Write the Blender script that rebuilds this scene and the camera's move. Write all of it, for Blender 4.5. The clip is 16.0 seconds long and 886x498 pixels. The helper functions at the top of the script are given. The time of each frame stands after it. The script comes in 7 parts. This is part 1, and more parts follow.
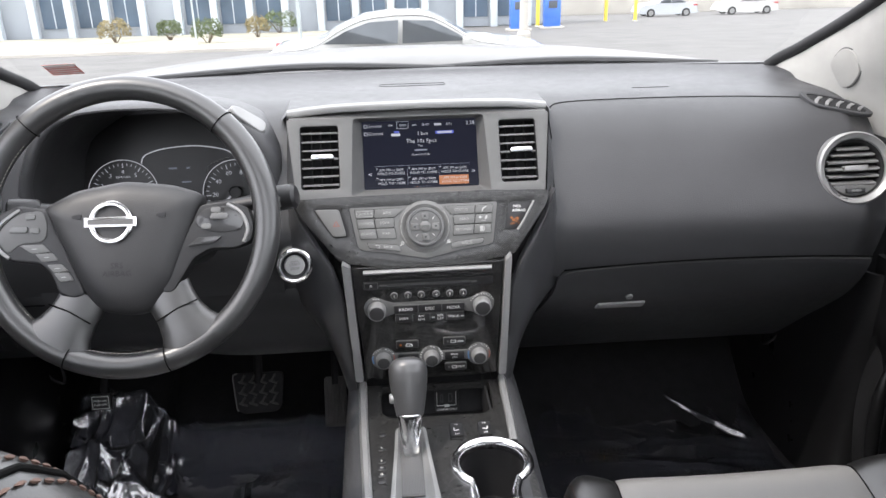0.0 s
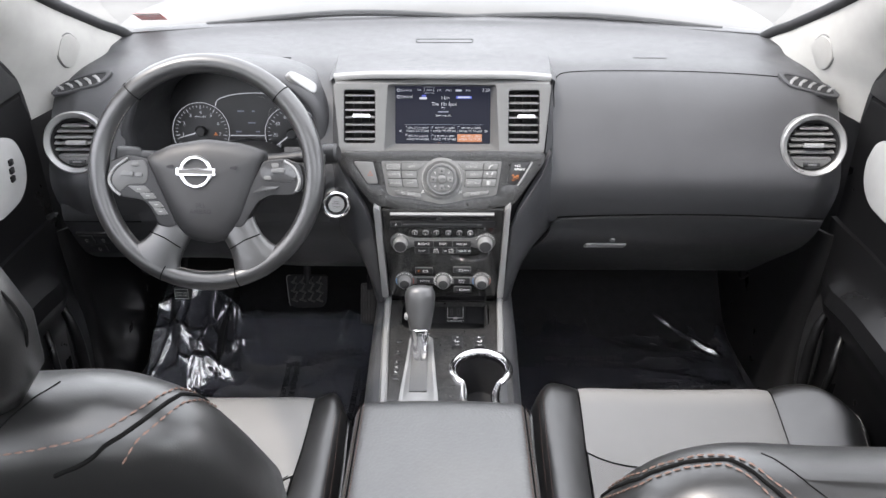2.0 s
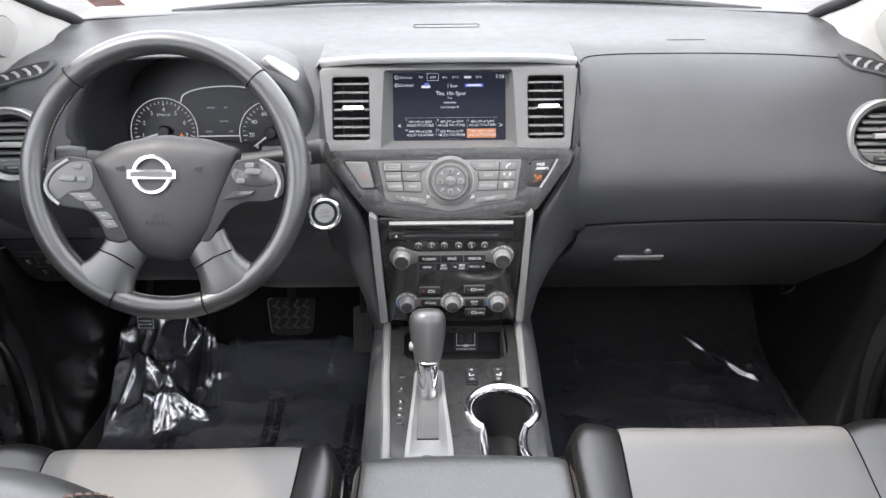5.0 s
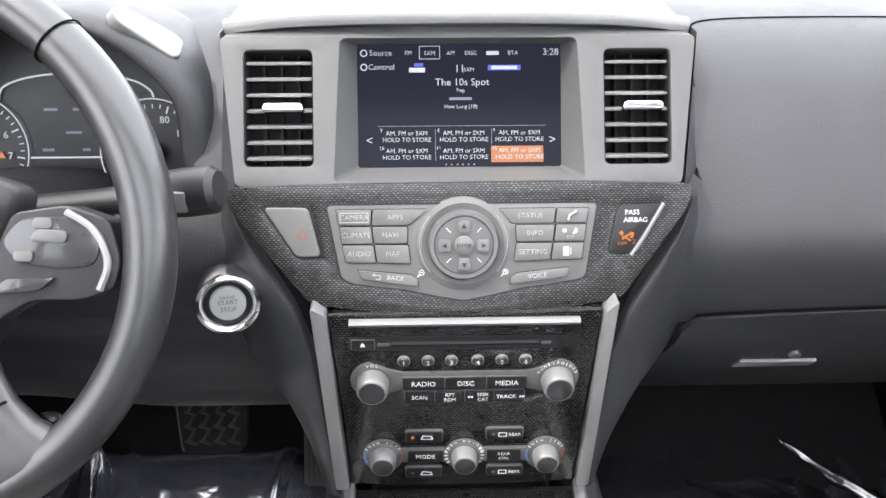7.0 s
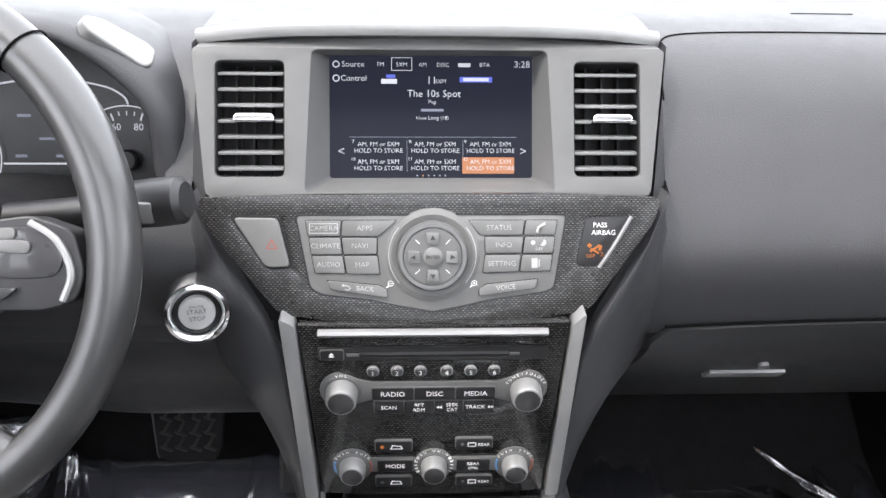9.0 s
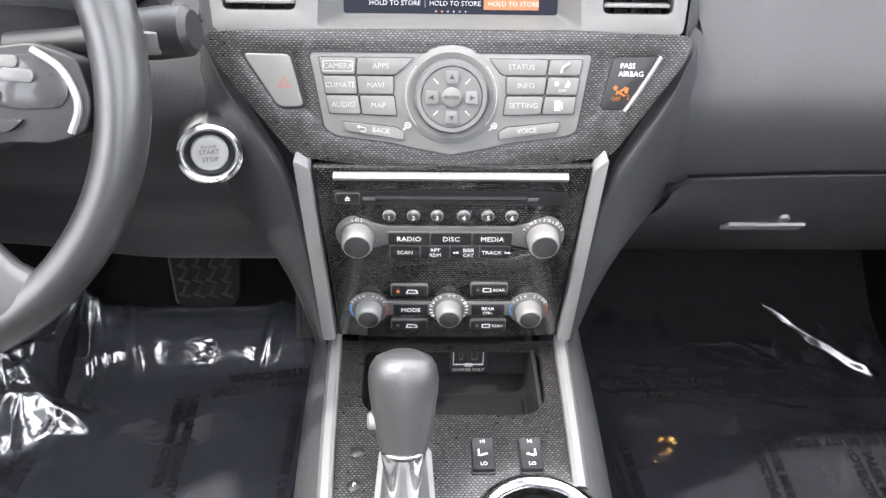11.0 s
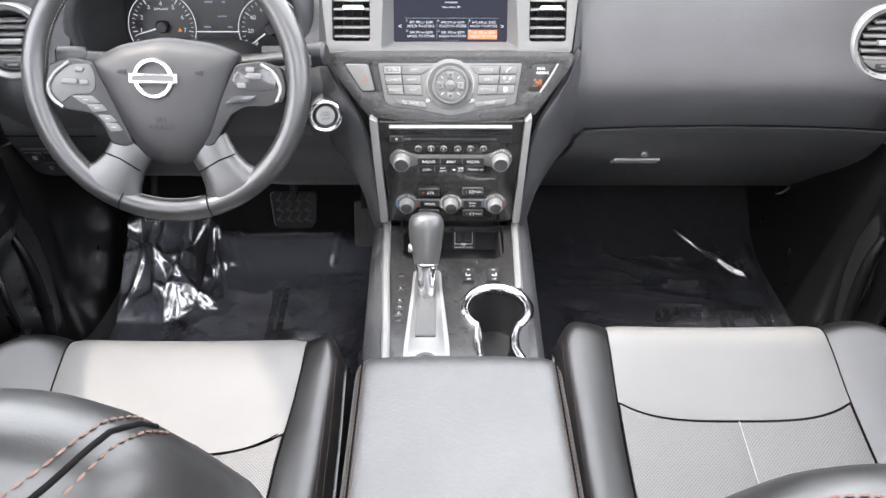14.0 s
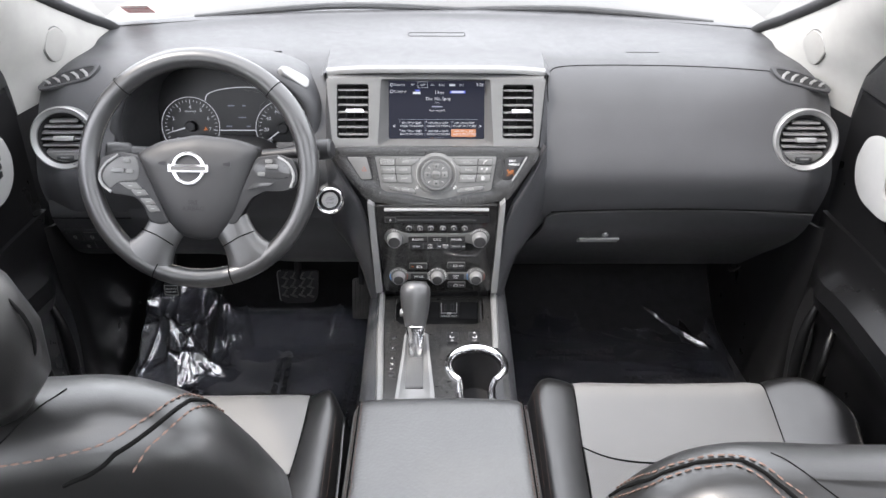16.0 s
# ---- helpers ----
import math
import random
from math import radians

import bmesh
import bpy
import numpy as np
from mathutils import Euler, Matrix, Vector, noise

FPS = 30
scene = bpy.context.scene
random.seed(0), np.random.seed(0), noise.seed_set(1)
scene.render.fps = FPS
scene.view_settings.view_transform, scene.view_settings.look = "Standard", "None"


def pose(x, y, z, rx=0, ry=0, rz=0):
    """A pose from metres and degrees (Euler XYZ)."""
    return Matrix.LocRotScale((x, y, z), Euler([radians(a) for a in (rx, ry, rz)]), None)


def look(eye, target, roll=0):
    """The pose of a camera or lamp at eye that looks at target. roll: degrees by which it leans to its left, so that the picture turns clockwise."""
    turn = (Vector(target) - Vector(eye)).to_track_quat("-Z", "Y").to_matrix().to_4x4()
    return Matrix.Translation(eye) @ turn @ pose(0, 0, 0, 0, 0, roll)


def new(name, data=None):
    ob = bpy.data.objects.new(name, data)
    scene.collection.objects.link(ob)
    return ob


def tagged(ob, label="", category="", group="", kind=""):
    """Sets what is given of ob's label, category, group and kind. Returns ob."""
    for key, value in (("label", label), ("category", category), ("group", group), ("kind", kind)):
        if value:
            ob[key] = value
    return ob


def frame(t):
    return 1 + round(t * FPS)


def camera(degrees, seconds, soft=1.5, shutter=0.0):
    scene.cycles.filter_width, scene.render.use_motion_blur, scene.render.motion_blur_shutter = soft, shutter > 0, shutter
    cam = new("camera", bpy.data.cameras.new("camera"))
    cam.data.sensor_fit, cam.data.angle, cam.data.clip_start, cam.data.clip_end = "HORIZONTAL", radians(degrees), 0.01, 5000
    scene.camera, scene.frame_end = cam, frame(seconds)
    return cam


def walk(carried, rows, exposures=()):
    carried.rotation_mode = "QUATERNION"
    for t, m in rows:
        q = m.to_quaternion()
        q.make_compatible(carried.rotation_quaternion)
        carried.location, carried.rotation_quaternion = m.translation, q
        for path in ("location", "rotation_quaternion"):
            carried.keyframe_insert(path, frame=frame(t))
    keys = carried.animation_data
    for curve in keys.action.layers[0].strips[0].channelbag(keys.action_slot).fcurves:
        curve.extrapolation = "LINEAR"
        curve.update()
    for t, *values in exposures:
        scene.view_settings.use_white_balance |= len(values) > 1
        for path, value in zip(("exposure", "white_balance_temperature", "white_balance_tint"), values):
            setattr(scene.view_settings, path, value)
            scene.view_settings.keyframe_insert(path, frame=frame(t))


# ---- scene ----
cam = camera(60.0, 16.0)
PATH = [
    (0, (-0.045, -0.006, 1.001), (0.076, 1.855, 0.281), -1.4),
    (0.5, (-0.049, -0.058, 1.094), (-0.043, 1.696, 0.132), -0.9),
    (1, (-0.029, -0.114, 1.163), (-0.043, 1.604, 0.138), 0.2),
    (1.5, (-0.002, -0.182, 1.21), (-0.019, 1.541, 0.196), 0.2),
    (2, (0.02, -0.21, 1.219), (-0.005, 1.518, 0.214), -0.1),
    (2.5, (0.026, -0.219, 1.219), (-0.011, 1.515, 0.222), -0.4),
    (3, (0.023, -0.217, 1.217), (-0.017, 1.521, 0.228), -0.6),
    (3.2, (0.024, -0.217, 1.218), (-0.016, 1.521, 0.231), -0.8),
    (5.3, (-0.04, 0.097, 1.047), (-0.02, 1.858, 0.099), -0.2),
    (5.5, (-0.052, 0.19, 1.006), (-0.029, 1.967, 0.089), -0.0),
    (6, (-0.056, 0.45, 0.91), (-0.022, 2.245, 0.029), -0.1),
    (6.5, (-0.041, 0.537, 0.892), (0.003, 2.321, -0.011), -0.0),
    (7, (-0.034, 0.516, 0.908), (0.018, 2.289, -0.017), 0.1),
    (7.5, (0.005, 0.485, 0.956), (0.07, 2.264, 0.044), 0.5),
    (8, (-0.006, 0.501, 0.936), (0.07, 2.282, 0.029), 0.8),
    (10.3, (-0.02, 0.519, 0.909), (0.056, 2.229, -0.126), 1.3),
    (10.5, (-0.019, 0.517, 0.907), (0.045, 2.201, -0.17), 1.1),
    (11, (-0.023, 0.52, 0.895), (0.03, 2.104, -0.324), 1.4),
    (11.5, (-0.026, 0.521, 0.884), (0.02, 1.976, -0.487), 2.0),
    (12, (-0.028, 0.519, 0.891), (0.018, 1.86, -0.592), 2.6),
    (12.5, (-0.017, 0.462, 0.94), (0.02, 1.768, -0.574), 2.3),
    (13, (0.0, 0.316, 1.001), (0.026, 1.678, -0.464), 1.8),
    (13.5, (-0.023, 0.143, 1.07), (-0.01, 1.619, -0.281), 0.8),
    (14, (-0.016, -0.019, 1.148), (-0.009, 1.561, -0.078), 0.2),
    (14.5, (-0.018, -0.11, 1.188), (-0.011, 1.536, 0.052), -0.0),
    (15, (-0.005, -0.163, 1.214), (0.002, 1.52, 0.134), -0.1),
    (15.5, (0.004, -0.196, 1.229), (0.02, 1.507, 0.18), 0.2),
    (16, (-0.002, -0.201, 1.224), (0.018, 1.516, 0.198), 0.4),
]
EXPOSURE = [(t, e, 6520, 13) for t, e in ((0, 1.72), (0.5, 2.05), (1, 2.1), (3.2, 2.0), (5.5, 2.2), (7, 2.3), (8.2, 2.15), (10.5, 2.6), (12, 2.85), (13.2, 2.85), (14, 2.7), (15, 2.35), (16, 2.15))]
walk(cam, [(t, look(eye, target, roll)) for t, eye, target, roll in PATH], EXPOSURE)

# ---- daylight: hazy sun over the driver's side, open sky ----
SUN_EL, SUN_AZ = radians(60), radians(246)      # azimuth from +y towards +x
world = bpy.data.worlds.new("sky")
scene.world = world
world.use_nodes = True
wn = world.node_tree.nodes
sky = wn.new("ShaderNodeTexSky")
sky.sky_type, sky.sun_disc = "NISHITA", False
sky.sun_elevation, sky.sun_rotation = SUN_EL, SUN_AZ
sky.air_density, sky.dust_density, sky.ozone_density = 1.0, 2.0, 1.0
# bright even haze over the blue of the sky
haze = wn.new("ShaderNodeMix")
haze.data_type = "RGBA"
haze.inputs[0].default_value = 0.75
haze.inputs[7].default_value = (9.6, 9.75, 10.0, 1)
world.node_tree.links.new(sky.outputs[0], haze.inputs[6])
world.node_tree.links.new(haze.outputs[2], wn["Background"].inputs[0])
wn["Background"].inputs[1].default_value = 0.15
sun_data = bpy.data.lights.new("sun", "SUN")
sun_data.energy, sun_data.angle, sun_data.color = 0.68, radians(1.5), (1, 0.94, 0.85)
sun = new("sun", sun_data)
sun_dir = Vector((math.sin(SUN_AZ) * math.cos(SUN_EL), math.cos(SUN_AZ) * math.cos(SUN_EL), math.sin(SUN_EL)))
sun.matrix_world = Matrix.Translation(sun_dir * 40) @ sun_dir.to_track_quat("Z", "Y").to_matrix().to_4x4()

from mathutils.bvhtree import BVHTree


# ---- materials ----
def mat(name, base, rough=0.5, metal=0.0, vary=0.12, scale=18.0, bump=0.0, grain=900.0, coat=0.0, kind="noise", wear=0.0, spec=0.5, blotch=0.0):
    """A surface with colour variation at two scales, a fine grain in relief, and worn roughness."""
    m = bpy.data.materials.new(name)
    m.use_nodes = True
    n, l = m.node_tree.nodes, m.node_tree.links
    p = n["Principled BSDF"]
    p.inputs["Roughness"].default_value, p.inputs["Metallic"].default_value = rough, metal
    p.inputs["Specular IOR Level"].default_value = spec
    p.inputs["Coat Weight"].default_value, p.inputs["Coat Roughness"].default_value = coat, 0.06 if kind != "leather" else 0.3
    co = n.new("ShaderNodeTexCoord")
    big = n.new("ShaderNodeTexNoise")
    big.inputs["Scale"].default_value, big.inputs["Detail"].default_value = scale, 6
    l.new(co.outputs["Object"], big.inputs["Vector"])
    ramp = n.new("ShaderNodeMapRange")
    ramp.inputs[1].default_value, ramp.inputs[2].default_value = 0.3, 0.7
    ramp.inputs[3].default_value, ramp.inputs[4].default_value = 1 - vary, 1 + vary
    l.new(big.outputs[0], ramp.inputs[0])
    mul = n.new("ShaderNodeVectorMath")
    mul.operation = "SCALE"
    mul.inputs[0].default_value = base
    l.new(ramp.outputs[0], mul.inputs["Scale"])
    l.new(mul.outputs[0], p.inputs["Base Color"])
    rr = n.new("ShaderNodeMapRange")
    rr.inputs[3].default_value, rr.inputs[4].default_value = max(rough - 0.08 - wear, 0.02), min(rough + 0.08 + wear, 1)
    small = n.new("ShaderNodeTexNoise")
    small.inputs["Scale"].default_value, small.inputs["Detail"].default_value = scale * 6, 4
    l.new(co.outputs["Object"], small.inputs["Vector"])
    l.new(small.outputs[0], rr.inputs[0])
    l.new(rr.outputs[0], p.inputs["Roughness"])
    if bump:
        if kind == "leather":
            g = n.new("ShaderNodeTexVoronoi")
            g.feature = "SMOOTH_F1"
            out = g.outputs["Distance"]
        else:
            g = n.new("ShaderNodeTexNoise")
            g.inputs["Detail"].default_value = 3
            out = g.outputs[0]
        g.inputs["Scale"].default_value = grain
        l.new(co.outputs["Object"], g.inputs["Vector"])
        b = n.new("ShaderNodeBump")
        b.inputs["Strength"].default_value, b.inputs["Distance"].default_value = bump, 0.0006
        l.new(out, b.inputs["Height"])
        l.new(b.outputs[0], p.inputs["Normal"])
    return m


def glow(name, colour, strength):
    m = bpy.data.materials.new(name)
    m.use_nodes = True
    p = m.node_tree.nodes["Principled BSDF"]
    p.inputs["Base Color"].default_value = tuple(c * 0.15 for c in colour) + (1,)
    p.inputs["Emission Color"].default_value = (*colour, 1)
    p.inputs["Emission Strength"].default_value = strength
    p.inputs["Roughness"].default_value = 0.3
    return m


def weave(name, dark, light, rough, coat):
    """Woven carbon-look trim: short staggered strands, 3.6 mm long."""
    m = mat(name, (*dark,), rough, 0, 0.2, 30, 0, coat=coat)
    n, l = m.node_tree.nodes, m.node_tree.links
    p = n["Principled BSDF"]
    co, sep, com, add = n.new("ShaderNodeTexCoord"), n.new("ShaderNodeSeparateXYZ"), n.new("ShaderNodeCombineXYZ"), n.new("ShaderNodeMath")
    l.new(co.outputs["Object"], sep.inputs[0])
    l.new(sep.outputs[1], add.inputs[0])
    l.new(sep.outputs[2], add.inputs[1])
    l.new(sep.outputs[0], com.inputs[0])
    l.new(add.outputs[0], com.inputs[1])
    br = n.new("ShaderNodeTexBrick")
    br.inputs["Scale"].default_value = 1.0
    br.inputs["Brick Width"].default_value, br.inputs["Row Height"].default_value, br.inputs["Mortar Size"].default_value = 0.0036, 0.0023, 0.0009
    br.inputs["Mortar Smooth"].default_value = 0.3
    br.inputs["Color1"].default_value, br.inputs["Color2"].default_value = (*light, 1), tuple(c * 0.2 for c in light) + (1,)
    br.inputs["Mortar"].default_value = (*dark, 1)
    l.new(com.outputs[0], br.inputs["Vector"])
    l.new(br.outputs["Color"], p.inputs["Base Color"])
    b = n.new("ShaderNodeBump")
    b.inputs["Strength"].default_value, b.inputs["Distance"].default_value = 0.25, 0.0004
    l.new(br.outputs["Fac"], b.inputs["Height"])
    b.invert = True
    l.new(b.outputs[0], p.inputs["Normal"])
    return m


def perforated(name, base, rough):
    """Leather with rows of small punched holes, 4 mm apart."""
    m = mat(name, base, rough, 0, 0.05, 14, 0)
    n, l = m.node_tree.nodes, m.node_tree.links
    p = n["Principled BSDF"]
    co, sep = n.new("ShaderNodeTexCoord"), n.new("ShaderNodeSeparateXYZ")
    l.new(co.outputs["Object"], sep.inputs[0])
    waves = []
    for k in (0, 1):
        mu, si = n.new("ShaderNodeMath"), n.new("ShaderNodeMath")
        mu.operation, si.operation = "MULTIPLY", "SINE"
        mu.inputs[1].default_value = 2 * math.pi / 0.0048
        l.new(sep.outputs[k], mu.inputs[0])
        l.new(mu.outputs[0], si.inputs[0])
        waves.append(si)
    pr = n.new("ShaderNodeMath")
    pr.operation = "MULTIPLY"
    l.new(waves[0].outputs[0], pr.inputs[0])
    l.new(waves[1].outputs[0], pr.inputs[1])
    gt = n.new("ShaderNodeMapRange")
    gt.inputs[1].default_value, gt.inputs[2].default_value = 0.45, 0.7
    l.new(pr.outputs[0], gt.inputs[0])
    mix = n.new("ShaderNodeMix")
    mix.data_type = "RGBA"
    mix.inputs[6].default_value = (*base, 1)
    mix.inputs[7].default_value = tuple(c * 0.25 for c in base) + (1,)
    l.new(gt.outputs[0], mix.inputs[0])
    l.new(mix.outputs[2], p.inputs["Base Color"])
    b = n.new("ShaderNodeBump")
    b.inputs["Strength"].default_value, b.inputs["Distance"].default_value = 0.6, 0.001
    b.invert = True
    l.new(gt.outputs[0], b.inputs["Height"])
    l.new(b.outputs[0], p.inputs["Normal"])
    return m


def sheet(name, tint, gloss, milk, rough=0.06, crinkle=0.0):
    """A thin clear sheet: what is behind shows through it, its gloss grows at grazing angles."""
    m = bpy.data.materials.new(name)
    m.use_nodes = True
    n, l = m.node_tree.nodes, m.node_tree.links
    n.remove(n["Principled BSDF"])
    tr, gl, df = n.new("ShaderNodeBsdfTransparent"), n.new("ShaderNodeBsdfGlossy"), n.new("ShaderNodeBsdfDiffuse")
    tr.inputs[0].default_value = (*tint, 1)
    gl.inputs["Roughness"].default_value = rough
    if crinkle:
        co, nz, bp = n.new("ShaderNodeTexCoord"), n.new("ShaderNodeTexNoise"), n.new("ShaderNodeBump")
        nz.inputs["Scale"].default_value, nz.inputs["Detail"].default_value = 22.0, 3
        bp.inputs["Strength"].default_value, bp.inputs["Distance"].default_value = 1.0, crinkle
        l.new(co.outputs["Object"], nz.inputs["Vector"])
        l.new(nz.outputs[0], bp.inputs["Height"])
        l.new(bp.outputs[0], gl.inputs["Normal"])
    df.inputs[0].default_value = (0.36, 0.37, 0.43, 1)
    a, b, fr, sc = n.new("ShaderNodeMixShader"), n.new("ShaderNodeMixShader"), n.new("ShaderNodeLayerWeight"), n.new("ShaderNodeMath")
    pw, ad = n.new("ShaderNodeMath"), n.new("ShaderNodeMath")
    pw.operation, pw.inputs[1].default_value = "POWER", 4.0
    ad.operation, ad.inputs[1].default_value = "ADD", 0.04
    l.new(fr.outputs["Facing"], pw.inputs[0])
    l.new(pw.outputs[0], ad.inputs[0])
    sc.operation, sc.use_clamp = "MULTIPLY", True
    sc.inputs[1].default_value = gloss
    a.inputs[0].default_value = milk
    l.new(tr.outputs[0], a.inputs[1])
    l.new(df.outputs[0], a.inputs[2])
    l.new(ad.outputs[0], sc.inputs[0])
    l.new(sc.outputs[0], b.inputs[0])
    l.new(a.outputs[0], b.inputs[1])
    l.new(gl.outputs[0], b.inputs[2])
    l.new(b.outputs[0], n["Material Output"].inputs[0])
    return m


DASH = mat("dash_vinyl", (0.050, 0.0505, 0.053), 0.44, 0, 0.08, 9, 0.4, 900, kind="leather", spec=0.34)
PANEL = mat("grey_plastic", (0.104, 0.104, 0.102), 0.40, 0, 0.06, 20, 0.1, 1500)
# dash plastic darkened in its colour to stand for shade low down
LOWER = mat("darkened_plastic", (0.029, 0.0295, 0.0315), 0.45, 0, 0.08, 12, 0.25, 1100)
BONNET = mat("bonnet_paint", (0.105, 0.104, 0.099), 0.5, 0, 0.03, 3, coat=0.15)
PALE = mat("pale_plastic", (0.34, 0.34, 0.333), 0.4, 0, 0.04, 20)
SPOKE = mat("switch_plate_grey", (0.032, 0.032, 0.033), 0.30, 0, 0.08, 30, coat=0.8)
BLADE = mat("vent_blade", (0.17, 0.17, 0.17), 0.30, 0, 0.1, 20)
DARK = mat("black_plastic", (0.016, 0.016, 0.017), 0.42, 0, 0.2, 20, 0.15, 1300)
MATT = mat("matt_black", (0.010, 0.010, 0.011), 0.75, 0, 0.2, 20)
DOORV = mat("door_vinyl", (0.006, 0.006, 0.0064), 0.30, 0, 0.06, 2, 0.05, 700, kind="leather", spec=0.30)
SILVER = mat("satin_silver", (0.27, 0.27, 0.267), 0.36, 0.35, 0.06, 25)
ALU = mat("brushed_silver", (0.145, 0.145, 0.144), 0.40, 0.4, 0.06, 25)
CHROME = mat("chrome", (0.80, 0.80, 0.81), 0.17, 1.0, 0.03, 30)
BUTTON = mat("button_grey", (0.135, 0.135, 0.131), 0.36, 0, 0.08, 40, coat=0.15)
KEY = mat("button_black", (0.014, 0.014, 0.015), 0.35, 0, 0.2, 40)
CARBON = weave("carbon_weave", (0.006, 0.006, 0.006), (0.16, 0.156, 0.15), 0.30, 0.2)
GLOSSC = weave("gloss_carbon_weave", (0.006, 0.006, 0.006), (0.085, 0.083, 0.08), 0.20, 0.7)
LEATHER = mat("black_leather", (0.011, 0.0108, 0.0108), 0.35, 0, 0.10, 10, 0.10, 750, kind="leather", wear=0.02, spec=0.85, coat=0.05)
KNOB = mat("knob_leather", (0.050, 0.050, 0.051), 0.38, 0, 0.08, 14, 0.3, 420, kind="leather", spec=0.9, coat=0.3)
# black leather again, its base greyed to carry the armrest's sheen
ARML = mat("armrest_leather", (0.036, 0.036, 0.036), 0.44, 0, 0.08, 14, 0.9, 240, kind="leather", wear=0.03, coat=0.25, spec=0.9)
RIMLEA = mat("wheel_leather", (0.027, 0.027, 0.0275), 0.33, 0, 0.06, 14, 0.08, 800, kind="leather", wear=0.02, coat=0.30, spec=0.9)
WHITE = mat("pale_leather", (0.168, 0.164, 0.158), 0.48, 0, 0.04, 8, 0.3, 600, kind="leather")
PERF = perforated("perforated_pale_leather", (0.168, 0.164, 0.158), 0.5)
THREAD = mat("tan_thread", (0.125, 0.075, 0.058), 0.7, 0, 0.2, 200)
WTHREAD = mat("pale_thread", (0.34, 0.32, 0.29), 0.7, 0, 0.2, 200)
SEAM = mat("seam_shadow_thread", (0.004, 0.004, 0.004), 0.9, spec=0.1)
CARPET = mat("carpet", (0.008, 0.008, 0.009), 0.95, 0, 0.3, 40, 0.8, 400)
MATC = mat("mat_carpet", (0.030, 0.030, 0.036), 0.9, 0, 0.25, 30, 0.8, 500)
PILLAR = mat("pillar_fabric", (0.35, 0.344, 0.325), 0.8, 0, 0.05, 25, 0.3, 900)
GRILLE = mat("speaker_cloth", (0.33, 0.324, 0.306), 0.85, 0, 0.05, 25, 0.8, 1600)
RUBBER = mat("pedal_rubber", (0.052, 0.050, 0.048), 0.55, 0, 0.2, 60)
PRINT = mat("grey_print", (0.36, 0.36, 0.35), 0.5, 0, 0.02)
HUB = mat("airbag_plastic", (0.028, 0.028, 0.029), 0.44, 0, 0.10, 12, 0.3, 800, kind="leather", spec=0.5)
INK = mat("white_ink", (0.75, 0.75, 0.73), 0.5, 0, 0.02)
BLACKINK = mat("black_ink", (0.006, 0.006, 0.008), 0.5, 0, 0.1)
ORANGE = glow("amber_mark", (0.75, 0.24, 0.05), 0.16)
REDMARK = mat("red_mark", (0.24, 0.075, 0.055), 0.5)
BLUEMARK = mat("blue_mark", (0.08, 0.20, 0.40), 0.5)
RED = glow("red_glow", (0.8, 0.03, 0.02), 0.5)
SCREEN = glow("screen_glass", (0.010, 0.011, 0.018), 0.5)
SCREEN.node_tree.nodes["Principled BSDF"].inputs["Roughness"].default_value = 0.12
SCREEN.node_tree.nodes["Principled BSDF"].inputs["Specular IOR Level"].default_value = 0.06
LIT = glow("lit_white", (0.75, 0.78, 0.85), 0.16)
LITDIM = glow("lit_dim", (0.35, 0.38, 0.5), 0.10)
LITBLUE = glow("lit_blue", (0.05, 0.09, 0.6), 0.22)
BULB = glow("warm_bulb", (1.0, 0.55, 0.14), 5.0)
LITORANGE = glow("lit_orange", (0.60, 0.20, 0.04), 0.14)
GAUGE = mat("gauge_black", (0.012, 0.012, 0.013), 0.35)
PAINT = mat("white_car_paint", (0.40, 0.40, 0.385), 0.25, 0, 0.02, 3, coat=1.0)
# one film twice: the driver's copy is whitened to stand for brighter light
FILM = sheet("lit_film", (0.84, 0.85, 0.92), 8.0, 0.26, 0.11, 0.0022)
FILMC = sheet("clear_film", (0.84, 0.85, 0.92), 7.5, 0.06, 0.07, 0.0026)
GLASS = sheet("windscreen_glass", (0.97, 0.98, 0.97), 0.5, 0.0, 0.0)
TINT = sheet("privacy_glass", (0.80, 0.82, 0.81), 0.6, 0.0, 0.0)
HEADLINER = mat("headliner", (0.60, 0.59, 0.56), 0.9, 0, 0.05, 20, 0.3, 600)
STICKER = mat("sticker_red", (0.62, 0.20, 0.18), 0.6, 0, 0.15, 60)


# ---- shaping helpers ----
def face_at(o, lean):
    """Frame of a face: x to the right, y up along the face, z out of it towards the seats. lean: degrees by which its top leans away."""
    a = radians(lean)
    m = Matrix(((1, 0, 0), (0, math.sin(a), -math.cos(a)), (0, math.cos(a), math.sin(a)))).to_4x4()
    return Matrix.Translation(o) @ m


def thing(name, label, category, at=(0, 0, 0), group="", kind=""):
    ob = new(name)
    ob.empty_display_size = 0.05
    ob.location = at
    return tagged(ob, label, category, group, kind)


def finish(name, bm, material, m=None, sharp=38):
    if m is not None:
        bmesh.ops.transform(bm, matrix=m, verts=bm.verts)
    bm.normal_update()
    lim = radians(sharp)
    for f in bm.faces:
        f.smooth = True
    for e in bm.edges:
        if len(e.link_faces) == 2 and e.calc_face_angle(0) > lim:
            e.smooth = False
    me = bpy.data.meshes.new(name)
    bm.to_mesh(me)
    bm.free()
    me.materials.append(material)
    return new(name, me)


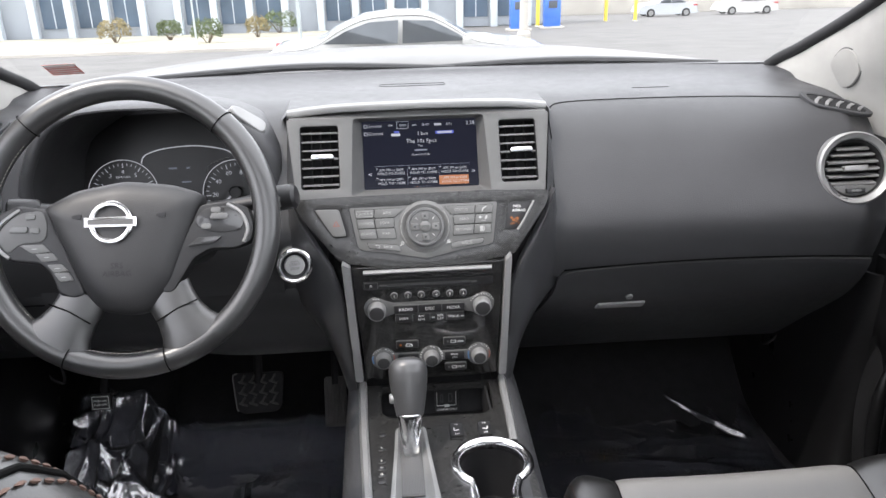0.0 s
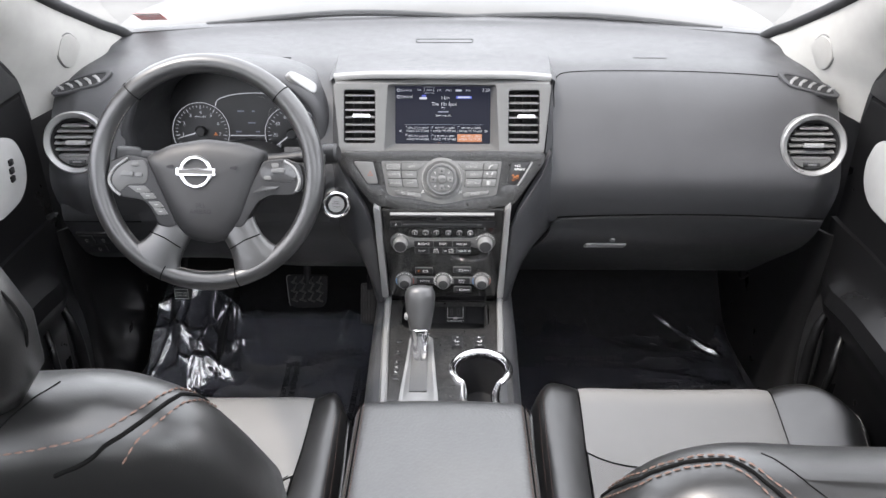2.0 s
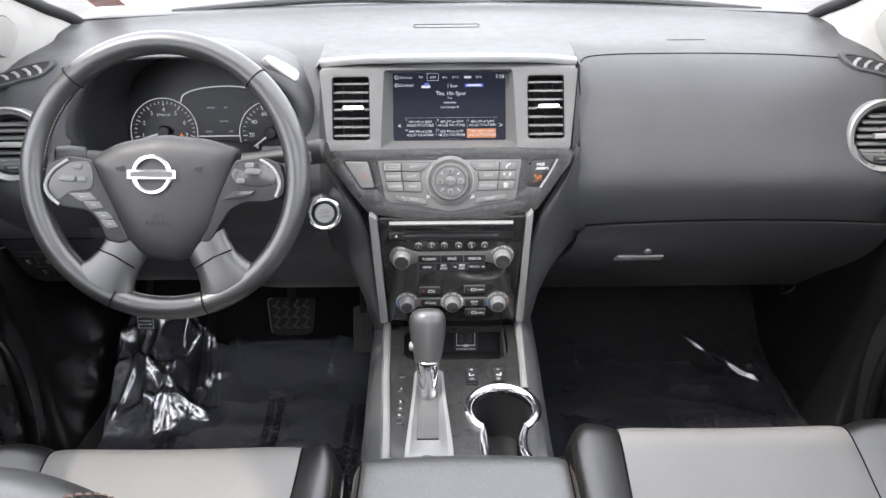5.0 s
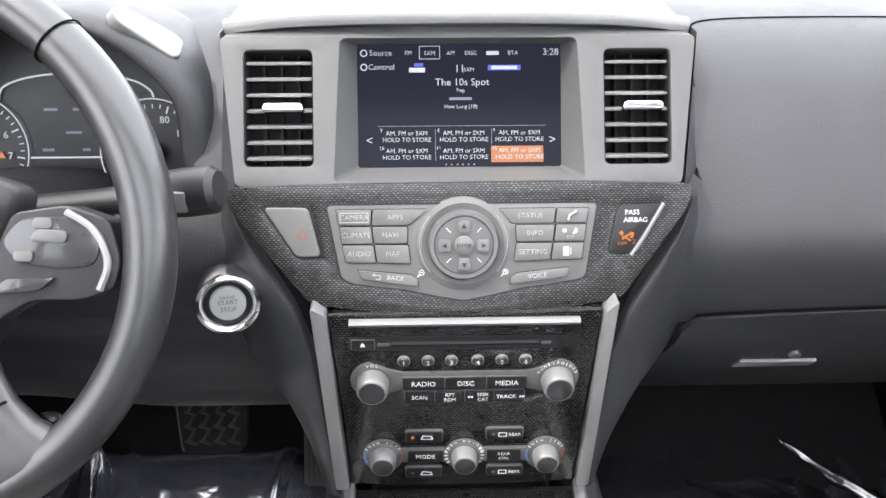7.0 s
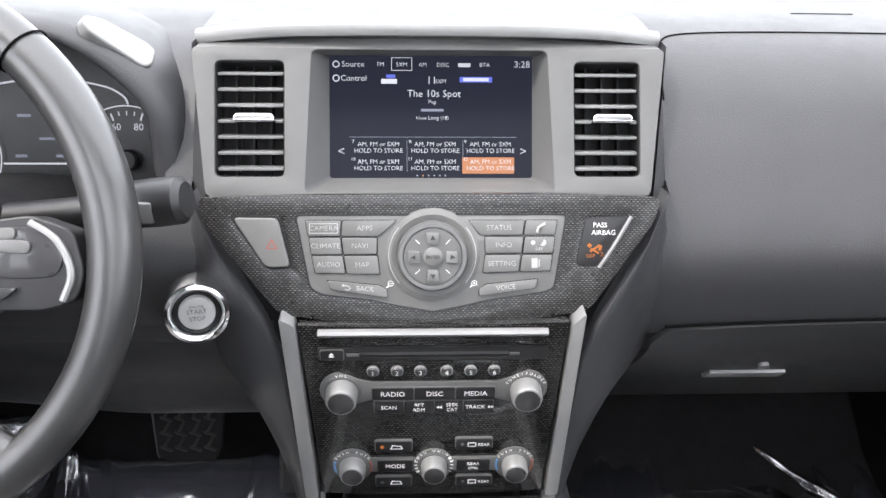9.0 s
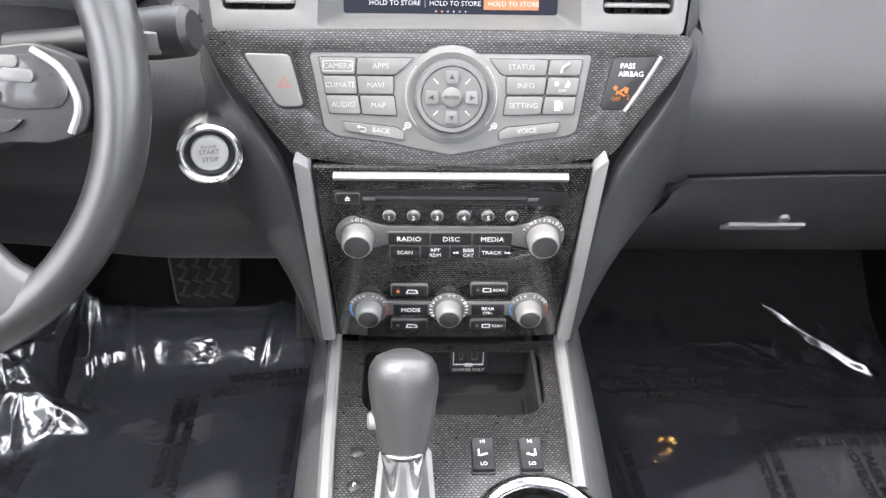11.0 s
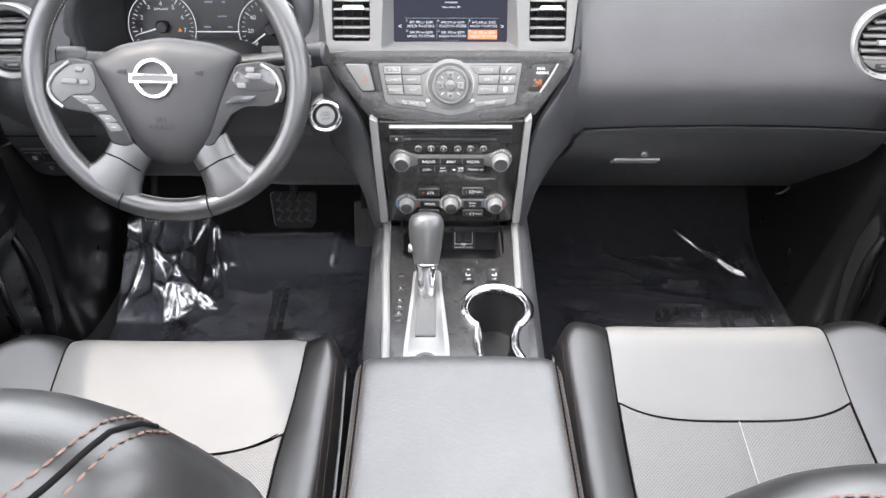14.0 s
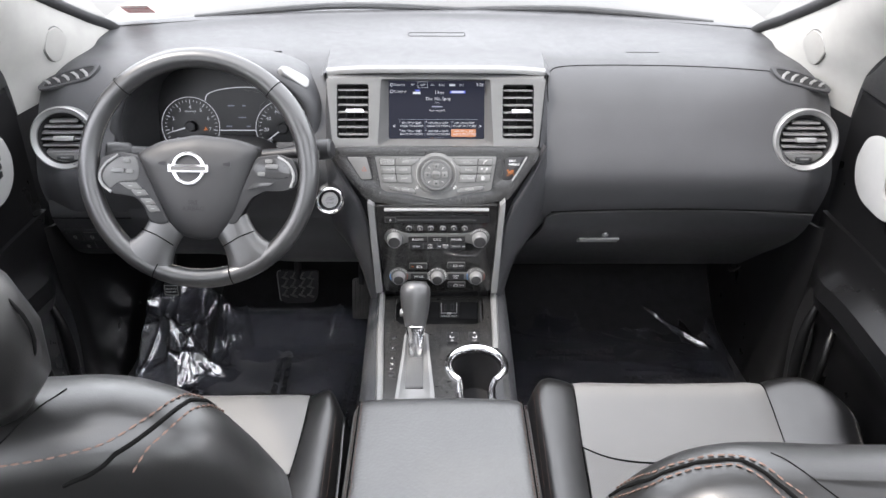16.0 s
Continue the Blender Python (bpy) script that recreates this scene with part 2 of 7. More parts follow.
def part(name, bm, material, parent, label="", m=None, sharp=38):
    """One mesh as a part of a thing or of a part; its points are in world metres."""
    ob = finish(name, bm, material, m, sharp)
    root, back = parent, Matrix()
    while root:
        back = back @ root.matrix_basis.inverted() if not root.data else back
        root = root.parent
    ob.parent = parent
    ob.matrix_parent_inverse = Matrix() if parent.data else back
    return tagged(ob, label)


def solo(name, bm, material, label, category, m=None, kind="", group=""):
    return tagged(finish(name, bm, material, m), label, category, group, kind)


def soften(bm, w, seg=2, angle=30):
    bm.normal_update()
    es = [e for e in bm.edges if len(e.link_faces) == 2 and e.calc_face_angle(0) > radians(angle)]
    if es and w > 0:
        bmesh.ops.bevel(bm, geom=es, offset=w, segments=seg, profile=0.6, affect="EDGES", clamp_overlap=True)
    return bm


def box(sx, sy, sz, at=(0, 0, 0), r=0.002, seg=2):
    bm = bmesh.new()
    bmesh.ops.create_cube(bm, size=1, matrix=Matrix.Translation(at) @ Matrix.Diagonal((sx, sy, sz, 1)))
    return soften(bm, min(r, sx * 0.45, sy * 0.45, sz * 0.45), seg)


def prism(pts, z0, z1, r=0.0008, seg=2):
    """A flat outline (counter-clockwise) raised from z0 to z1."""
    bm = bmesh.new()
    lo = [bm.verts.new((x, y, z0)) for x, y in pts]
    hi = [bm.verts.new((x, y, z1)) for x, y in pts]
    n = len(pts)
    bm.faces.new(hi)
    bm.faces.new(lo[::-1])
    for i in range(n):
        bm.faces.new((lo[i], lo[(i + 1) % n], hi[(i + 1) % n], hi[i]))
    bmesh.ops.recalc_face_normals(bm, faces=bm.faces)
    return soften(bm, r, seg, 40)


def rounded(pts, r, seg=4):
    """Outline with its corners rounded."""
    out = []
    n = len(pts)
    for i in range(n):
        p, a, b = Vector(pts[i]), Vector(pts[i - 1]), Vector(pts[(i + 1) % n])
        d1, d2 = (a - p), (b - p)
        k = min(r, d1.length * 0.45, d2.length * 0.45)
        s, e = p + d1.normalized() * k, p + d2.normalized() * k
        for j in range(seg + 1):
            t = j / seg
            out.append(tuple(s * (1 - t) ** 2 + p * 2 * t * (1 - t) + e * t * t))
    return out


def rect(x0, y0, x1, y1, r=0.0, seg=4):
    pts = [(x0, y0), (x1, y0), (x1, y1), (x0, y1)]
    return rounded(pts, r, seg) if r else pts


def circle(cx, cy, r, n=32, a0=0.0):
    return [(cx + r * math.cos(a0 + 2 * math.pi * i / n), cy + r * math.sin(a0 + 2 * math.pi * i / n)) for i in range(n)]


def holed(outer, holes, z1, depth, r=0.0):
    """A plate with openings that go through it."""
    bm = bmesh.new()
    es = []
    rings = []
    for loop in [outer] + holes:
        vs = [bm.verts.new((x, y, z1)) for x, y in loop]
        rings.append(vs)
        es += [bm.edges.new((vs[i], vs[(i + 1) % len(vs)])) for i in range(len(vs))]
    bmesh.ops.triangle_fill(bm, use_beauty=True, use_dissolve=False, edges=es)
    for f in bm.faces:
        f.normal_update()
        if f.normal.z < 0:
            f.normal_flip()
    for vs in rings:
        lo = [bm.verts.new((v.co.x, v.co.y, z1 - depth)) for v in vs]
        for i in range(len(vs)):
            j = (i + 1) % len(vs)
            bm.faces.new((lo[i], lo[j], vs[j], vs[i]))
    bmesh.ops.recalc_face_normals(bm, faces=bm.faces)
    return soften(bm, r, 2, 50)


def lathe(profile, n=32, cap=True):
    """Profile of (radius, height) turned round z."""
    bm = bmesh.new()
    rings = [[bm.verts.new((r * math.cos(2 * math.pi * i / n), r * math.sin(2 * math.pi * i / n), z)) for i in range(n)] for r, z in profile]
    for a, b in zip(rings, rings[1:]):
        for i in range(n):
            bm.faces.new((a[i], a[(i + 1) % n], b[(i + 1) % n], b[i]))
    if cap:
        bm.faces.new(rings[0][::-1])
        bm.faces.new(rings[-1])
    bmesh.ops.recalc_face_normals(bm, faces=bm.faces)
    return bm


def loft(rings, closed=True, caps=True):
    bm = bmesh.new()
    vs = [[bm.verts.new(p) for p in ring] for ring in rings]
    n = len(vs[0])
    for a, b in zip(vs, vs[1:]):
        for i in range(n if closed else n - 1):
            j = (i + 1) % n
            bm.faces.new((a[i], a[j], b[j], b[i]))
    if caps and closed:
        bm.faces.new(vs[0][::-1])
        bm.faces.new(vs[-1])
    bmesh.ops.recalc_face_normals(bm, faces=bm.faces)
    return bm


def tube(path, r, n=10, closed=False, flat=1.0):
    """A round bar along a path; r: radius, or one for each point."""
    pts = [Vector(p) for p in path]
    rs = [r] * len(pts) if isinstance(r, (int, float)) else list(r)
    k = len(pts)
    tang = []
    for i in range(k):
        a = pts[i - 1] if (closed or i > 0) else pts[i]
        b = pts[(i + 1) % k] if (closed or i < k - 1) else pts[i]
        tang.append((b - a).normalized())
    up = Vector((0, 0, 1)) if abs(tang[0].z) < 0.9 else Vector((1, 0, 0))
    rings = []
    for p, t, rr in zip(pts, tang, rs):
        side = t.cross(up).normalized()
        up = side.cross(t).normalized()
        rings.append([p + side * (rr * math.cos(2 * math.pi * j / n)) + up * (rr * flat * math.sin(2 * math.pi * j / n)) for j in range(n)])
    if closed:
        rings.append(rings[0])
        bm = loft(rings, True, False)
        bmesh.ops.remove_doubles(bm, verts=bm.verts, dist=1e-6)
        return bm
    return loft(rings)


def smooth_path(pts, per=8, closed=False):
    """Catmull-Rom curve through points of any dimension."""
    pts = [np.array(p, float) for p in pts]
    n = len(pts)
    out = []
    for i in range(n if closed else n - 1):
        p0 = pts[i - 1] if (closed or i > 0) else pts[i]
        p1, p2 = pts[i], pts[(i + 1) % n]
        p3 = pts[(i + 2) % n] if (closed or i < n - 2) else p2
        for j in range(per):
            t = j / per
            out.append(0.5 * (2 * p1 + (p2 - p0) * t + (2 * p0 - 5 * p1 + 4 * p2 - p3) * t * t + (3 * p1 - p0 - 3 * p2 + p3) * t ** 3))
    if not closed:
        out.append(pts[-1])
    return [tuple(float(c) for c in p) for p in out]


def skin(rows, thick=0.0):
    """A sheet over rows of points, given thickness away from its front."""
    bm = bmesh.new()
    vs = [[bm.verts.new(p) for p in row] for row in rows]
    for a, b in zip(vs, vs[1:]):
        for i in range(len(a) - 1):
            bm.faces.new((a[i], a[i + 1], b[i + 1], b[i]))
    bmesh.ops.recalc_face_normals(bm, faces=bm.faces)
    if thick:
        bmesh.ops.solidify(bm, geom=bm.faces[:], thickness=thick)
    return bm


def merge(*bms):
    """Several shapes of one piece as one mesh."""
    out = bmesh.new()
    for b in bms:
        me = bpy.data.meshes.new("tmp")
        b.to_mesh(me)
        b.free()
        out.from_mesh(me)
        bpy.data.meshes.remove(me)
    return out


def lettering(text, size, material, parent, m, align="CENTER", turn=0.0, at=(0, 0), z=0.0004, name="lettering", squash=1.0, bold=0.0):
    cu = bpy.data.curves.new("text", "FONT")
    cu.body, cu.size, cu.align_x, cu.align_y = text, size, align, "CENTER"
    cu.resolution_u, cu.extrude, cu.offset = 2, 0.0001, bold
    tmp = bpy.data.objects.new("text", cu)
    me = bpy.data.meshes.new_from_object(tmp)
    bm = bmesh.new()
    bm.from_mesh(me)
    bpy.data.objects.remove(tmp)
    bpy.data.curves.remove(cu)
    bpy.data.meshes.remove(me)
    mm = m @ Matrix.Translation((at[0], at[1], z)) @ Matrix.Rotation(radians(turn), 4, "Z") @ Matrix.Diagonal((1, squash, 1, 1))
    return part(name, bm, material, parent, "", mm, 180)


def bar(w, h, material, parent, m, at, z=0.0004, name="print_bar", turn=0.0):
    """A flat printed mark."""
    mm = m @ Matrix.Translation((at[0], at[1], z)) @ Matrix.Rotation(radians(turn), 4, "Z")
    return part(name, prism(rect(-w / 2, -h / 2, w / 2, h / 2), 0, 0.0002, 0), material, parent, "", mm)


def stitches(path, material, length=0.005, gap=0.0025, r=0.0006, lift=0.0004):
    """A row of single thread stitches along a path."""
    pts = [Vector(p) for p in path]
    acc, out, run = [0.0], [], length + gap
    for a, b in zip(pts, pts[1:]):
        acc.append(acc[-1] + (b - a).length)

    def at(s):
        for i in range(len(pts) - 1):
            if s <= acc[i + 1]:
                return pts[i].lerp(pts[i + 1], (s - acc[i]) / max(acc[i + 1] - acc[i], 1e-9))
        return pts[-1]
    s, rings, faces, verts = 0.0, [], [], []
    while s + length < acc[-1]:
        a, b = at(s), at(s + length)
        t = (b - a).normalized()
        side = t.cross(Vector((0, 0, 1)))
        side = side.normalized() if side.length > 1e-4 else Vector((1, 0, 0))
        up = side.cross(t)
        k = len(verts)
        for f, w in ((0, 0.35), (0.3, 1), (0.7, 1), (1, 0.35)):
            c = a.lerp(b, f) + up * lift
            verts += [c + side * r * w, c + up * r * w, c - side * r * w, c - up * r * w]
        for g in range(3):
            for j in range(4):
                faces.append((k + 4 * g + j, k + 4 * g + (j + 1) % 4, k + 4 * g + 4 + (j + 1) % 4, k + 4 * g + 4 + j))
        s += run
    me = bpy.data.meshes.new("tmp")
    me.from_pydata(verts, [], faces)
    bm = bmesh.new()
    bm.from_mesh(me)
    bpy.data.meshes.remove(me)
    bmesh.ops.recalc_face_normals(bm, faces=bm.faces)
    return bm


def lerp(a, b, t):
    return a + (b - a) * t


def ease(a, b, x):
    t = min(max((x - a) / (b - a), 0), 1)
    return t * t * (3 - 2 * t)


# ---- body shell that closes the cabin ----
def shell():
    # floor with the toe board rising at the front
    prof = [(-1.7, -0.02), (1.30, -0.02), (1.40, -0.008), (1.50, 0.03), (1.60, 0.10), (1.70, 0.28), (1.76, 0.5), (1.78, 0.72)]
    solo("floor", skin([[(x, y, z - 0.024) for x in np.linspace(-0.86, 0.86, 9)] for y, z in prof], 0.02), CARPET, "black carpeted car floor rising into the toe board", "car floor", kind="structure")
    # side walls: rocker to belt line, pillars, window openings
    for s, nm in ((-1, "wall_left"), (1, "wall_right")):
        bms = [box(0.03, 3.45, 0.72, (s * 0.872, -0.03, 0.36), 0.004)]
        for y0, y1 in ((-0.02, 0.08), (-1.74, -1.0)):
            bms.append(box(0.03, y1 - y0, 0.6, (s * 0.84, (y0 + y1) / 2, 1.0), 0.004))
        bms.append(box(0.05, 2.4, 0.12, (s * 0.70, -0.5, 1.27), 0.02))
        solo(nm, merge(*bms), DARK, "dark inner side of the car body with window openings", "car body side", kind="structure")
    for s, nm in ((-1, "window_3"), (1, "window_4")):
        solo(nm, skin([[(s * 0.85, y, z) for y in (-1.02, -0.5, 0.0)] for z in (0.71, 0.95, 1.24)]), TINT, "lightly tinted glass of a rear door", "window", kind="structure")
    solo("window_2", skin([[(x, -1.755, z) for x in (-0.62, 0, 0.62)] for z in (0.76, 1.0, 1.22)]), TINT, "lightly tinted glass of the tailgate", "window", kind="structure")
    # unseen headliner; a glazed opening is added over the seats to let light in
    def roof(x, y):
        return (x, y, 1.31 - 0.05 * (x / 0.7) ** 4 - 0.05 * ease(0.35, 0.62, y))
    xs, ys = np.linspace(-0.74, 0.74, 38), np.linspace(-1.75, 0.62, 60)
    bm = bmesh.new()
    vs = [[bm.verts.new(roof(x, y)) for x in xs] for y in ys]
    for i in range(len(ys) - 1):
        for j in range(len(xs) - 1):
            x, y = (xs[j] + xs[j + 1]) / 2, (ys[i] + ys[i + 1]) / 2
            if abs(x) < 0.47 and ROOF[0] < y < ROOF[1]:
                continue
            bm.faces.new((vs[i][j], vs[i][j + 1], vs[i + 1][j + 1], vs[i + 1][j]))
    bmesh.ops.recalc_face_normals(bm, faces=bm.faces)
    bmesh.ops.solidify(bm, geom=bm.faces[:], thickness=0.02)
    solo("ceiling", bm, HEADLINER, "pale fabric headliner with an unseen opening added for light", "headliner", kind="structure")
    pane = solo("added_roof_pane", skin([[(x, y, 1.335) for x in np.linspace(-0.49, 0.49, 5)] for y in np.linspace(ROOF[0] - 0.02, ROOF[1] + 0.02, 5)]), GLASS, "unseen clear pane over the added roof opening", "roof window", kind="structure")
    pane.visible_shadow = False
    rear = holed(rect(-0.86, 0.0, 0.86, 1.3), [rect(-0.6, 0.78, 0.6, 1.2, 0.05)], 0.0, 0.03)
    solo("wall_rear", rear, DARK, "dark tailgate with a window opening", "tailgate", Matrix.Translation((0, -1.74, 0)) @ Matrix.Rotation(radians(90), 4, "X"), kind="structure")


# rear and front edge of the added roof opening
ROOF = (-1.0, 0.34)


def ws_y(x):
    return 1.657 - 0.20 * (x / 0.684) ** 2


def ws_z(x):
    return 0.771 + 0.018 * (x / 0.684) ** 2


FACE = [(1.36, 0.770), (1.285, 0.764), (1.238, 0.751), (1.200, 0.728), (1.170, 0.695), (1.142, 0.655), (1.120, 0.62), (1.111, 0.595), (1.112, 0.570), (1.120, 0.540), (1.134, 0.503)]


def dash_profile(x):
    top = [(ws_y(x) + 0.05, ws_z(x) - 0.004), (ws_y(x), ws_z(x)), (ws_y(x) - 0.06, ws_z(x) - 0.008)]
    end = 0.02 * ease(0.70, 0.76, abs(x))
    return smooth_path(top + [(y + end, z - end * 0.5) for y, z in FACE], 6)


def dash_row(x):
    return [(x, y, z) for y, z in dash_profile(x)]


def face_y(z):
    """Depth of the dashboard's face at a height."""
    for (y0, z0), (y1, z1) in zip(FACE, FACE[1:]):
        if z1 <= z <= z0:
            return lerp(y0, y1, (z0 - z) / (z0 - z1))
    return 1.135


def opening(side=0.0, top=0.0):
    """Outline of the instruments' opening, grown at the sides and at the top."""
    pts = smooth_path([(-0.592, 0.585), (-0.593, 0.672), (-0.580, 0.714), (-0.552, 0.760), (-0.510, 0.786), (-0.464, 0.793), (-0.42, 0.794), (-0.375, 0.792), (-0.320, 0.782), (-0.276, 0.757), (-0.244, 0.716), (-0.243, 0.66), (-0.243, 0.585)], 4)
    return [(x + side * max(-1, min(1, (x + 0.418) / 0.13)), z + top * ease(0.70, 0.785, z)) for x, z in pts]


def inside(x, z, pts):
    hit = False
    for (x0, z0), (x1, z1) in zip(pts, pts[1:] + pts[:1]):
        if (z0 > z) != (z1 > z) and x < x0 + (x1 - x0) * (z - z0) / (z1 - z0):
            hit = not hit
    return hit


PAD = []


def dashboard():
    t = thing("dashboard", "grey grained vinyl dashboard under the windscreen", "dashboard", (0, 1.3, 0.5))
    # pad over the full width; left open at the centre stack and at the instruments
    xs = sorted(set([round(v, 4) for v in np.linspace(-0.76, 0.76, 381)]))
    rows = [dash_row(x) for x in xs]
    bm = bmesh.new()
    vs = [[bm.verts.new(p) for p in row] for row in rows]
    wide, narrow = opening(0.010, 0.004), opening(-0.012, -0.004)
    for i in range(len(xs) - 1):
        x = (xs[i] + xs[i + 1]) / 2
        for j in range(len(rows[0]) - 1):
            z = (rows[i][j][2] + rows[i][j + 1][2]) / 2
            y = (rows[i][j][1] + rows[i][j + 1][1]) / 2
            if y < 1.20 and (abs(x) - 0.695) ** 2 + (z - 0.661) ** 2 < 0.046 ** 2:
                continue
            if abs(x) < 0.200 and y < 1.222:
                continue
            if -0.62 < x < -0.22 and y < 1.34 and not (x > -0.30 and z < 0.655) and (y < 1.29 and inside(x, z, wide) or inside(x, min(z, 0.77), narrow)):
                continue
            bm.faces.new((vs[i][j], vs[i][j + 1], vs[i + 1][j + 1], vs[i + 1][j]))
    bmesh.ops.delete(bm, geom=[v for v in bm.verts if not v.link_faces], context="VERTS")
    bmesh.ops.recalc_face_normals(bm, faces=bm.faces)
    bmesh.ops.solidify(bm, geom=bm.faces[:], thickness=0.006)
    pad_tree = BVHTree.FromBMesh(bm)
    PAD.append(pad_tree)
    part("pad", bm, DASH, t, "light-struck grey upper pad")
    # cheeks that run from the stack down to the console
    zs = [0.66, 0.62, 0.59, 0.56, 0.52, 0.48, 0.44, 0.40, 0.36, 0.335]
    x_in = np.interp(zs, [0.335, 0.37, 0.545, 0.63, 0.66, 0.78], [0.116, 0.118, 0.133, 0.188, 0.2, 0.203])
    y_in = np.interp(zs, [0.335, 0.37, 0.553, 0.655, 0.78], [1.070, 1.068, 1.062, 1.104, 1.188])
    x_mid = np.interp(zs, [0.335, 0.40, 0.50, 0.60, 0.78], [0.146, 0.159, 0.189, 0.212, 0.217])
    x_out = np.interp(zs, [0.335, 0.40, 0.50, 0.60, 0.78], [0.165, 0.19, 0.223, 0.238, 0.24])
    y_out = np.interp(zs, [0.335, 0.40, 0.50, 0.55, 0.78], [1.26, 1.22, 1.136, 1.116, 1.24])
    for s in (-1, 1):
        rr = []
        for k, z in enumerate(zs):
            fy = face_y(z) if z > 0.505 else y_out[k]
            pts = [(x_in[k], y_in[k] + 0.02), (x_in[k] + 0.002, y_in[k] + 0.002), (lerp(x_in[k], x_mid[k], 0.55), lerp(y_in[k], fy, 0.10)), (x_mid[k], lerp(y_in[k], fy, 0.42)), (x_out[k], fy), (x_out[k] + 0.012, fy + 0.03)]
            if z > 0.515:
                xi = min(x_in[k], 0.2045)
                pts = [(xi, y_in[k] + 0.02), (xi + 0.002, y_in[k] + 0.003), (lerp(xi, 0.2095, 0.4), lerp(y_in[k] + 0.003, fy, 0.3)), (lerp(xi, 0.2095, 0.75), lerp(y_in[k] + 0.003, fy, 0.75)), (0.2105, fy + 0.0006), (0.24, fy + 0.008)]
            rr.append([(s * x, y, z) for x, y in smooth_path(pts, 5)])
        part("cheek", skin(rr), DASH, t)
    # airbag seam on the passenger's side
    line = smooth_path([(0.2115, 1.19), (0.213, 1.225), (0.221, 1.254), (0.245, 1.270), (0.32, 1.276), (0.45, 1.275), (0.56, 1.268), (0.66, 1.255)], 8)
    seam = []
    for x, y in line:
        hit = pad_tree.ray_cast(Vector((x, y, 1.2)), Vector((0, 0, -1)))
        if hit[0]:
            seam.append(hit[0] + hit[1] * 0.0002)
    part("airbag_seam", tube(seam, 0.0010, 6), SEAM, t)
    # slot for the sensor and a lid line, laid on the pad
    def on_pad(pts):
        hits = [pad_tree.ray_cast(Vector((x, y, 1.2)), Vector((0, 0, -1))) for x, y in pts]
        return [h[0] + h[1] * 0.0002 for h in hits if h[0]]
    loop = rounded([(-0.062, 1.462), (0.062, 1.462), (0.062, 1.494), (-0.062, 1.494)], 0.008)
    part("sensor_slot", tube(on_pad(loop), 0.0007, 6, True), SEAM, t)
    part("lid_line", tube(on_pad([(x, 1.34) for x in np.linspace(0.385, 0.452, 6)]), 0.0006, 6), SEAM, t)

    # glove box
    gp = smooth_path([(1.1280, 0.512), (1.1320, 0.498), (1.146, 0.470), (1.180, 0.426), (1.225, 0.378), (1.29, 0.318), (1.350, 0.266), (1.380, 0.252), (1.46, 0.258)], 5)

    def lid_rise(x):
        return 0.010 * (1 - ((x - 0.47) / 0.27) ** 2)
    rows = [[(x, y, z + lid_rise(x) * ease(0.44, 0.512, z)) for x in [lerp(0.214 - 0.040 * ease(0.50, 0.36, z), 0.742 - 0.02 * ease(0.44, 0.34, z), f) for f in np.linspace(0, 1, 24)]] for y, z in gp]
    for k, row in enumerate(rows[:5]):
        row[0] = (row[0][0] + 0.014 * (1 - k / 5), row[0][1], row[0][2])
    glove = part("glove_box", skin(rows, 0.006), LOWER, t, "glove box lid under the passenger dash, colour darkened for shade")
    part("lid_edge", tube([(x, 1.1268 - 0.25 * lid_rise(x), 0.5135 + lid_rise(x)) for x in np.linspace(0.225, 0.745, 24)], 0.0014, 6), SEAM, glove)
    g = face_at((0.338, 1.1620, 0.4440), -36)
    hand = part("handle", holed(rounded([(-0.054, -0.029), (0.040, -0.029), (0.052, 0.027), (-0.044, 0.027)], 0.004), [rounded([(-0.048, -0.024), (0.037, -0.024), (0.047, 0.023), (-0.040, 0.023)], 0.003)], 0.0020, 0.012, 0.0006), LOWER, glove, "recessed latch frame", g)
    part("latch", prism(rounded([(-0.047, -0.0235), (0.036, -0.0235), (0.039, -0.008), (-0.043, -0.008)], 0.002), -0.006, 0.0065, 0.003), SILVER, hand, "grey pull flap", g)
    part("recess", prism(rounded([(-0.048, -0.024), (0.037, -0.024), (0.047, 0.023), (-0.040, 0.023)], 0.003), -0.009, -0.006, 0), DARK, hand, "", g)
    part("lock", lathe([(0.006, 0), (0.006, 0.006), (0.004, 0.0065)], 20), SILVER, hand, "", g @ Matrix.Translation((0.006, 0.012, 0.001)))
    # closing panels under the dashboard
    part("under_panel", skin([[(x, y, z) for x in np.linspace(0.13, 0.76, 12)] for y, z in [(1.40, 0.258), (1.46, 0.27), (1.58, 0.36), (1.70, 0.5)]], 0.004), MATT, t)
    # knee panel on the driver's side
    kp = smooth_path([(1.143, 0.535), (1.135, 0.512), (1.139, 0.49), (1.153, 0.46), (1.170, 0.425), (1.20, 0.385), (1.25, 0.355), (1.35, 0.345)], 5)
    knee = part("knee_panel", skin([[(x, y, z - 0.02 * ease(-0.5, -0.3, x)) for x in np.linspace(-0.755, -0.15, 24)] for y, z in kp], 0.005), LOWER, t, "knee panel under the steering column, colour darkened for shade")
    part("panel_edge", tube([(x, 1.130, 0.4985) for x in np.linspace(-0.755, -0.60, 10)], 0.0014, 6), SEAM, knee)
    part("under_panel", skin([[(x, y, z) for x in np.linspace(-0.76, -0.13, 12)] for y, z in [(1.27, 0.342), (1.40, 0.35), (1.54, 0.40), (1.70, 0.5)]], 0.004), MATT, t)
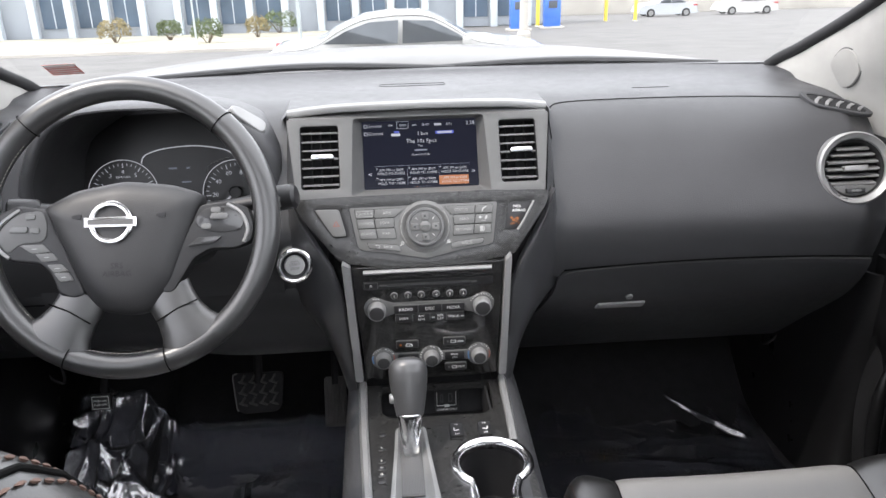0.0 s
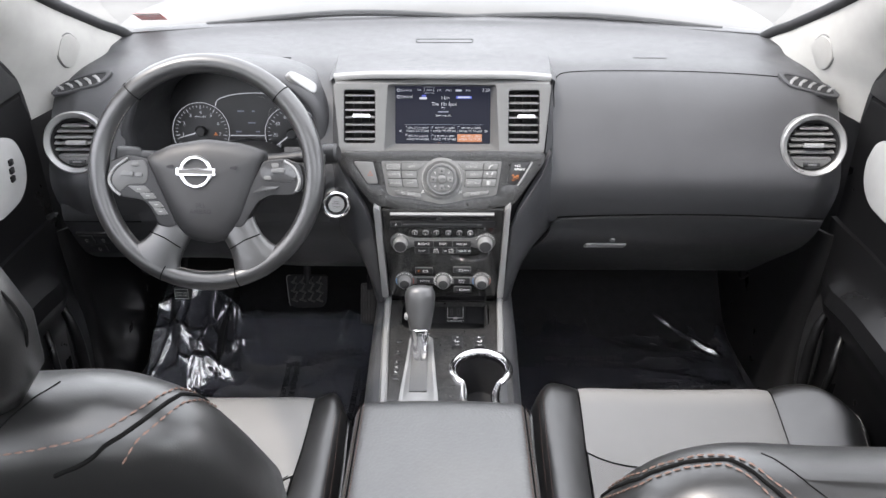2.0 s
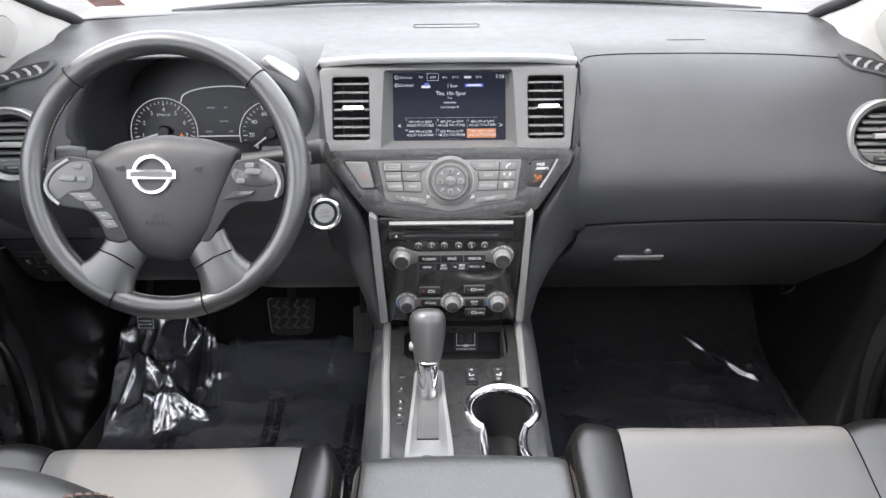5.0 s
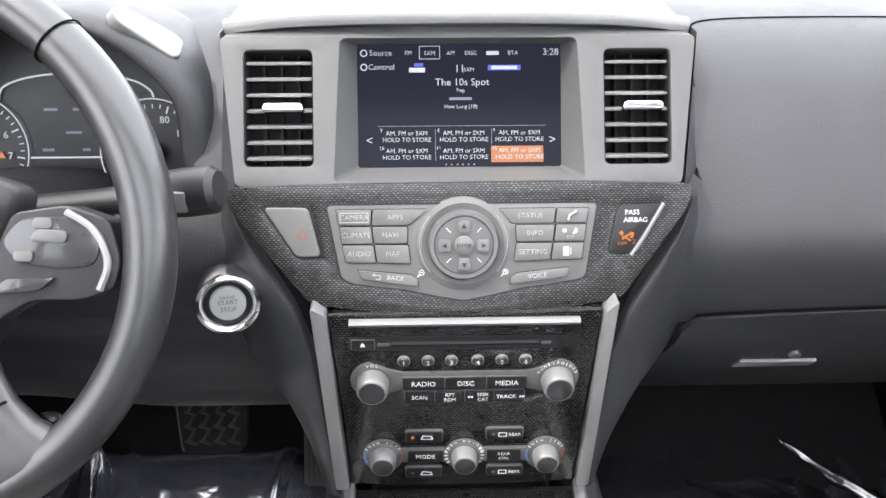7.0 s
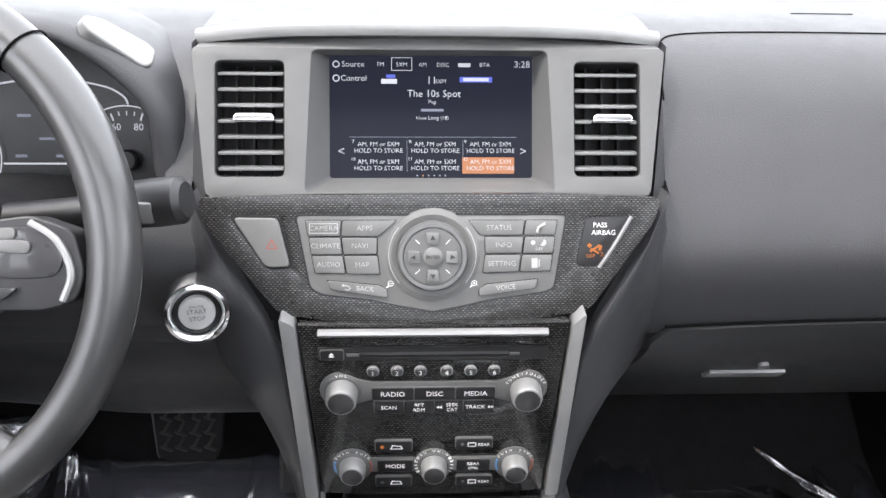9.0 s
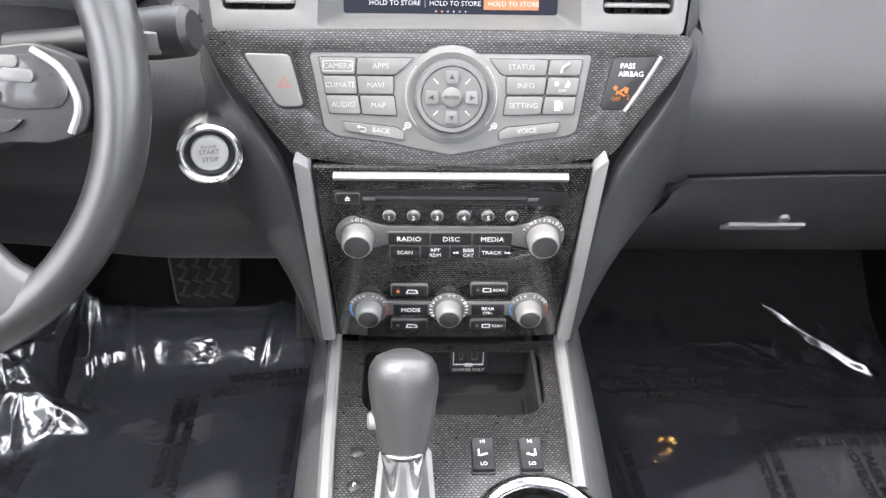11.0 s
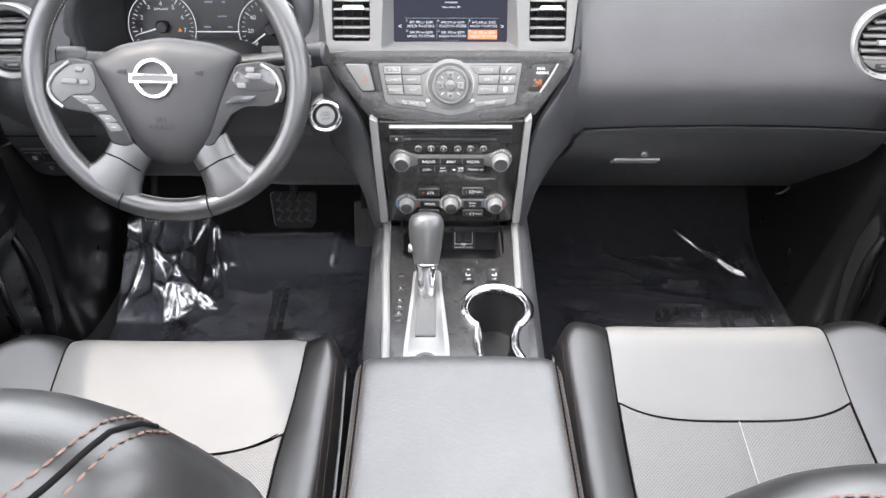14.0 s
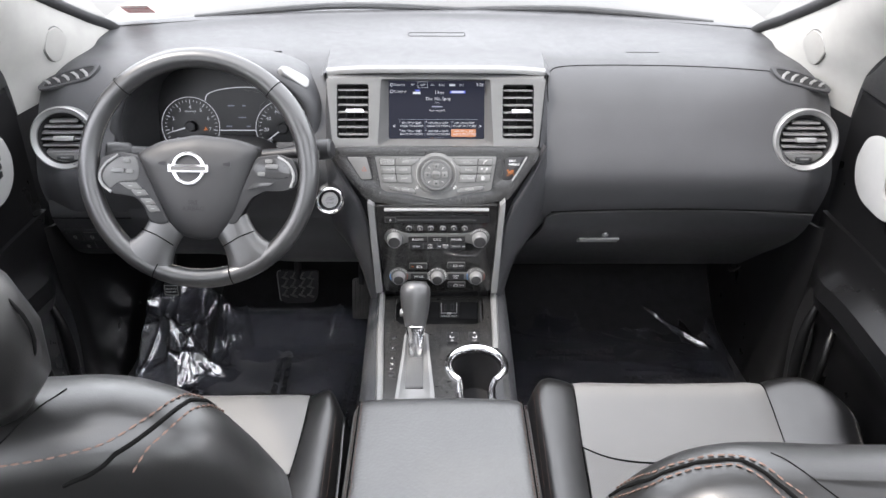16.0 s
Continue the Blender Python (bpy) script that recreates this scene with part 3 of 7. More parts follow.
    # fill between pad and knee panel, behind the column
    part("column_panel", skin([[(x, y, z) for x in np.linspace(-0.60, -0.225, 16)] for y, z in smooth_path([(1.265, 0.60), (1.165, 0.595), (1.133, 0.58), (1.125, 0.545), (1.130, 0.50)], 4)], 0.004), DASH, t)
    return t


def round_vent(s):
    """Round side vent: bezel ring, blades, tab and a thumb wheel."""
    v = thing("air_vent", "round dash air vent with a satin ring and black blades", "air vent", (s * 0.694, 1.10, 0.654), "side vents")
    m = face_at((s * 0.695, 1.1445, 0.661), 20) @ Matrix.Rotation(radians(-s * 6), 4, "Y") @ Matrix.Scale(0.88, 4)
    part("ring", lathe([(0.067, -0.028), (0.067, 0.004), (0.0668, 0.013), (0.0635, 0.0165), (0.0598, 0.0135)], 48, False), SILVER, v, "satin silver ring", m)
    part("inner_collar", lathe([(0.0599, 0.0132), (0.055, 0.010), (0.0525, 0.002)], 48, False), SILVER, v, "", m)
    part("tunnel", lathe([(0.053, 0.008), (0.049, 0.0), (0.046, -0.03), (0.0, -0.031)], 40, False), MATT, v, "", m)
    plate = [(0.050 * math.cos(a), 0.050 * math.sin(a)) for a in np.linspace(radians(218), radians(322), 14)]
    lip = part("lip", prism(plate, -0.004, 0.006, 0.001), PANEL, v, "", m)
    part("thumb_wheel", box(0.034, 0.009, 0.01, (0, -0.041, 0.006), 0.002), KEY, lip, "", m)
    part("wheel_mark", box(0.018, 0.004, 0.002, (0, -0.041, 0.0115), 0.0008), ALU, lip, "", m)
    for y in (-0.026, -0.013, 0.0, 0.013, 0.026, 0.037):
        w = 2 * math.sqrt(0.047 ** 2 - y * y)
        part("blade", box(w, 0.004, 0.016, (0, 0, 0), 0.0015), BLADE, v, "", m @ Matrix.Translation((0, y, -0.002)) @ Matrix.Rotation(radians(20), 4, "X"))
    part("tab", prism(rounded([(-0.02, -0.005), (0.02, -0.005), (0.022, 0.005), (-0.021, 0.005)], 0.003), 0, 0.014, 0.002), SILVER, v, "satin finger tab", m)
    return v


def demister(s):
    """Side window demister: an almond outlet with slanted fins."""
    v = thing("demister_vent", "almond shaped side window outlet with slanted fins", "air outlet", (s * 0.70, 1.18, 0.76), "demister outlets")
    p, nrm, _, _ = PAD[0].find_nearest(Vector((s * 0.702, 1.232, 0.750)))
    if nrm.z < 0:
        nrm = -nrm
    ax = Vector((math.cos(radians(20)), -s * math.sin(radians(20)), 0))
    ax = (ax - nrm * ax.dot(nrm)).normalized()
    m = Matrix((ax, nrm.cross(ax), nrm)).transposed().to_4x4()
    m.translation = p
    out = [(s * x, y) for x, y in smooth_path([(-0.058, 0.014), (-0.02, 0.022), (0.03, 0.015), (0.058, -0.006), (0.046, -0.018), (0.0, -0.019), (-0.036, -0.016)], 5, True)]
    inn = [(x * 0.82, y * 0.74) for x, y in out]
    if s < 0:
        out, inn = out[::-1], inn[::-1]
    part("frame", holed(out, [inn], 0.0028, 0.006, 0.0012), DASH, v, "", m)
    part("well", prism([(x * 1.05, y * 1.05) for x, y in inn], -0.006, 0.0010, 0), MATT, v, "", m)
    for i in range(5):
        x = s * (-0.036 + i * 0.0175)
        fin = [(0.0, -0.013), (0.005, -0.013), (0.008, 0.0), (0.016, 0.012), (0.009, 0.013), (0.002, 0.0)]
        fin = [(x + s * a, b * (1 - 0.1 * i)) for a, b in fin]
        part("fin", prism(fin if s > 0 else fin[::-1], 0.0006, 0.0030, 0.0006), SILVER, v, "", m)
    return v


def pillars():
    for s, nm in ((-1, "pillar_left"), (1, "pillar_right")):
        # inner edge along the glass and outer edge along the door, from the dash up to the roof
        inner = smooth_path([(0.676, 1.475, 0.752), (0.695, 1.432, 0.790), (0.715, 1.372, 0.824), (0.738, 1.225, 0.905), (0.72, 0.9, 1.07), (0.68, 0.55, 1.25)], 6)
        outer = smooth_path([(0.803, 1.190, 0.690), (0.797, 1.175, 0.752), (0.79, 1.145, 0.80), (0.79, 1.06, 0.88), (0.775, 0.80, 1.06), (0.73, 0.48, 1.26)], 6)
        rows = []
        for a, b in zip(inner, outer):
            a, b = Vector(a), Vector(b)
            row = []
            for f in np.linspace(0, 1, 9):
                p = a.lerp(b, f)
                p += Vector((0.035, 0.03, 0.0)) * (-math.sin(math.pi * f)) * 0.45
                row.append((s * p.x, p.y, p.z))
            rows.append(row)
        pil = tagged(thing(nm, "pale fabric-covered windscreen pillar trim", "pillar trim", (s * 0.74, 1.25, 0.8)), kind="structure")
        part("trim", skin(rows, 0.006), PILLAR, pil)
        part("glass_seal", tube([(s * (x - 0.004), y + 0.004, z + 0.004) for x, y, z in inner], 0.012, 10), MATT, pil, "black glass seal")
        part("door_seal", tube([(s * (x + 0.004), y, z) for x, y, z in outer], 0.011, 8), MATT, pil, "black rubber door seal")
        bm = skin(rows)
        tree = BVHTree.FromBMesh(bm)
        bm.free()
        p, nrm, _, _ = tree.find_nearest(Vector((s * 0.720, 1.262, 0.802)))
        if nrm.y > 0:
            nrm = -nrm
        r = Vector((0, 0, 1)).cross(nrm).normalized()
        mm = Matrix((r, nrm.cross(r), nrm)).transposed().to_4x4()
        mm.translation = p + nrm * 0.003
        out = [(s * x, y) for x, y in ((-0.006, 0.034), (-0.034, 0.004), (-0.008, -0.036), (0.016, -0.030), (0.034, -0.002), (0.020, 0.030))]
        out = rounded(out if s > 0 else out[::-1], 0.012)
        part("tweeter_grille", prism(out, -0.012, 0.0045, 0.002), GRILLE, pil, "pale speaker grille", mm)
        part("grille_gap", prism([(x * 1.07, y * 1.07) for x, y in out], -0.012, 0.0012, 0.0005), PANEL, pil, "", mm)


def windscreen():
    rows = []
    for f in np.linspace(0, 1, 8):
        row = []
        for x in np.linspace(-1, 1, 17):
            a = Vector((x * 0.70, ws_y(x * 0.70) + 0.012, ws_z(x * 0.70) - 0.006))
            b = Vector((x * 0.66, 0.60 - 0.05 * x * x, 1.275))
            row.append(a.lerp(b, f))
        rows.append(row)
    w = thing("window_1", "clear laminated windscreen with a black border", "windscreen", (0, 1.5, 0.8), kind="structure")
    g = part("pane", skin(rows), GLASS, w)
    g.visible_shadow = False
    part("border", skin([[Vector(p) + Vector((0, 0.0, -0.003)) for p in [tuple(rows[0][i].lerp(rows[1][i], f + 0.07 * abs(i / 8 - 1) ** 2)) for i in range(17)]] for f in (-0.15, 0.02, 0.085)], 0.001), MATT, w, "black ceramic edge band")
    st = thing("inspection_sticker", "red and white paper sticker on the windscreen glass", "sticker", (-0.62, 1.42, 0.84))
    m = face_at((-0.645, 1.490, 0.815), -58) @ Matrix.Rotation(radians(4), 4, "Z")
    part("paper", prism(rect(-0.03, -0.022, 0.03, 0.022), 0, 0.0004, 0), STICKER, st, "", m)
    for k in range(4):
        bar(0.052, 0.002, INK, st, m, (0, -0.015 + 0.0085 * k), 0.0006)
    bar(0.058, 0.007, INK, st, m, (0, 0.018), 0.0006)


shell()
dashboard()
for s in (-1, 1):
    round_vent(s)
    demister(s)
pillars()
windscreen()


def knee_switches():
    """Blank-faced push switches in the knee panel beside the wheel."""
    t = thing("dash_switches", "black push switches with small pale signs in the dash", "switch panel", (-0.682, 1.09, 0.465))
    ax = Vector((0, -0.020, 0.050)).normalized()
    m = Matrix((Vector((1, 0, 0)), ax, Vector((1, 0, 0)).cross(ax))).transposed().to_4x4()
    m.translation = (-0.708, 1.148, 0.440)
    part("plate", prism(rect(-0.036, -0.032, 0.036, 0.031, 0.006), -0.004, 0.0016, 0.0008), DARK, t, "", m)
    for x, y in ((-0.017, 0.013), (0.017, 0.013), (0.0, -0.016)):
        b = part("button", prism(rect(x - 0.0145, y - 0.0120, x + 0.0145, y + 0.0120, 0.003), 0.001, 0.0040, 0.0008), KEY, t, "", m)
        part("sign", holed(circle(x, y, 0.0035, 14), [circle(x, y, 0.0024, 14)], 0.0043, 0.0003), PRINT, b, "", m)
        bar(0.0060, 0.0010, PRINT, b, m, (x, y - 0.0058), 0.0041)


knee_switches()


# ---- centre stack ----
def slat_vent(s, m, parent):
    """Rectangular centre vent set in the bezel."""
    x0, x1, y0, y1 = (-0.1815, -0.1235, 0.0165, 0.1165) if s < 0 else (0.1205, 0.1775, 0.0165, 0.1165)
    v = thing("centre_vent", "rectangular air vent with black slats and a silver tab", "air vent", tuple(m @ Vector(((x0 + x1) / 2, (y0 + y1) / 2, 0))), "centre vents")
    part("well", holed(rect(x0 - 0.004, y0 - 0.004, x1 + 0.004, y1 + 0.004), [rect(x0 + 0.001, y0 + 0.001, x1 - 0.001, y1 - 0.001, 0.004)], -0.002, 0.03), MATT, v, "", m)
    part("backing", prism(rect(x0, y0, x1, y1), -0.034, -0.031, 0), MATT, v, "", m)
    for i in range(3):
        part("upright", box(0.002, y1 - y0, 0.012, (lerp(x0, x1, (i + 1) / 4), (y0 + y1) / 2, -0.024), 0.0005), MATT, v, "", m)
    for i in range(7):
        y = y0 + 0.009 + i * (y1 - y0 - 0.018) / 6
        part("slat", box(x1 - x0 - 0.003, 0.0028, 0.014, (0, 0, 0), 0.001), BLADE, v, "", m @ Matrix.Translation(((x0 + x1) / 2, y, -0.011)) @ Matrix.Rotation(radians(16), 4, "X"))
    part("tab", prism(rounded([(-0.018, -0.0035), (0.018, -0.0035), (0.016, 0.004), (-0.016, 0.004)], 0.0034), -0.008, 0.005, 0.003, 4), CHROME, v, "silver finger tab", m @ Matrix.Translation(((x0 + x1) / 2 + 0.004, (y0 + y1) / 2, 0)))


def upper_bezel():
    t = thing("centre_fascia", "grey moulded fascia round the display and the centre vents", "fascia", (0, 1.12, 0.70))
    m = face_at((0, 1.122, 0.6535), 28) @ Matrix.Diagonal((1.02, 1, 1, 1))
    outer = rounded([(-0.189, 0.0), (0.186, 0.0), (0.199, 0.128), (-0.201, 0.128)], 0.006)
    vl, vr = rect(-0.1815, 0.0165, -0.1235, 0.1165, 0.006), rect(0.1205, 0.0165, 0.1775, 0.1165, 0.006)
    fun = rounded([(-0.107, 0.003), (0.104, 0.003), (0.098, 0.126), (-0.101, 0.126)], 0.006)
    part("frame", holed(outer, [vl, vr, fun], 0.0, 0.02, 0.0018), PANEL, t, "", m)
    # funnel from the bezel back to the display
    ms = face_at((0, 1.155, 0.658), 26)
    ring0 = [m @ Vector((x, y, -0.001)) for x, y in fun]
    s_in = rounded([(-0.0905, -0.001), (0.0905, -0.001), (0.0905, 0.1115), (-0.0905, 0.1115)], 0.003)
    ring1 = [ms @ Vector((x, y, -0.001)) for x, y in s_in]
    part("surround", loft([ring0, ring1], True, False), PANEL, t)
    # bright brow strip
    path = smooth_path([(-0.2065, 1.206, 0.7705), (-0.132, 1.188, 0.7805), (0, 1.177, 0.7845), (0.132, 1.188, 0.7805), (0.2045, 1.206, 0.7705)], 8)
    rows = [[(x, y + dy, z + dz) for x, y, z in path] for dy, dz in ((0.009, -0.006), (0.008, 0.0045), (0.003, 0.0045), (-0.001, 0.0025), (-0.0025, -0.001), (-0.0015, -0.0065), (0.008, -0.010))]
    part("brow_strip", skin(rows), SILVER, t, "satin silver brow strip")
    # pad swelling up to the brow
    rows = []
    for f in np.linspace(0, 1, 8):
        row = [(lerp(x * (1 + 0.01 * f), x * 1.05, f), lerp(y + 0.0095, 1.36, f), lerp(z - 0.002, 0.7705, 1 - (1 - f) ** 3)) for x, y, z in path]
        x, y, z = row[0]
        row = [(x - 0.012, y + 0.01, z - 0.012)] + row + [(row[-1][0] + 0.012, y + 0.01, z - 0.012)]
        rows.append(row)
    part("brow_back", skin(rows), DASH, t)
    # underside of the brow, falling to the top of the frame
    part("brow_underside", skin([[(x, y + 0.001, z - 0.008) for x, y, z in path], [(x * 0.99, y + 0.009, lerp(z - 0.008, 0.767, 0.4)) for x, y, z in path], [(x * 0.975, 1.1815, 0.7658) for x, y, z in path]]), PANEL, t)
    # flanks that close the fascia against the dashboard
    for s in (-1, 1):
        rows = []
        for v in np.linspace(-0.002, 0.130, 12):
            xe, ye, ze = s * lerp(0.1925, 0.2045, v / 0.128), 1.122 + v * math.sin(radians(28)), 0.6535 + v * math.cos(radians(28))
            rows.append([(xe, ye + 0.001, ze), (lerp(xe, s * 0.2095, 0.6), lerp(ye, face_y(min(ze, 0.762)), 0.45), ze), (s * 0.2105, face_y(min(ze, 0.762)) + 0.004, ze)])
        part("flank", skin(rows), DASH, t)
    for s in (-1, 1):
        slat_vent(s, m, t)
    return t


def display():
    d = thing("display_screen", "lit colour dash display showing a radio page", "screen", (0, 1.17, 0.70))
    m = face_at((0, 1.155, 0.658), 26)
    part("panel", prism(rect(-0.0915, -0.002, 0.0915, 0.1125), -0.006, -0.0012, 0), SCREEN, d, "", m)
    z = -0.0008
    for tx, x, y, sz, mt in [("Source", -0.0695, 0.100, 0.0072, LIT), ("Control", -0.069, 0.0876, 0.0072, LIT), ("FM", -0.0451, 0.100, 0.0052, LIT), ("SXM", -0.0262, 0.0998, 0.0052, LIT), ("AM", -0.0075, 0.0998, 0.0052, LIT), ("DISC", 0.0105, 0.0998, 0.0052, LIT), ("BTA", 0.0478, 0.0997, 0.0052, LIT),
                             ("3:28", 0.0815, 0.1003, 0.0085, LIT), ("11", 0.0005, 0.0858, 0.0095, LIT), ("SXM", 0.0085, 0.0850, 0.0050, LIT), ("The 10s Spot", 0.0025, 0.0740, 0.0090, LIT),
                             ("<", -0.0803, 0.0225, 0.011, LIT), (">", 0.0825, 0.0225, 0.011, LIT)]:
        lettering(tx, sz, mt, d, m, "CENTER", 0, (x, y), z, bold=-0.006 * sz)
    for y in (0.100, 0.0876):
        part("knob_sign", holed(circle(-0.0845, y, 0.0032, 20), [circle(-0.0845, y, 0.0022, 20)], 0.0002, 0.0002), LIT, d, "", m @ Matrix.Translation((0, 0, z)))
    part("tab_frame", holed(rect(-0.0355, 0.0945, -0.0170, 0.1062), [rect(-0.0350, 0.0950, -0.0175, 0.1057)], 0.0002, 0.0002), LIT, d, "", m @ Matrix.Translation((0, 0, z)))
    bar(0.011, 0.0034, LIT, d, m, (0.0297, 0.0997), z)
    bar(0.014, 0.0042, LIT, d, m, (-0.0375, 0.0850), z)
    bar(0.008, 0.003, LITBLUE, d, m, (-0.0360, 0.0895), z)
    bar(0.029, 0.0048, LITBLUE, d, m, (0.0400, 0.0868), z)
    bar(0.023, 0.0030, LIT, d, m, (0.0400, 0.0868), z + 0.0003)
    bar(0.020, 0.0022, LITDIM, d, m, (0.0010, 0.0595), z)
    for tx, y in (("Pop", 0.0668), ("How Long (18)", 0.0525)):
        lettering(tx, 0.0048, LIT, d, m, "CENTER", 0, (0.0010, y), z, bold=-0.00003)
    bar(0.0465, 0.0145, LITORANGE, d, m, (0.0510, 0.0102), z)
    for i, x in enumerate((-0.0472, 0.0035, 0.0531)):
        for j, y in enumerate((0.0262, 0.0106)):
            lettering("AM, FM or SXM", 0.0056, LIT, d, m, "CENTER", 0, (x, y + 0.0028), z + 0.0003, bold=-0.00003)
            lettering("HOLD TO STORE", 0.0056, LIT, d, m, "CENTER", 0, (x, y - 0.0030), z + 0.0003, bold=-0.00003)
            lettering(str((7 + i, 10 + i)[j]), 0.0042, LIT, d, m, "CENTER", 0, (x - 0.0225, y + 0.0052), z + 0.0003)
    bar(0.15, 0.0004, LITDIM, d, m, (0.002, 0.0355), z)
    for x in (-0.0218, 0.0283):
        bar(0.0004, 0.028, LITDIM, d, m, (x, 0.0185), z)
    for i in range(6):
        part("page_dot", prism(circle(-0.0125 + 0.005 * i, 0.0012, 0.0008, 10), 0, 0.0002, 0), LITORANGE if i == 1 else LITDIM, d, "", m @ Matrix.Translation((0, 0, z)))


def key(name, pts, parent, m, h=0.003, material=None, r=0.0008):
    k = part(name, prism(rounded(pts, 0.0016, 3), -0.001, h, r), material or BUTTON, parent, "", m)
    cx, cy = sum(p[0] for p in pts) / len(pts), sum(p[1] for p in pts) / len(pts)
    grow = [(x + math.copysign(0.0006, x - cx), y + math.copysign(0.0006, y - cy)) for x, y in pts]
    if name == "menu_button":
        part("key_gap", prism(rounded(grow, 0.0018, 3), -0.001, 0.0016, 0), MATT, k, "", m)
    else:
        part("key_edge", prism(rounded(grow, 0.0018, 3), -0.001, h - 0.0008, 0.0003), PANEL, k, "", m)
    return k


def control_panel():
    t = thing("control_panel", "carbon weave trim panel with rows of grey menu buttons", "control panel", (0, 1.06, 0.60))
    m = face_at((0, 1.097, 0.659), 20) @ Matrix.Diagonal((1.008, 1, 1, 1))
    outer = rounded([(-0.192, 0.004), (-0.187, -0.018), (-0.1275, -0.094), (-0.06, -0.103), (0, -0.107), (0.06, -0.103), (0.1315, -0.092), (0.185, -0.016), (0.189, 0.004), (0.10, 0.007), (-0.10, 0.006)], 0.008)
    haz = rounded([(-0.164, -0.0115), (-0.1371, -0.0545), (-0.1160, -0.0540), (-0.1262, -0.0120)], 0.005)
    air = rounded([(0.1266, -0.0130), (0.1186, -0.0535), (0.1368, -0.0550), (0.1630, -0.0115)], 0.005)
    plate = [(-0.1121, -0.0110), (-0.1014, -0.0710), (-0.0924, -0.0765), (-0.050, -0.0815), (-0.0283, -0.0865), (-0.0006, -0.0917), (0.0271, -0.0865), (0.048, -0.0815), (0.0925, -0.0755), (0.1007, -0.0725), (0.1097, -0.0105)]
    plate = rounded(plate, 0.004)
    part("carbon_trim", holed(outer, [haz, air, plate], 0.0, 0.018, 0.0015), CARBON, t, "dark woven carbon trim", m)
    bp = part("button_plate", prism(plate, -0.008, 0.0012, 0.001), BUTTON, t, "grey button plate", m)
    part("plate_border", holed([(x * 1.012, (y + 0.045) * 1.03 - 0.045) for x, y in plate], [[(x * 0.997, (y + 0.045) * 0.993 - 0.045) for x, y in plate]], 0.0018, 0.004, 0.0003), KEY, t, "", m)
    # hazard switch and airbag lamp
    hz = part("hazard_switch", prism([(lerp(-0.1358, x, 0.95), lerp(-0.033, y, 0.96)) for x, y in haz], -0.006, 0.0046, 0.0024, 3), BUTTON, t, "grey hazard switch with a red triangle", m)
    part("switch_gap", prism([(lerp(-0.1358, x, 1.09), lerp(-0.033, y, 1.06)) for x, y in haz], -0.006, 0.0020, 0), MATT, hz, "", m)
    tri = [(-0.1365, -0.0382), (-0.1265, -0.0382), (-0.1315, -0.0295)]
    part("triangle", holed(tri, [[(x * 0.6 - 0.1315 * 0.4, y * 0.6 - 0.0352 * 0.4) for x, y in tri]], 0.0003, 0.0003), REDMARK, hz, "", m @ Matrix.Translation((0, 0, 0.0044)))
    al = part("airbag_lamp", prism(air, -0.006, 0.001, 0.001), KEY, t, "black airbag warning lamp", m)
    part("lamp_edge", tube([m @ Vector(p) for p in smooth_path([(0.1645, -0.012, 0.001), (0.1500, -0.0375, 0.0015), (0.1385, -0.0555, 0.001)], 5)], 0.0016, 8), SILVER, t)
    lettering("PASS", 0.0058, INK, al, m, "CENTER", 0, (0.1385, -0.0195), 0.0013)
    lettering("AIRBAG", 0.0058, INK, al, m, "CENTER", 0, (0.1415, -0.0258), 0.0013)
    for x, y, w, h, a in ((0.1300, -0.0365, 0.004, 0.004, 45), (0.1345, -0.039, 0.012, 0.0022, 35), (0.1345, -0.041, 0.010, 0.002, -30), (0.1390, -0.0385, 0.003, 0.006, -15)):
        bar(w * 0.8, h * 0.8, ORANGE, al, m, (x, y), 0.0013, turn=a)
    lettering("OFF", 0.0044, ORANGE, al, m, "CENTER", 0, (0.1310, -0.0455), 0.0013)
    lettering("2", 0.0056, ORANGE, al, m, "CENTER", 0, (0.1405, -0.0440), 0.0013)
    # menu buttons, left and right banks
    left = [("CAMERA", [(-0.1042, -0.0150), (-0.1022, -0.0278), (-0.0766, -0.0278), (-0.0752, -0.0150)]), ("APPS", [(-0.0740, -0.0150), (-0.0752, -0.0278), (-0.0452, -0.0278), (-0.0300, -0.0150)]),
            ("CLIMATE", [(-0.1016, -0.0292), (-0.0999, -0.0430), (-0.0749, -0.0430), (-0.0762, -0.0292)]), ("NAVI", [(-0.0748, -0.0292), (-0.0735, -0.0430), (-0.0464, -0.0430), (-0.0462, -0.0292)]),
            ("AUDIO", [(-0.0996, -0.0444), (-0.0970, -0.0585), (-0.0725, -0.0590), (-0.0745, -0.0444)]), ("MAP", [(-0.0731, -0.0444), (-0.0711, -0.0590), (-0.0440, -0.0600), (-0.0458, -0.0444)]),
            ("STATUS", [(0.0290, -0.0152), (0.0390, -0.0272), (0.0734, -0.0272), (0.0752, -0.0152)]), ("", [(0.0766, -0.0152), (0.0748, -0.0272), (0.1005, -0.0272), (0.1025, -0.0152)]),
            ("INFO", [(0.0425, -0.0288), (0.0432, -0.0425), (0.0728, -0.0425), (0.0746, -0.0288)]), ("", [(0.0760, -0.0288), (0.0742, -0.0425), (0.0990, -0.0425), (0.1006, -0.0288)]),
            ("SETTING", [(0.0430, -0.0440), (0.0412, -0.0590), (0.0706, -0.0580), (0.0726, -0.0440)]), ("", [(0.0740, -0.0440), (0.0720, -0.0580), (0.0972, -0.0575), (0.0988, -0.0440)])]
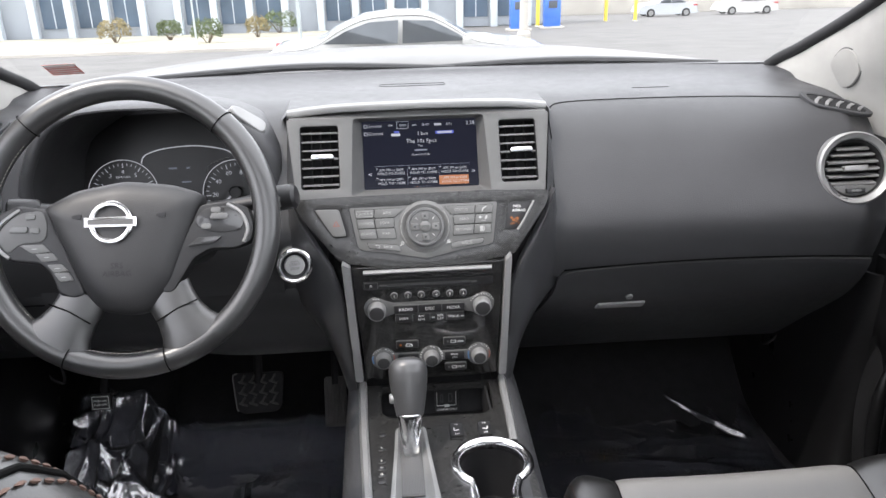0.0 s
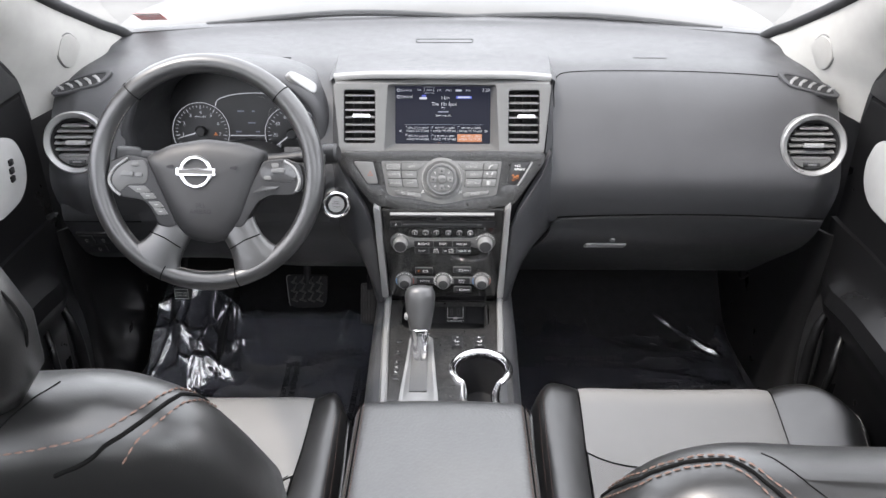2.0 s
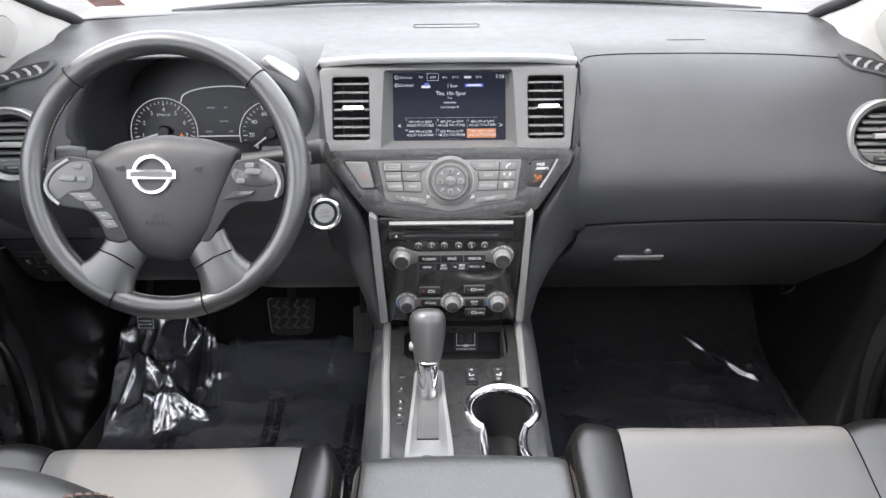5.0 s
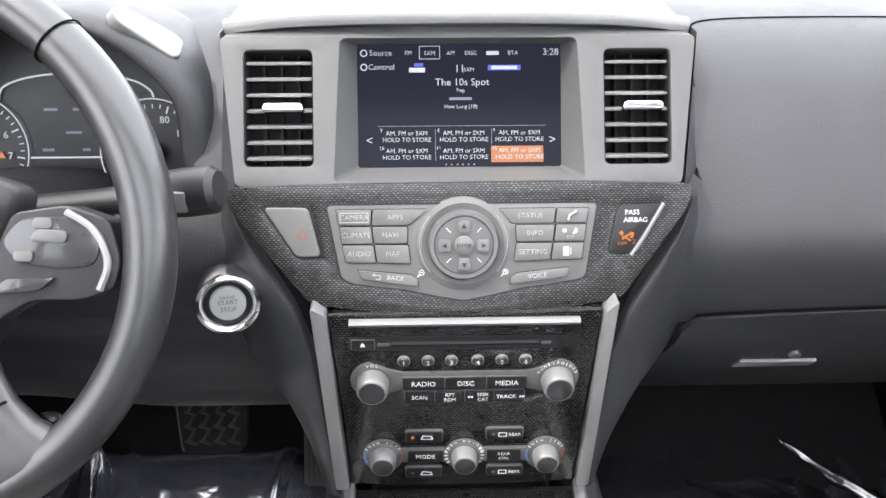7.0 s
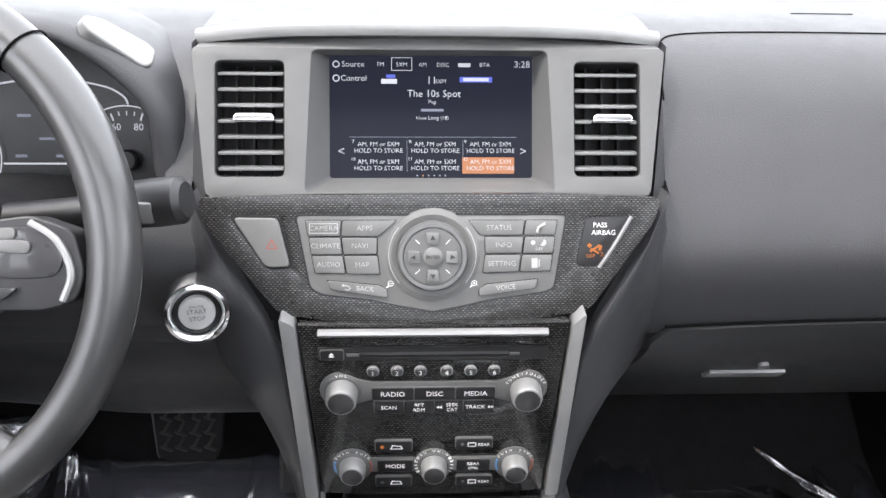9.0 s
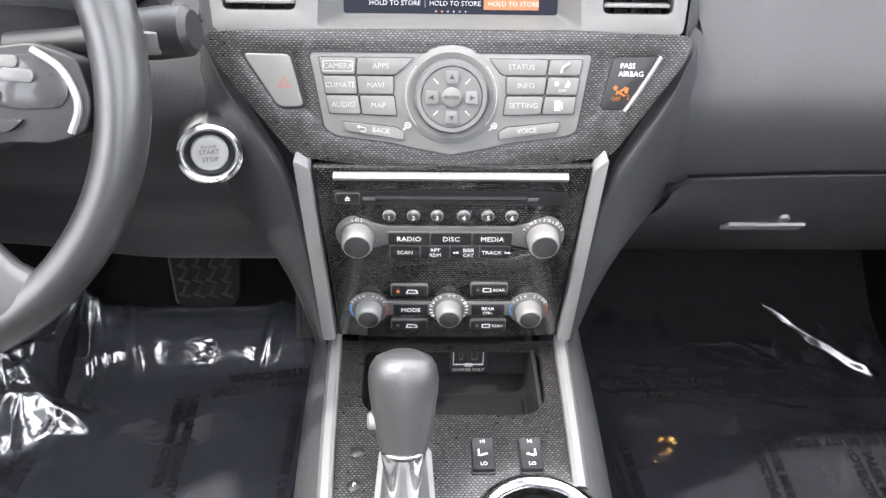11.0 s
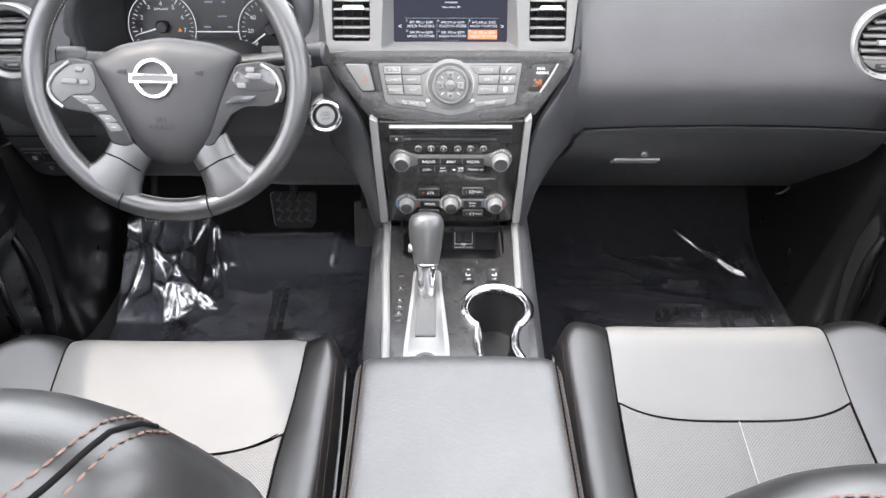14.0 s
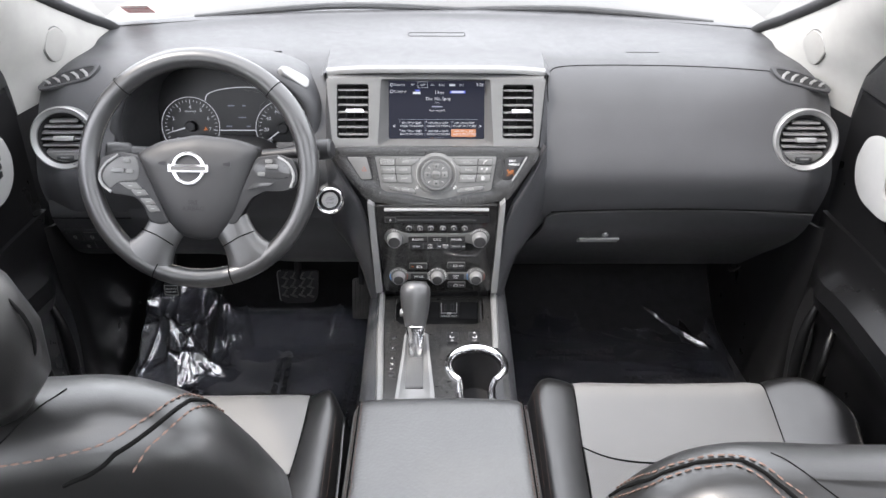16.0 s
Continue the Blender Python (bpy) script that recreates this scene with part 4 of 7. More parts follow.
    for tx, pts in left:
        k = key("menu_button", pts, bp, m)
        cx, cy = sum(p[0] for p in pts) / 4, sum(p[1] for p in pts) / 4
        if tx:
            lettering(tx, 0.0060, PRINT, k, m, "CENTER", 0, (cx, cy), 0.0033, bold=-0.00006)
        if tx == "CAMERA":
            part("word_frame", holed(rect(cx - 0.0118, cy - 0.0042, cx + 0.0118, cy + 0.0042, 0.001), [rect(cx - 0.0112, cy - 0.0036, cx + 0.0112, cy + 0.0036, 0.001)], 0.0002, 0.0002), PRINT, k, "", m @ Matrix.Translation((0, 0, 0.0031)))
        if not tx:
            if cy > -0.025:
                part("handset_sign", tube([m @ Vector((cx + a, cy + b, 0.0034)) for a, b in ((-0.003, -0.004), (-0.002, 0.0), (0.0035, 0.0035))], 0.0012, 6), PRINT, k)
            elif cy > -0.04:
                part("sun_sign", prism(circle(cx - 0.005, cy + 0.002, 0.002, 12), 0.0031, 0.0034, 0), PRINT, k, "", m)
                part("moon_sign", prism([(cx + 0.003 + 0.003 * math.cos(a), cy + 0.002 + 0.003 * math.sin(a)) for a in np.linspace(-2.2, 1.2, 9)], 0.0031, 0.0034, 0), PRINT, k, "", m)
                lettering("OFF", 0.0036, PRINT, k, m, "CENTER", 0, (cx, cy - 0.0035), 0.0033)
            else:
                part("pump_sign", merge(prism(rect(cx - 0.004, cy - 0.004, cx + 0.001, cy + 0.004), 0.0031, 0.0034, 0), prism(rect(cx + 0.0018, cy - 0.003, cx + 0.0028, cy + 0.003), 0.0031, 0.0034, 0)), PRINT, k, "", m)
    for tx, pts in (("BACK", [(-0.0876, -0.0650), (-0.0840, -0.0725), (-0.0380, -0.0795), (-0.0384, -0.0735), (-0.0440, -0.0695)]), ("VOICE", [(0.0870, -0.0645), (0.0440, -0.0690), (0.0383, -0.0725), (0.0382, -0.0785), (0.0845, -0.0722)])):
        k = key("menu_button", pts, bp, m, 0.0034)
        lettering(tx, 0.0056, PRINT, k, m, "CENTER", -5 if tx == "BACK" else 5, (sum(p[0] for p in pts) / 5 + 0.002, sum(p[1] for p in pts) / 5), 0.0037)
    part("back_sign", tube([m @ Vector((x, y, 0.0038)) for x, y in ((-0.0728, -0.0725), (-0.0695, -0.0729), (-0.0685, -0.0712), (-0.0695, -0.0696), (-0.0740, -0.0690))], 0.0004, 6), PRINT, bp)
    part("back_sign", prism([(-0.0758, -0.0688), (-0.0736, -0.0705), (-0.0736, -0.0673)], 0.0035, 0.0039, 0), PRINT, bp, "", m)
    # dial
    c = m @ Matrix.Translation((-0.0006, -0.0440, 0))
    collar = part("dial_collar", lathe([(0.041, -0.004), (0.0385, 0.002), (0.034, 0.0035), (0.030, 0.002), (0.029, 0.0)], 48, False), BUTTON, t, "", c)
    for a0, a1 in ((140, 220), (-40, 40)):
        part("arc_mark", tube([c @ Vector((0.036 * math.cos(radians(a)), 0.036 * math.sin(radians(a)), 0.0032)) for a in np.linspace(a0, a1, 14)], 0.00035, 6), PRINT, collar)
    for s in (-1, 1):
        part("lens_sign", holed(circle(s * 0.0345, -0.0235, 0.0024, 16), [circle(s * 0.0345, -0.0235, 0.0019, 16)], 0.0002, 0.0002), INK, bp, "", c @ Matrix.Translation((0, 0, 0.0036)))
        bar(0.0024, 0.0005, INK, bp, c, (s * 0.0345, -0.0235), 0.0036)
        if s > 0:
            bar(0.0005, 0.0024, INK, bp, c, (s * 0.0345, -0.0235), 0.0037)
        bar(0.0026, 0.0007, INK, bp, c, (0.0345 * s - 0.0026, -0.0262), 0.0036, turn=45)
    dial = part("dial", lathe([(0.0285, 0.0), (0.0285, 0.010), (0.0275, 0.012), (0.0245, 0.012), (0.0235, 0.0105), (0.0, 0.0105)], 48, False), ALU, t, "silver rotary dial with a dark face", c)
    part("dial_face", lathe([(0.0228, 0.010), (0.0228, 0.0118), (0.0, 0.0122)], 40, False), PANEL, dial, "", c)
    ent = part("enter_button", lathe([(0.0078, 0.011), (0.0078, 0.0142), (0.0065, 0.015), (0.0, 0.015)], 28, False), BUTTON, dial, "", c)
    lettering("ENTER", 0.0040, KEY, ent, c, "CENTER", 0, (0, 0), 0.0153)
    for i in range(4):
        r = c @ Matrix.Rotation(radians(90 * i), 4, "Z")
        b = part("arrow_button", prism(rounded([(0.0105, -0.0045), (0.0200, -0.0055), (0.0205, 0.0), (0.0200, 0.0055), (0.0105, 0.0045)], 0.0015), 0.011, 0.0145, 0.0008), BUTTON, dial, "", r)
        part("arrow_sign", prism([(0.0142, -0.002), (0.0182, 0.0), (0.0142, 0.002)], 0.0146, 0.0149, 0), KEY, b, "", r)
        part("tick_mark", prism(rect(0.0150, -0.0003, 0.0200, 0.0003), 0.0121, 0.0124, 0), INK, dial, "", r @ Matrix.Rotation(radians(45), 4, "Z"))
    return t


def knob(parent, m, x, y, r0, r1, h, rot, skirt=0.018):
    c = m @ Matrix.Translation((x, y, 0))
    part("knob_skirt", lathe([(skirt, 0), (skirt, 0.0015), (skirt - 0.0015, 0.003), (0.0, 0.003)], 36, False), PANEL, parent, "", c)
    k = part("knob", lathe([(r0, 0.002), (r0, 0.006), (r1 + 0.0006, h - 0.003), (r1 - 0.0005, h - 0.0005), (r1 - 0.0016, h)], 40, False), SILVER, parent, "silver rotary knob with a dark cap", c)
    part("knob_cap", lathe([(r1 - 0.0015, h - 0.002), (r1 - 0.0018, h), (r1 - 0.004, h + 0.0006), (0.0, h + 0.0004)], 36, False), SPOKE, k, "", c)
    return k


def ring_text(text, radius, a_mid, step, size, parent, c, z, material=None):
    for i, ch in enumerate(text):
        a = radians(a_mid - (i - (len(text) - 1) / 2) * step)
        if ch != " ":
            lettering(ch, size, material or INK, parent, c, "CENTER", math.degrees(a) - 90, (radius * math.cos(a), radius * math.sin(a)), z)


def radio_panel():
    t = thing("radio_panel", "glossy carbon panel with radio and climate controls", "control panel", (0, 1.05, 0.46))
    m = face_at((0, 1.057, 0.559), -1)
    outer = [(-0.1135, 0.006), (-0.1015, -0.1845), (-0.06, -0.188), (0.06, -0.188), (0.105, -0.1845), (0.1155, 0.008), (0.06, 0.006), (-0.06, 0.005)]
    slot = rect(-0.0625, -0.0265, 0.0645, -0.0205, 0.001)
    part("carbon_face", holed(outer, [slot], 0.0, 0.02, 0.0012), GLOSSC, t, "gloss black carbon weave face", m)
    rows = [[m @ Vector((x, y, z + 0.0015)) for x in np.linspace(-0.0965, 0.0970, 12)] for y, z in ((0.0020, -0.003), (0.0016, 0.002), (-0.0008, 0.004), (-0.0040, 0.002), (-0.0046, -0.003))]
    part("strip", skin(rows), SILVER, t, "satin silver cross strip")
    # disc slot
    sl = part("disc_slot", holed(rect(-0.0978, -0.0290, 0.0985, -0.0160, 0.002), [rect(-0.0625, -0.0262, 0.0645, -0.0205, 0.0012)], 0.002, 0.006, 0.0008), KEY, t, "black disc slot", m)
    part("slot_edge", prism(rect(-0.0986, -0.0297, 0.0993, -0.0153, 0.002), -0.002, 0.0012, 0.0004), PANEL, sl, "", m @ Matrix.Translation((0, 0, -0.003)))
    part("slot_depth", prism(rect(-0.064, -0.028, 0.066, -0.019), -0.012, -0.008, 0), MATT, sl, "", m)
    for x0, x1 in ((-0.0735, -0.0630), (0.0655, 0.0740)):
        part("slot_tip", prism(rect(x0, -0.0245, x1, -0.0215), 0.0018, 0.0028, 0.0004), ALU, sl, "", m)
    ej = key("eject_button", rect(-0.0955, -0.0275, -0.0760, -0.0178), sl, m, 0.0034, KEY)
    part("eject_sign", merge(prism([(-0.0880, -0.0225), (-0.0840, -0.0225), (-0.0860, -0.0200)], 0.0035, 0.0038, 0), prism(rect(-0.0880, -0.0242, -0.0840, -0.0234), 0.0035, 0.0038, 0)), INK, ej, "", m)
    for i, x in enumerate((-0.0517, -0.0309, -0.0107, 0.0120, 0.0328, 0.0532)):
        b = part("preset_button", lathe([(0.0056, 0), (0.0047, 0.003), (0.0040, 0.0040), (0, 0.0042)], 24, False), SPOKE, t, "", m @ Matrix.Translation((x, -0.0413, 0)))
        part("preset_ring", lathe([(0.0055, 0), (0.0055, 0.002), (0.0047, 0.0026)], 24, False), SILVER, b, "", m @ Matrix.Translation((x, -0.0413, 0)))
        lettering(str(i + 1), 0.0062, INK, b, m, "CENTER", 0, (x, -0.0413), 0.0047)
    # bridge between the two upper knobs
    br = [(-0.0800, -0.0430)] + [(-0.0790 + 0.0195 * math.cos(a), -0.0615 + 0.0195 * math.sin(a)) for a in np.linspace(radians(95), radians(275), 14)] + [(-0.062, -0.0745), (-0.0545, -0.0720), (0.0560, -0.0720), (0.064, -0.0740)] + [(0.0815 + 0.0195 * math.cos(a), -0.0610 + 0.0195 * math.sin(a)) for a in np.linspace(radians(-95), radians(85), 14)] + [(0.066, -0.0500), (0.055, -0.0530), (-0.053, -0.0530), (-0.064, -0.0500)]
    bridge = part("knob_bridge", prism(br, -0.002, 0.0022, 0.001), PANEL, t, "grey bridge between the upper knobs", m)
    knob(t, m, -0.0790, -0.0625, 0.0140, 0.0128, 0.0185, 0)
    knob(t, m, 0.0815, -0.0620, 0.0140, 0.0128, 0.0185, 0)
    ring_text("VOL", 0.0176, 90, 13, 0.0042, bridge, m @ Matrix.Translation((-0.0790, -0.0620, 0)), 0.0033)
    ring_text("TUNE/FOLDER", 0.0176, 90, 13, 0.0040, bridge, m @ Matrix.Translation((0.0815, -0.0615, 0)), 0.0033)
    for tx, x0, x1 in (("RADIO", -0.0531, -0.0168), ("DISC", -0.0160, 0.0196), ("MEDIA", 0.0204, 0.0549)):
        k = key("source_button", rect(x0, -0.0706, x1, -0.0578), t, m, 0.0042, KEY)
        lettering(tx, 0.0070, INK, k, m, "CENTER", 0, ((x0 + x1) / 2, -0.0642), 0.0045)
    for tx, x0, x1 in (("SCAN", -0.0515, -0.0256), ("RPT", -0.0248, 0.0011), ("SEEK", 0.0019, 0.0268), ("TRACK", 0.0276, 0.0540)):
        k = key("track_button", rect(x0, -0.0860, x1, -0.0733), t, m, 0.0035, KEY)
        cx = (x0 + x1) / 2
        if tx in ("RPT", "SEEK"):
            lettering(tx, 0.0050, INK, k, m, "CENTER", 0, (cx + (0.003 if tx == "SEEK" else 0), -0.0770), 0.0038)
            lettering("RDM" if tx == "RPT" else "CAT", 0.0050, INK, k, m, "CENTER", 0, (cx + (0.003 if tx == "SEEK" else 0), -0.0825), 0.0038)
        else:
            lettering(tx, 0.0054, INK, k, m, "CENTER", 0, (cx - (0.003 if tx == "TRACK" else 0), -0.0796), 0.0038)
        if tx in ("SEEK", "TRACK"):
            s = -1 if tx == "SEEK" else 1
            for q in (0, 0.0025):
                xx = cx + s * (0.0088 + q) if tx == "TRACK" else cx + s * (0.0060 + q)
                part("skip_sign", prism([(xx, -0.0810), (xx + s * 0.0024, -0.0796), (xx, -0.0782)][::s], 0.0036, 0.0039, 0), INK, k, "", m)
    # climate row
    cb = (-0.0730, 0.0018, 0.0768)
    br2 = []
    y0 = -0.1490
    br2 += [(-0.0730 + 0.0188 * math.cos(a), y0 + 0.0195 * math.sin(a)) for a in np.linspace(radians(25), radians(335), 20)]
    br2 += [(-0.053, -0.1570), (-0.018, -0.1570)] + [(0.0018 + 0.0185 * math.cos(a), y0 + 0.0185 * math.sin(a)) for a in np.linspace(radians(205), radians(335), 8)]
    br2 += [(0.022, -0.1570), (0.056, -0.1570)] + [(0.0768 + 0.0188 * math.cos(a), y0 + 0.0195 * math.sin(a)) for a in np.linspace(radians(205), radians(515), 20)]
    br2 += [(0.056, -0.1405), (0.022, -0.1405)] + [(0.0018 + 0.0185 * math.cos(a), y0 + 0.0185 * math.sin(a)) for a in np.linspace(radians(25), radians(155), 8)] + [(-0.018, -0.1405), (-0.053, -0.1405)]
    cl = part("climate_bridge", prism(br2, -0.002, 0.0022, 0.001), PANEL, t, "grey bridge between the climate knobs", m)
    for x in cb:
        knob(t, m, x, y0, 0.0122, 0.0110, 0.017, 0, 0.0152)
    for x, tx in ((-0.0730, "PUSH AUTO"), (0.0768, "PUSH SYNC"), (0.0018, "PUSH ON-OFF")):
        ring_text(tx, 0.0176, 90, 14, 0.0038, cl, m @ Matrix.Translation((x, y0, 0)), 0.0033)
    for x in (-0.0730, 0.0768):
        for a0, a1, mt in ((160, 205, BLUEMARK), (-25, 20, REDMARK)):
            part("heat_mark", tube([m @ Vector((x + 0.0170 * math.cos(radians(a)), y0 + 0.0170 * math.sin(radians(a)), 0.0026)) for a in np.linspace(a0, a1, 8)], 0.0009, 6), mt, cl)
    for s in (-1, 1):
        for i in range(5):
            a = radians(90 + s * (62 + 14 * i))
            bar(0.0006 + (0.0004 * i if s > 0 else 0.0004 * (4 - i)), 0.003, INK, cl, m @ Matrix.Translation((0.0018, y0, 0)), (0.0168 * math.cos(a), 0.0168 * math.sin(a)), 0.0025, turn=math.degrees(a) + 90)
    for tx, x0, x1 in (("MODE", -0.0501, -0.0178), ("REAR", 0.0229, 0.0539)):
        k = key("climate_button", rect(x0, -0.1555, x1, -0.1420), t, m, 0.0038, KEY)
        lettering(tx, 0.0064 if tx == "MODE" else 0.0050, INK, k, m, "CENTER", 0, ((x0 + x1) / 2, -0.1488 + (0.002 if tx == "REAR" else 0)), 0.0041)
        if tx == "REAR":
            lettering("CTRL", 0.0040, INK, k, m, "CENTER", 0, ((x0 + x1) / 2, -0.1522), 0.0041)
    for x0, y1, tx in ((-0.0515, -0.1195, ""), (0.0219, -0.1175, "REAR"), (-0.0522, -0.1632, ""), (0.0233, -0.1632, "REAR")):
        k = key("climate_button", rect(x0, y1 - 0.0122, x0 + 0.0330, y1, 0.003), t, m, 0.0036, KEY)
        part("button_edge", holed(rect(x0 - 0.0008, y1 - 0.0130, x0 + 0.0338, y1 + 0.0008, 0.003), [rect(x0, y1 - 0.0122, x0 + 0.0330, y1, 0.003)], 0.0024, 0.004), PANEL, k, "", m)
        part("pilot_lamp", prism(circle(x0 + 0.006, y1 - 0.006, 0.0016, 12), 0.0034, 0.0040, 0), ORANGE if (not tx and y1 > -0.13) else PANEL, k, "", m)
        if tx:
            lettering(tx, 0.0046, INK, k, m, "CENTER", 0, (x0 + 0.0255, y1 - 0.0062), 0.0039)
            part("car_sign", holed(rect(x0 + 0.0105, y1 - 0.0085, x0 + 0.0185, y1 - 0.0035, 0.001), [rect(x0 + 0.0115, y1 - 0.0077, x0 + 0.0175, y1 - 0.0043, 0.0006)], 0.0002, 0.0002), INK, k, "", m @ Matrix.Translation((0, 0, 0.0038)))
        else:
            part("air_sign", holed(rounded([(x0 + 0.013, y1 - 0.0085), (x0 + 0.025, y1 - 0.0085), (x0 + 0.0235, y1 - 0.0045), (x0 + 0.015, y1 - 0.0035)], 0.001), [rounded([(x0 + 0.0145, y1 - 0.0076), (x0 + 0.0235, y1 - 0.0076), (x0 + 0.0225, y1 - 0.0053), (x0 + 0.0158, y1 - 0.0045)], 0.0008)], 0.0002, 0.0002), INK, k, "", m @ Matrix.Translation((0, 0, 0.0038)))
    # bright side strips
    for s, pts in ((-1, [(-0.1275, 0.0165), (-0.1185, -0.1870), (-0.1060, -0.1870), (-0.1150, 0.0085)]), (1, [(0.1275, 0.0195), (0.1170, 0.0085), (0.1080, -0.1870), (0.1200, -0.1870)])):
        part("side_strip", prism(rounded(pts, 0.004), -0.012, 0.006, 0.0025), SILVER, t, "satin silver side strip", m)
    return t


def start_button():
    t = thing("start_button", "silver engine start button with a chrome ring", "push button", (-0.198, 1.065, 0.566))
    m = face_at((-0.199, 1.074, 0.569), 8) @ Matrix.Rotation(radians(14), 4, "Y")
    part("bezel", lathe([(0.0275, -0.02), (0.0275, 0.004), (0.0262, 0.0075), (0.0235, 0.0085), (0.0205, 0.006), (0.0195, 0.002), (0.019, -0.002)], 48, False), CHROME, t, "chrome ring", m)
    part("gap", lathe([(0.0195, 0.001), (0.016, 0.0), (0.0, 0.0)], 36, False), KEY, t, "", m)
    b = part("cap", lathe([(0.0150, -0.001), (0.0150, 0.0045), (0.0140, 0.0058), (0.0, 0.0062)], 36, False), PALE, t, "pale silver cap", m)
    for tx, y, sz in (("ENGINE", 0.0065, 0.0034), ("START", 0.002, 0.0056), ("STOP", -0.0045, 0.0056)):
        lettering(tx, sz, PANEL, b, m, "CENTER", 0, (0, y), 0.0066)


upper_bezel()
display()
control_panel()
radio_panel()
start_button()


# ---- console between the seats ----
TOPZ = 0.352


def figure_eight(grow=0.0):
    c1, c2, r = (0.0705, 0.857), (0.0740, 0.703), 0.0465 + grow
    neck = 0.0235 + grow
    pts = []
    for a in np.linspace(-52, 232, 30):
        pts.append((c1[0] + r * math.cos(radians(a)), c1[1] + r * math.sin(radians(a))))
    pts += [(0.067 - neck, 0.793), (0.067 - neck, 0.768)]
    for a in np.linspace(128, 412, 30):
        pts.append((c2[0] + r * math.cos(radians(a)), c2[1] + r * math.sin(radians(a))))
    pts += [(0.067 + neck, 0.768), (0.067 + neck, 0.793)]
    return pts


def console():
    t = thing("centre_console", "carbon trimmed centre console between the front seats", "console", (0, 0.85, 0.0))
    m = Matrix.Translation((0, 0, TOPZ))
    outer = [(-0.086, 0.60), (0.125, 0.60), (0.125, 0.87), (0.106, 0.92), (0.112, 1.075), (-0.106, 1.075), (-0.093, 0.85)]
    tray = rounded([(-0.080, 1.07), (-0.079, 0.994), (-0.066, 0.979), (0.076, 0.979), (0.091, 0.994), (0.094, 1.07)], 0.010)
    part("top_plate", holed(outer, [tray, figure_eight(0.002)], 0.0, 0.012, 0.001), CARBON, t, "dark woven carbon top plate", m)
    # tray under the radio
    tr = part("tray", skin([[(x, y, z) for x in np.linspace(-0.086, 0.088, 6)] for y, z in ((0.966, 0.345), (0.970, 0.310), (0.985, 0.290), (1.06, 0.278), (1.100, 0.276), (1.110, 0.290), (1.114, 0.378))], 0.002), MATT, t, "deep black tray")
    for s in (-1, 1):
        part("tray_wall", box(0.004, 0.14, 0.06, (s * 0.087 + 0.001, 1.035, 0.314), 0.001), MATT, tr)
    part("tray_mat", prism(rounded([(-0.078, 0.985), (0.079, 0.985), (0.079, 1.06), (-0.078, 1.06)], 0.008), 0.284, 0.290, 0.001), DARK, tr)
    # charging sockets on the tray's back wall
    u = thing("charge_socket", "black charging socket plate with a white outline", "socket", (0.025, 1.1, 0.31))
    mu = face_at((0.027, 1.1035, 0.3005), 6)
    plate = part("plate", prism(rect(-0.0205, -0.022, 0.0205, 0.020, 0.002), -0.002, 0.002, 0.0008), SPOKE, u, "", mu)
    part("small_port", holed(rect(-0.0105, -0.003, -0.006, 0.011, 0.0018), [rect(-0.0097, -0.0022, -0.0068, 0.0102, 0.0012)], 0.001, 0.001), ALU, plate, "", mu @ Matrix.Translation((0, 0, 0.002)))
    part("large_port", holed(rect(0.003, -0.003, 0.0095, 0.012, 0.001), [rect(0.0038, -0.0022, 0.0087, 0.0112, 0.0006)], 0.001, 0.001), ALU, plate, "", mu @ Matrix.Translation((0, 0, 0.002)))
    part("outline", tube([mu @ Vector(p) for p in ((-0.0165, 0.015, 0.0024), (-0.0165, -0.0095, 0.0024), (0.0155, -0.0095, 0.0024), (0.0155, 0.015, 0.0024))], 0.0008, 6), INK, plate)
    part("charge_sign", prism(rect(-0.0045, -0.0125, 0.0045, -0.0075, 0.0015), 0.0025, 0.0028, 0), INK, plate, "", mu)
    lettering("CHARGE ONLY", 0.0050, INK, plate, mu, "CENTER", 0, (0, -0.0168), 0.0026, bold=0.0001)
    # rails
    for s in (-1, 1):
        path = [(0.003 + s * 0.1125, 1.075, 0.358), (0.003 + s * 0.1080, 0.95, 0.356), (0.003 + s * 0.1000, 0.80, 0.356), (0.003 + s * 0.0955, 0.66, 0.357), (0.003 + s * 0.0940, 0.60, 0.357)]
        if s > 0:
            path = path[:2] + [(0.1085, 0.898, 0.356)]
        rows = [[(x + s * dx, y, z + dz) for x, y, z in smooth_path(path, 4)] for dx, dz in ((-0.007, -0.006), (-0.0062, 0.0012), (-0.003, 0.0035), (0.003, 0.0025), (0.0065, -0.002), (0.007, -0.012))]
        part("rail", skin(rows), SILVER, t, "satin silver edge rail")
        def flank_in(y):
            for cx, cy in ((0.0705, 0.857), (0.0740, 0.703)):
                if abs(y - cy) < 0.054:
                    return cx + math.sqrt(0.054 ** 2 - (y - cy) ** 2)
            return 0.092
        side = [[(max(0.004 + x - wd * ease(1.08, 0.75, y), min(flank_in(y), 0.1285) if 0.60 < y < 0.92 else 0) if s > 0 else 0.004 - (x - wd * ease(1.08, 0.75, y)), y, z + (0.0022 if s > 0 and z > 0.351 else 0)) for y in np.linspace(0.22, 1.16, 80 if s > 0 else 20)] for x, z, wd in ((0.108, 0.352, 0.013), (0.117, 0.352, 0.012), (0.129, 0.347, 0.009), (0.138, 0.334, 0.006), (0.143, 0.30, 0.004), (0.146, 0.22, 0.002), (0.149, 0.12, 0), (0.151, -0.044, 0))]
        part("side_panel", skin(side, 0.004), DASH, t, "dark grey console flank")
    # front closing of the flank under the stack
    part("front_block", box(0.22, 0.4, 0.36, (0, 1.335, 0.136), 0.01), MATT, t)
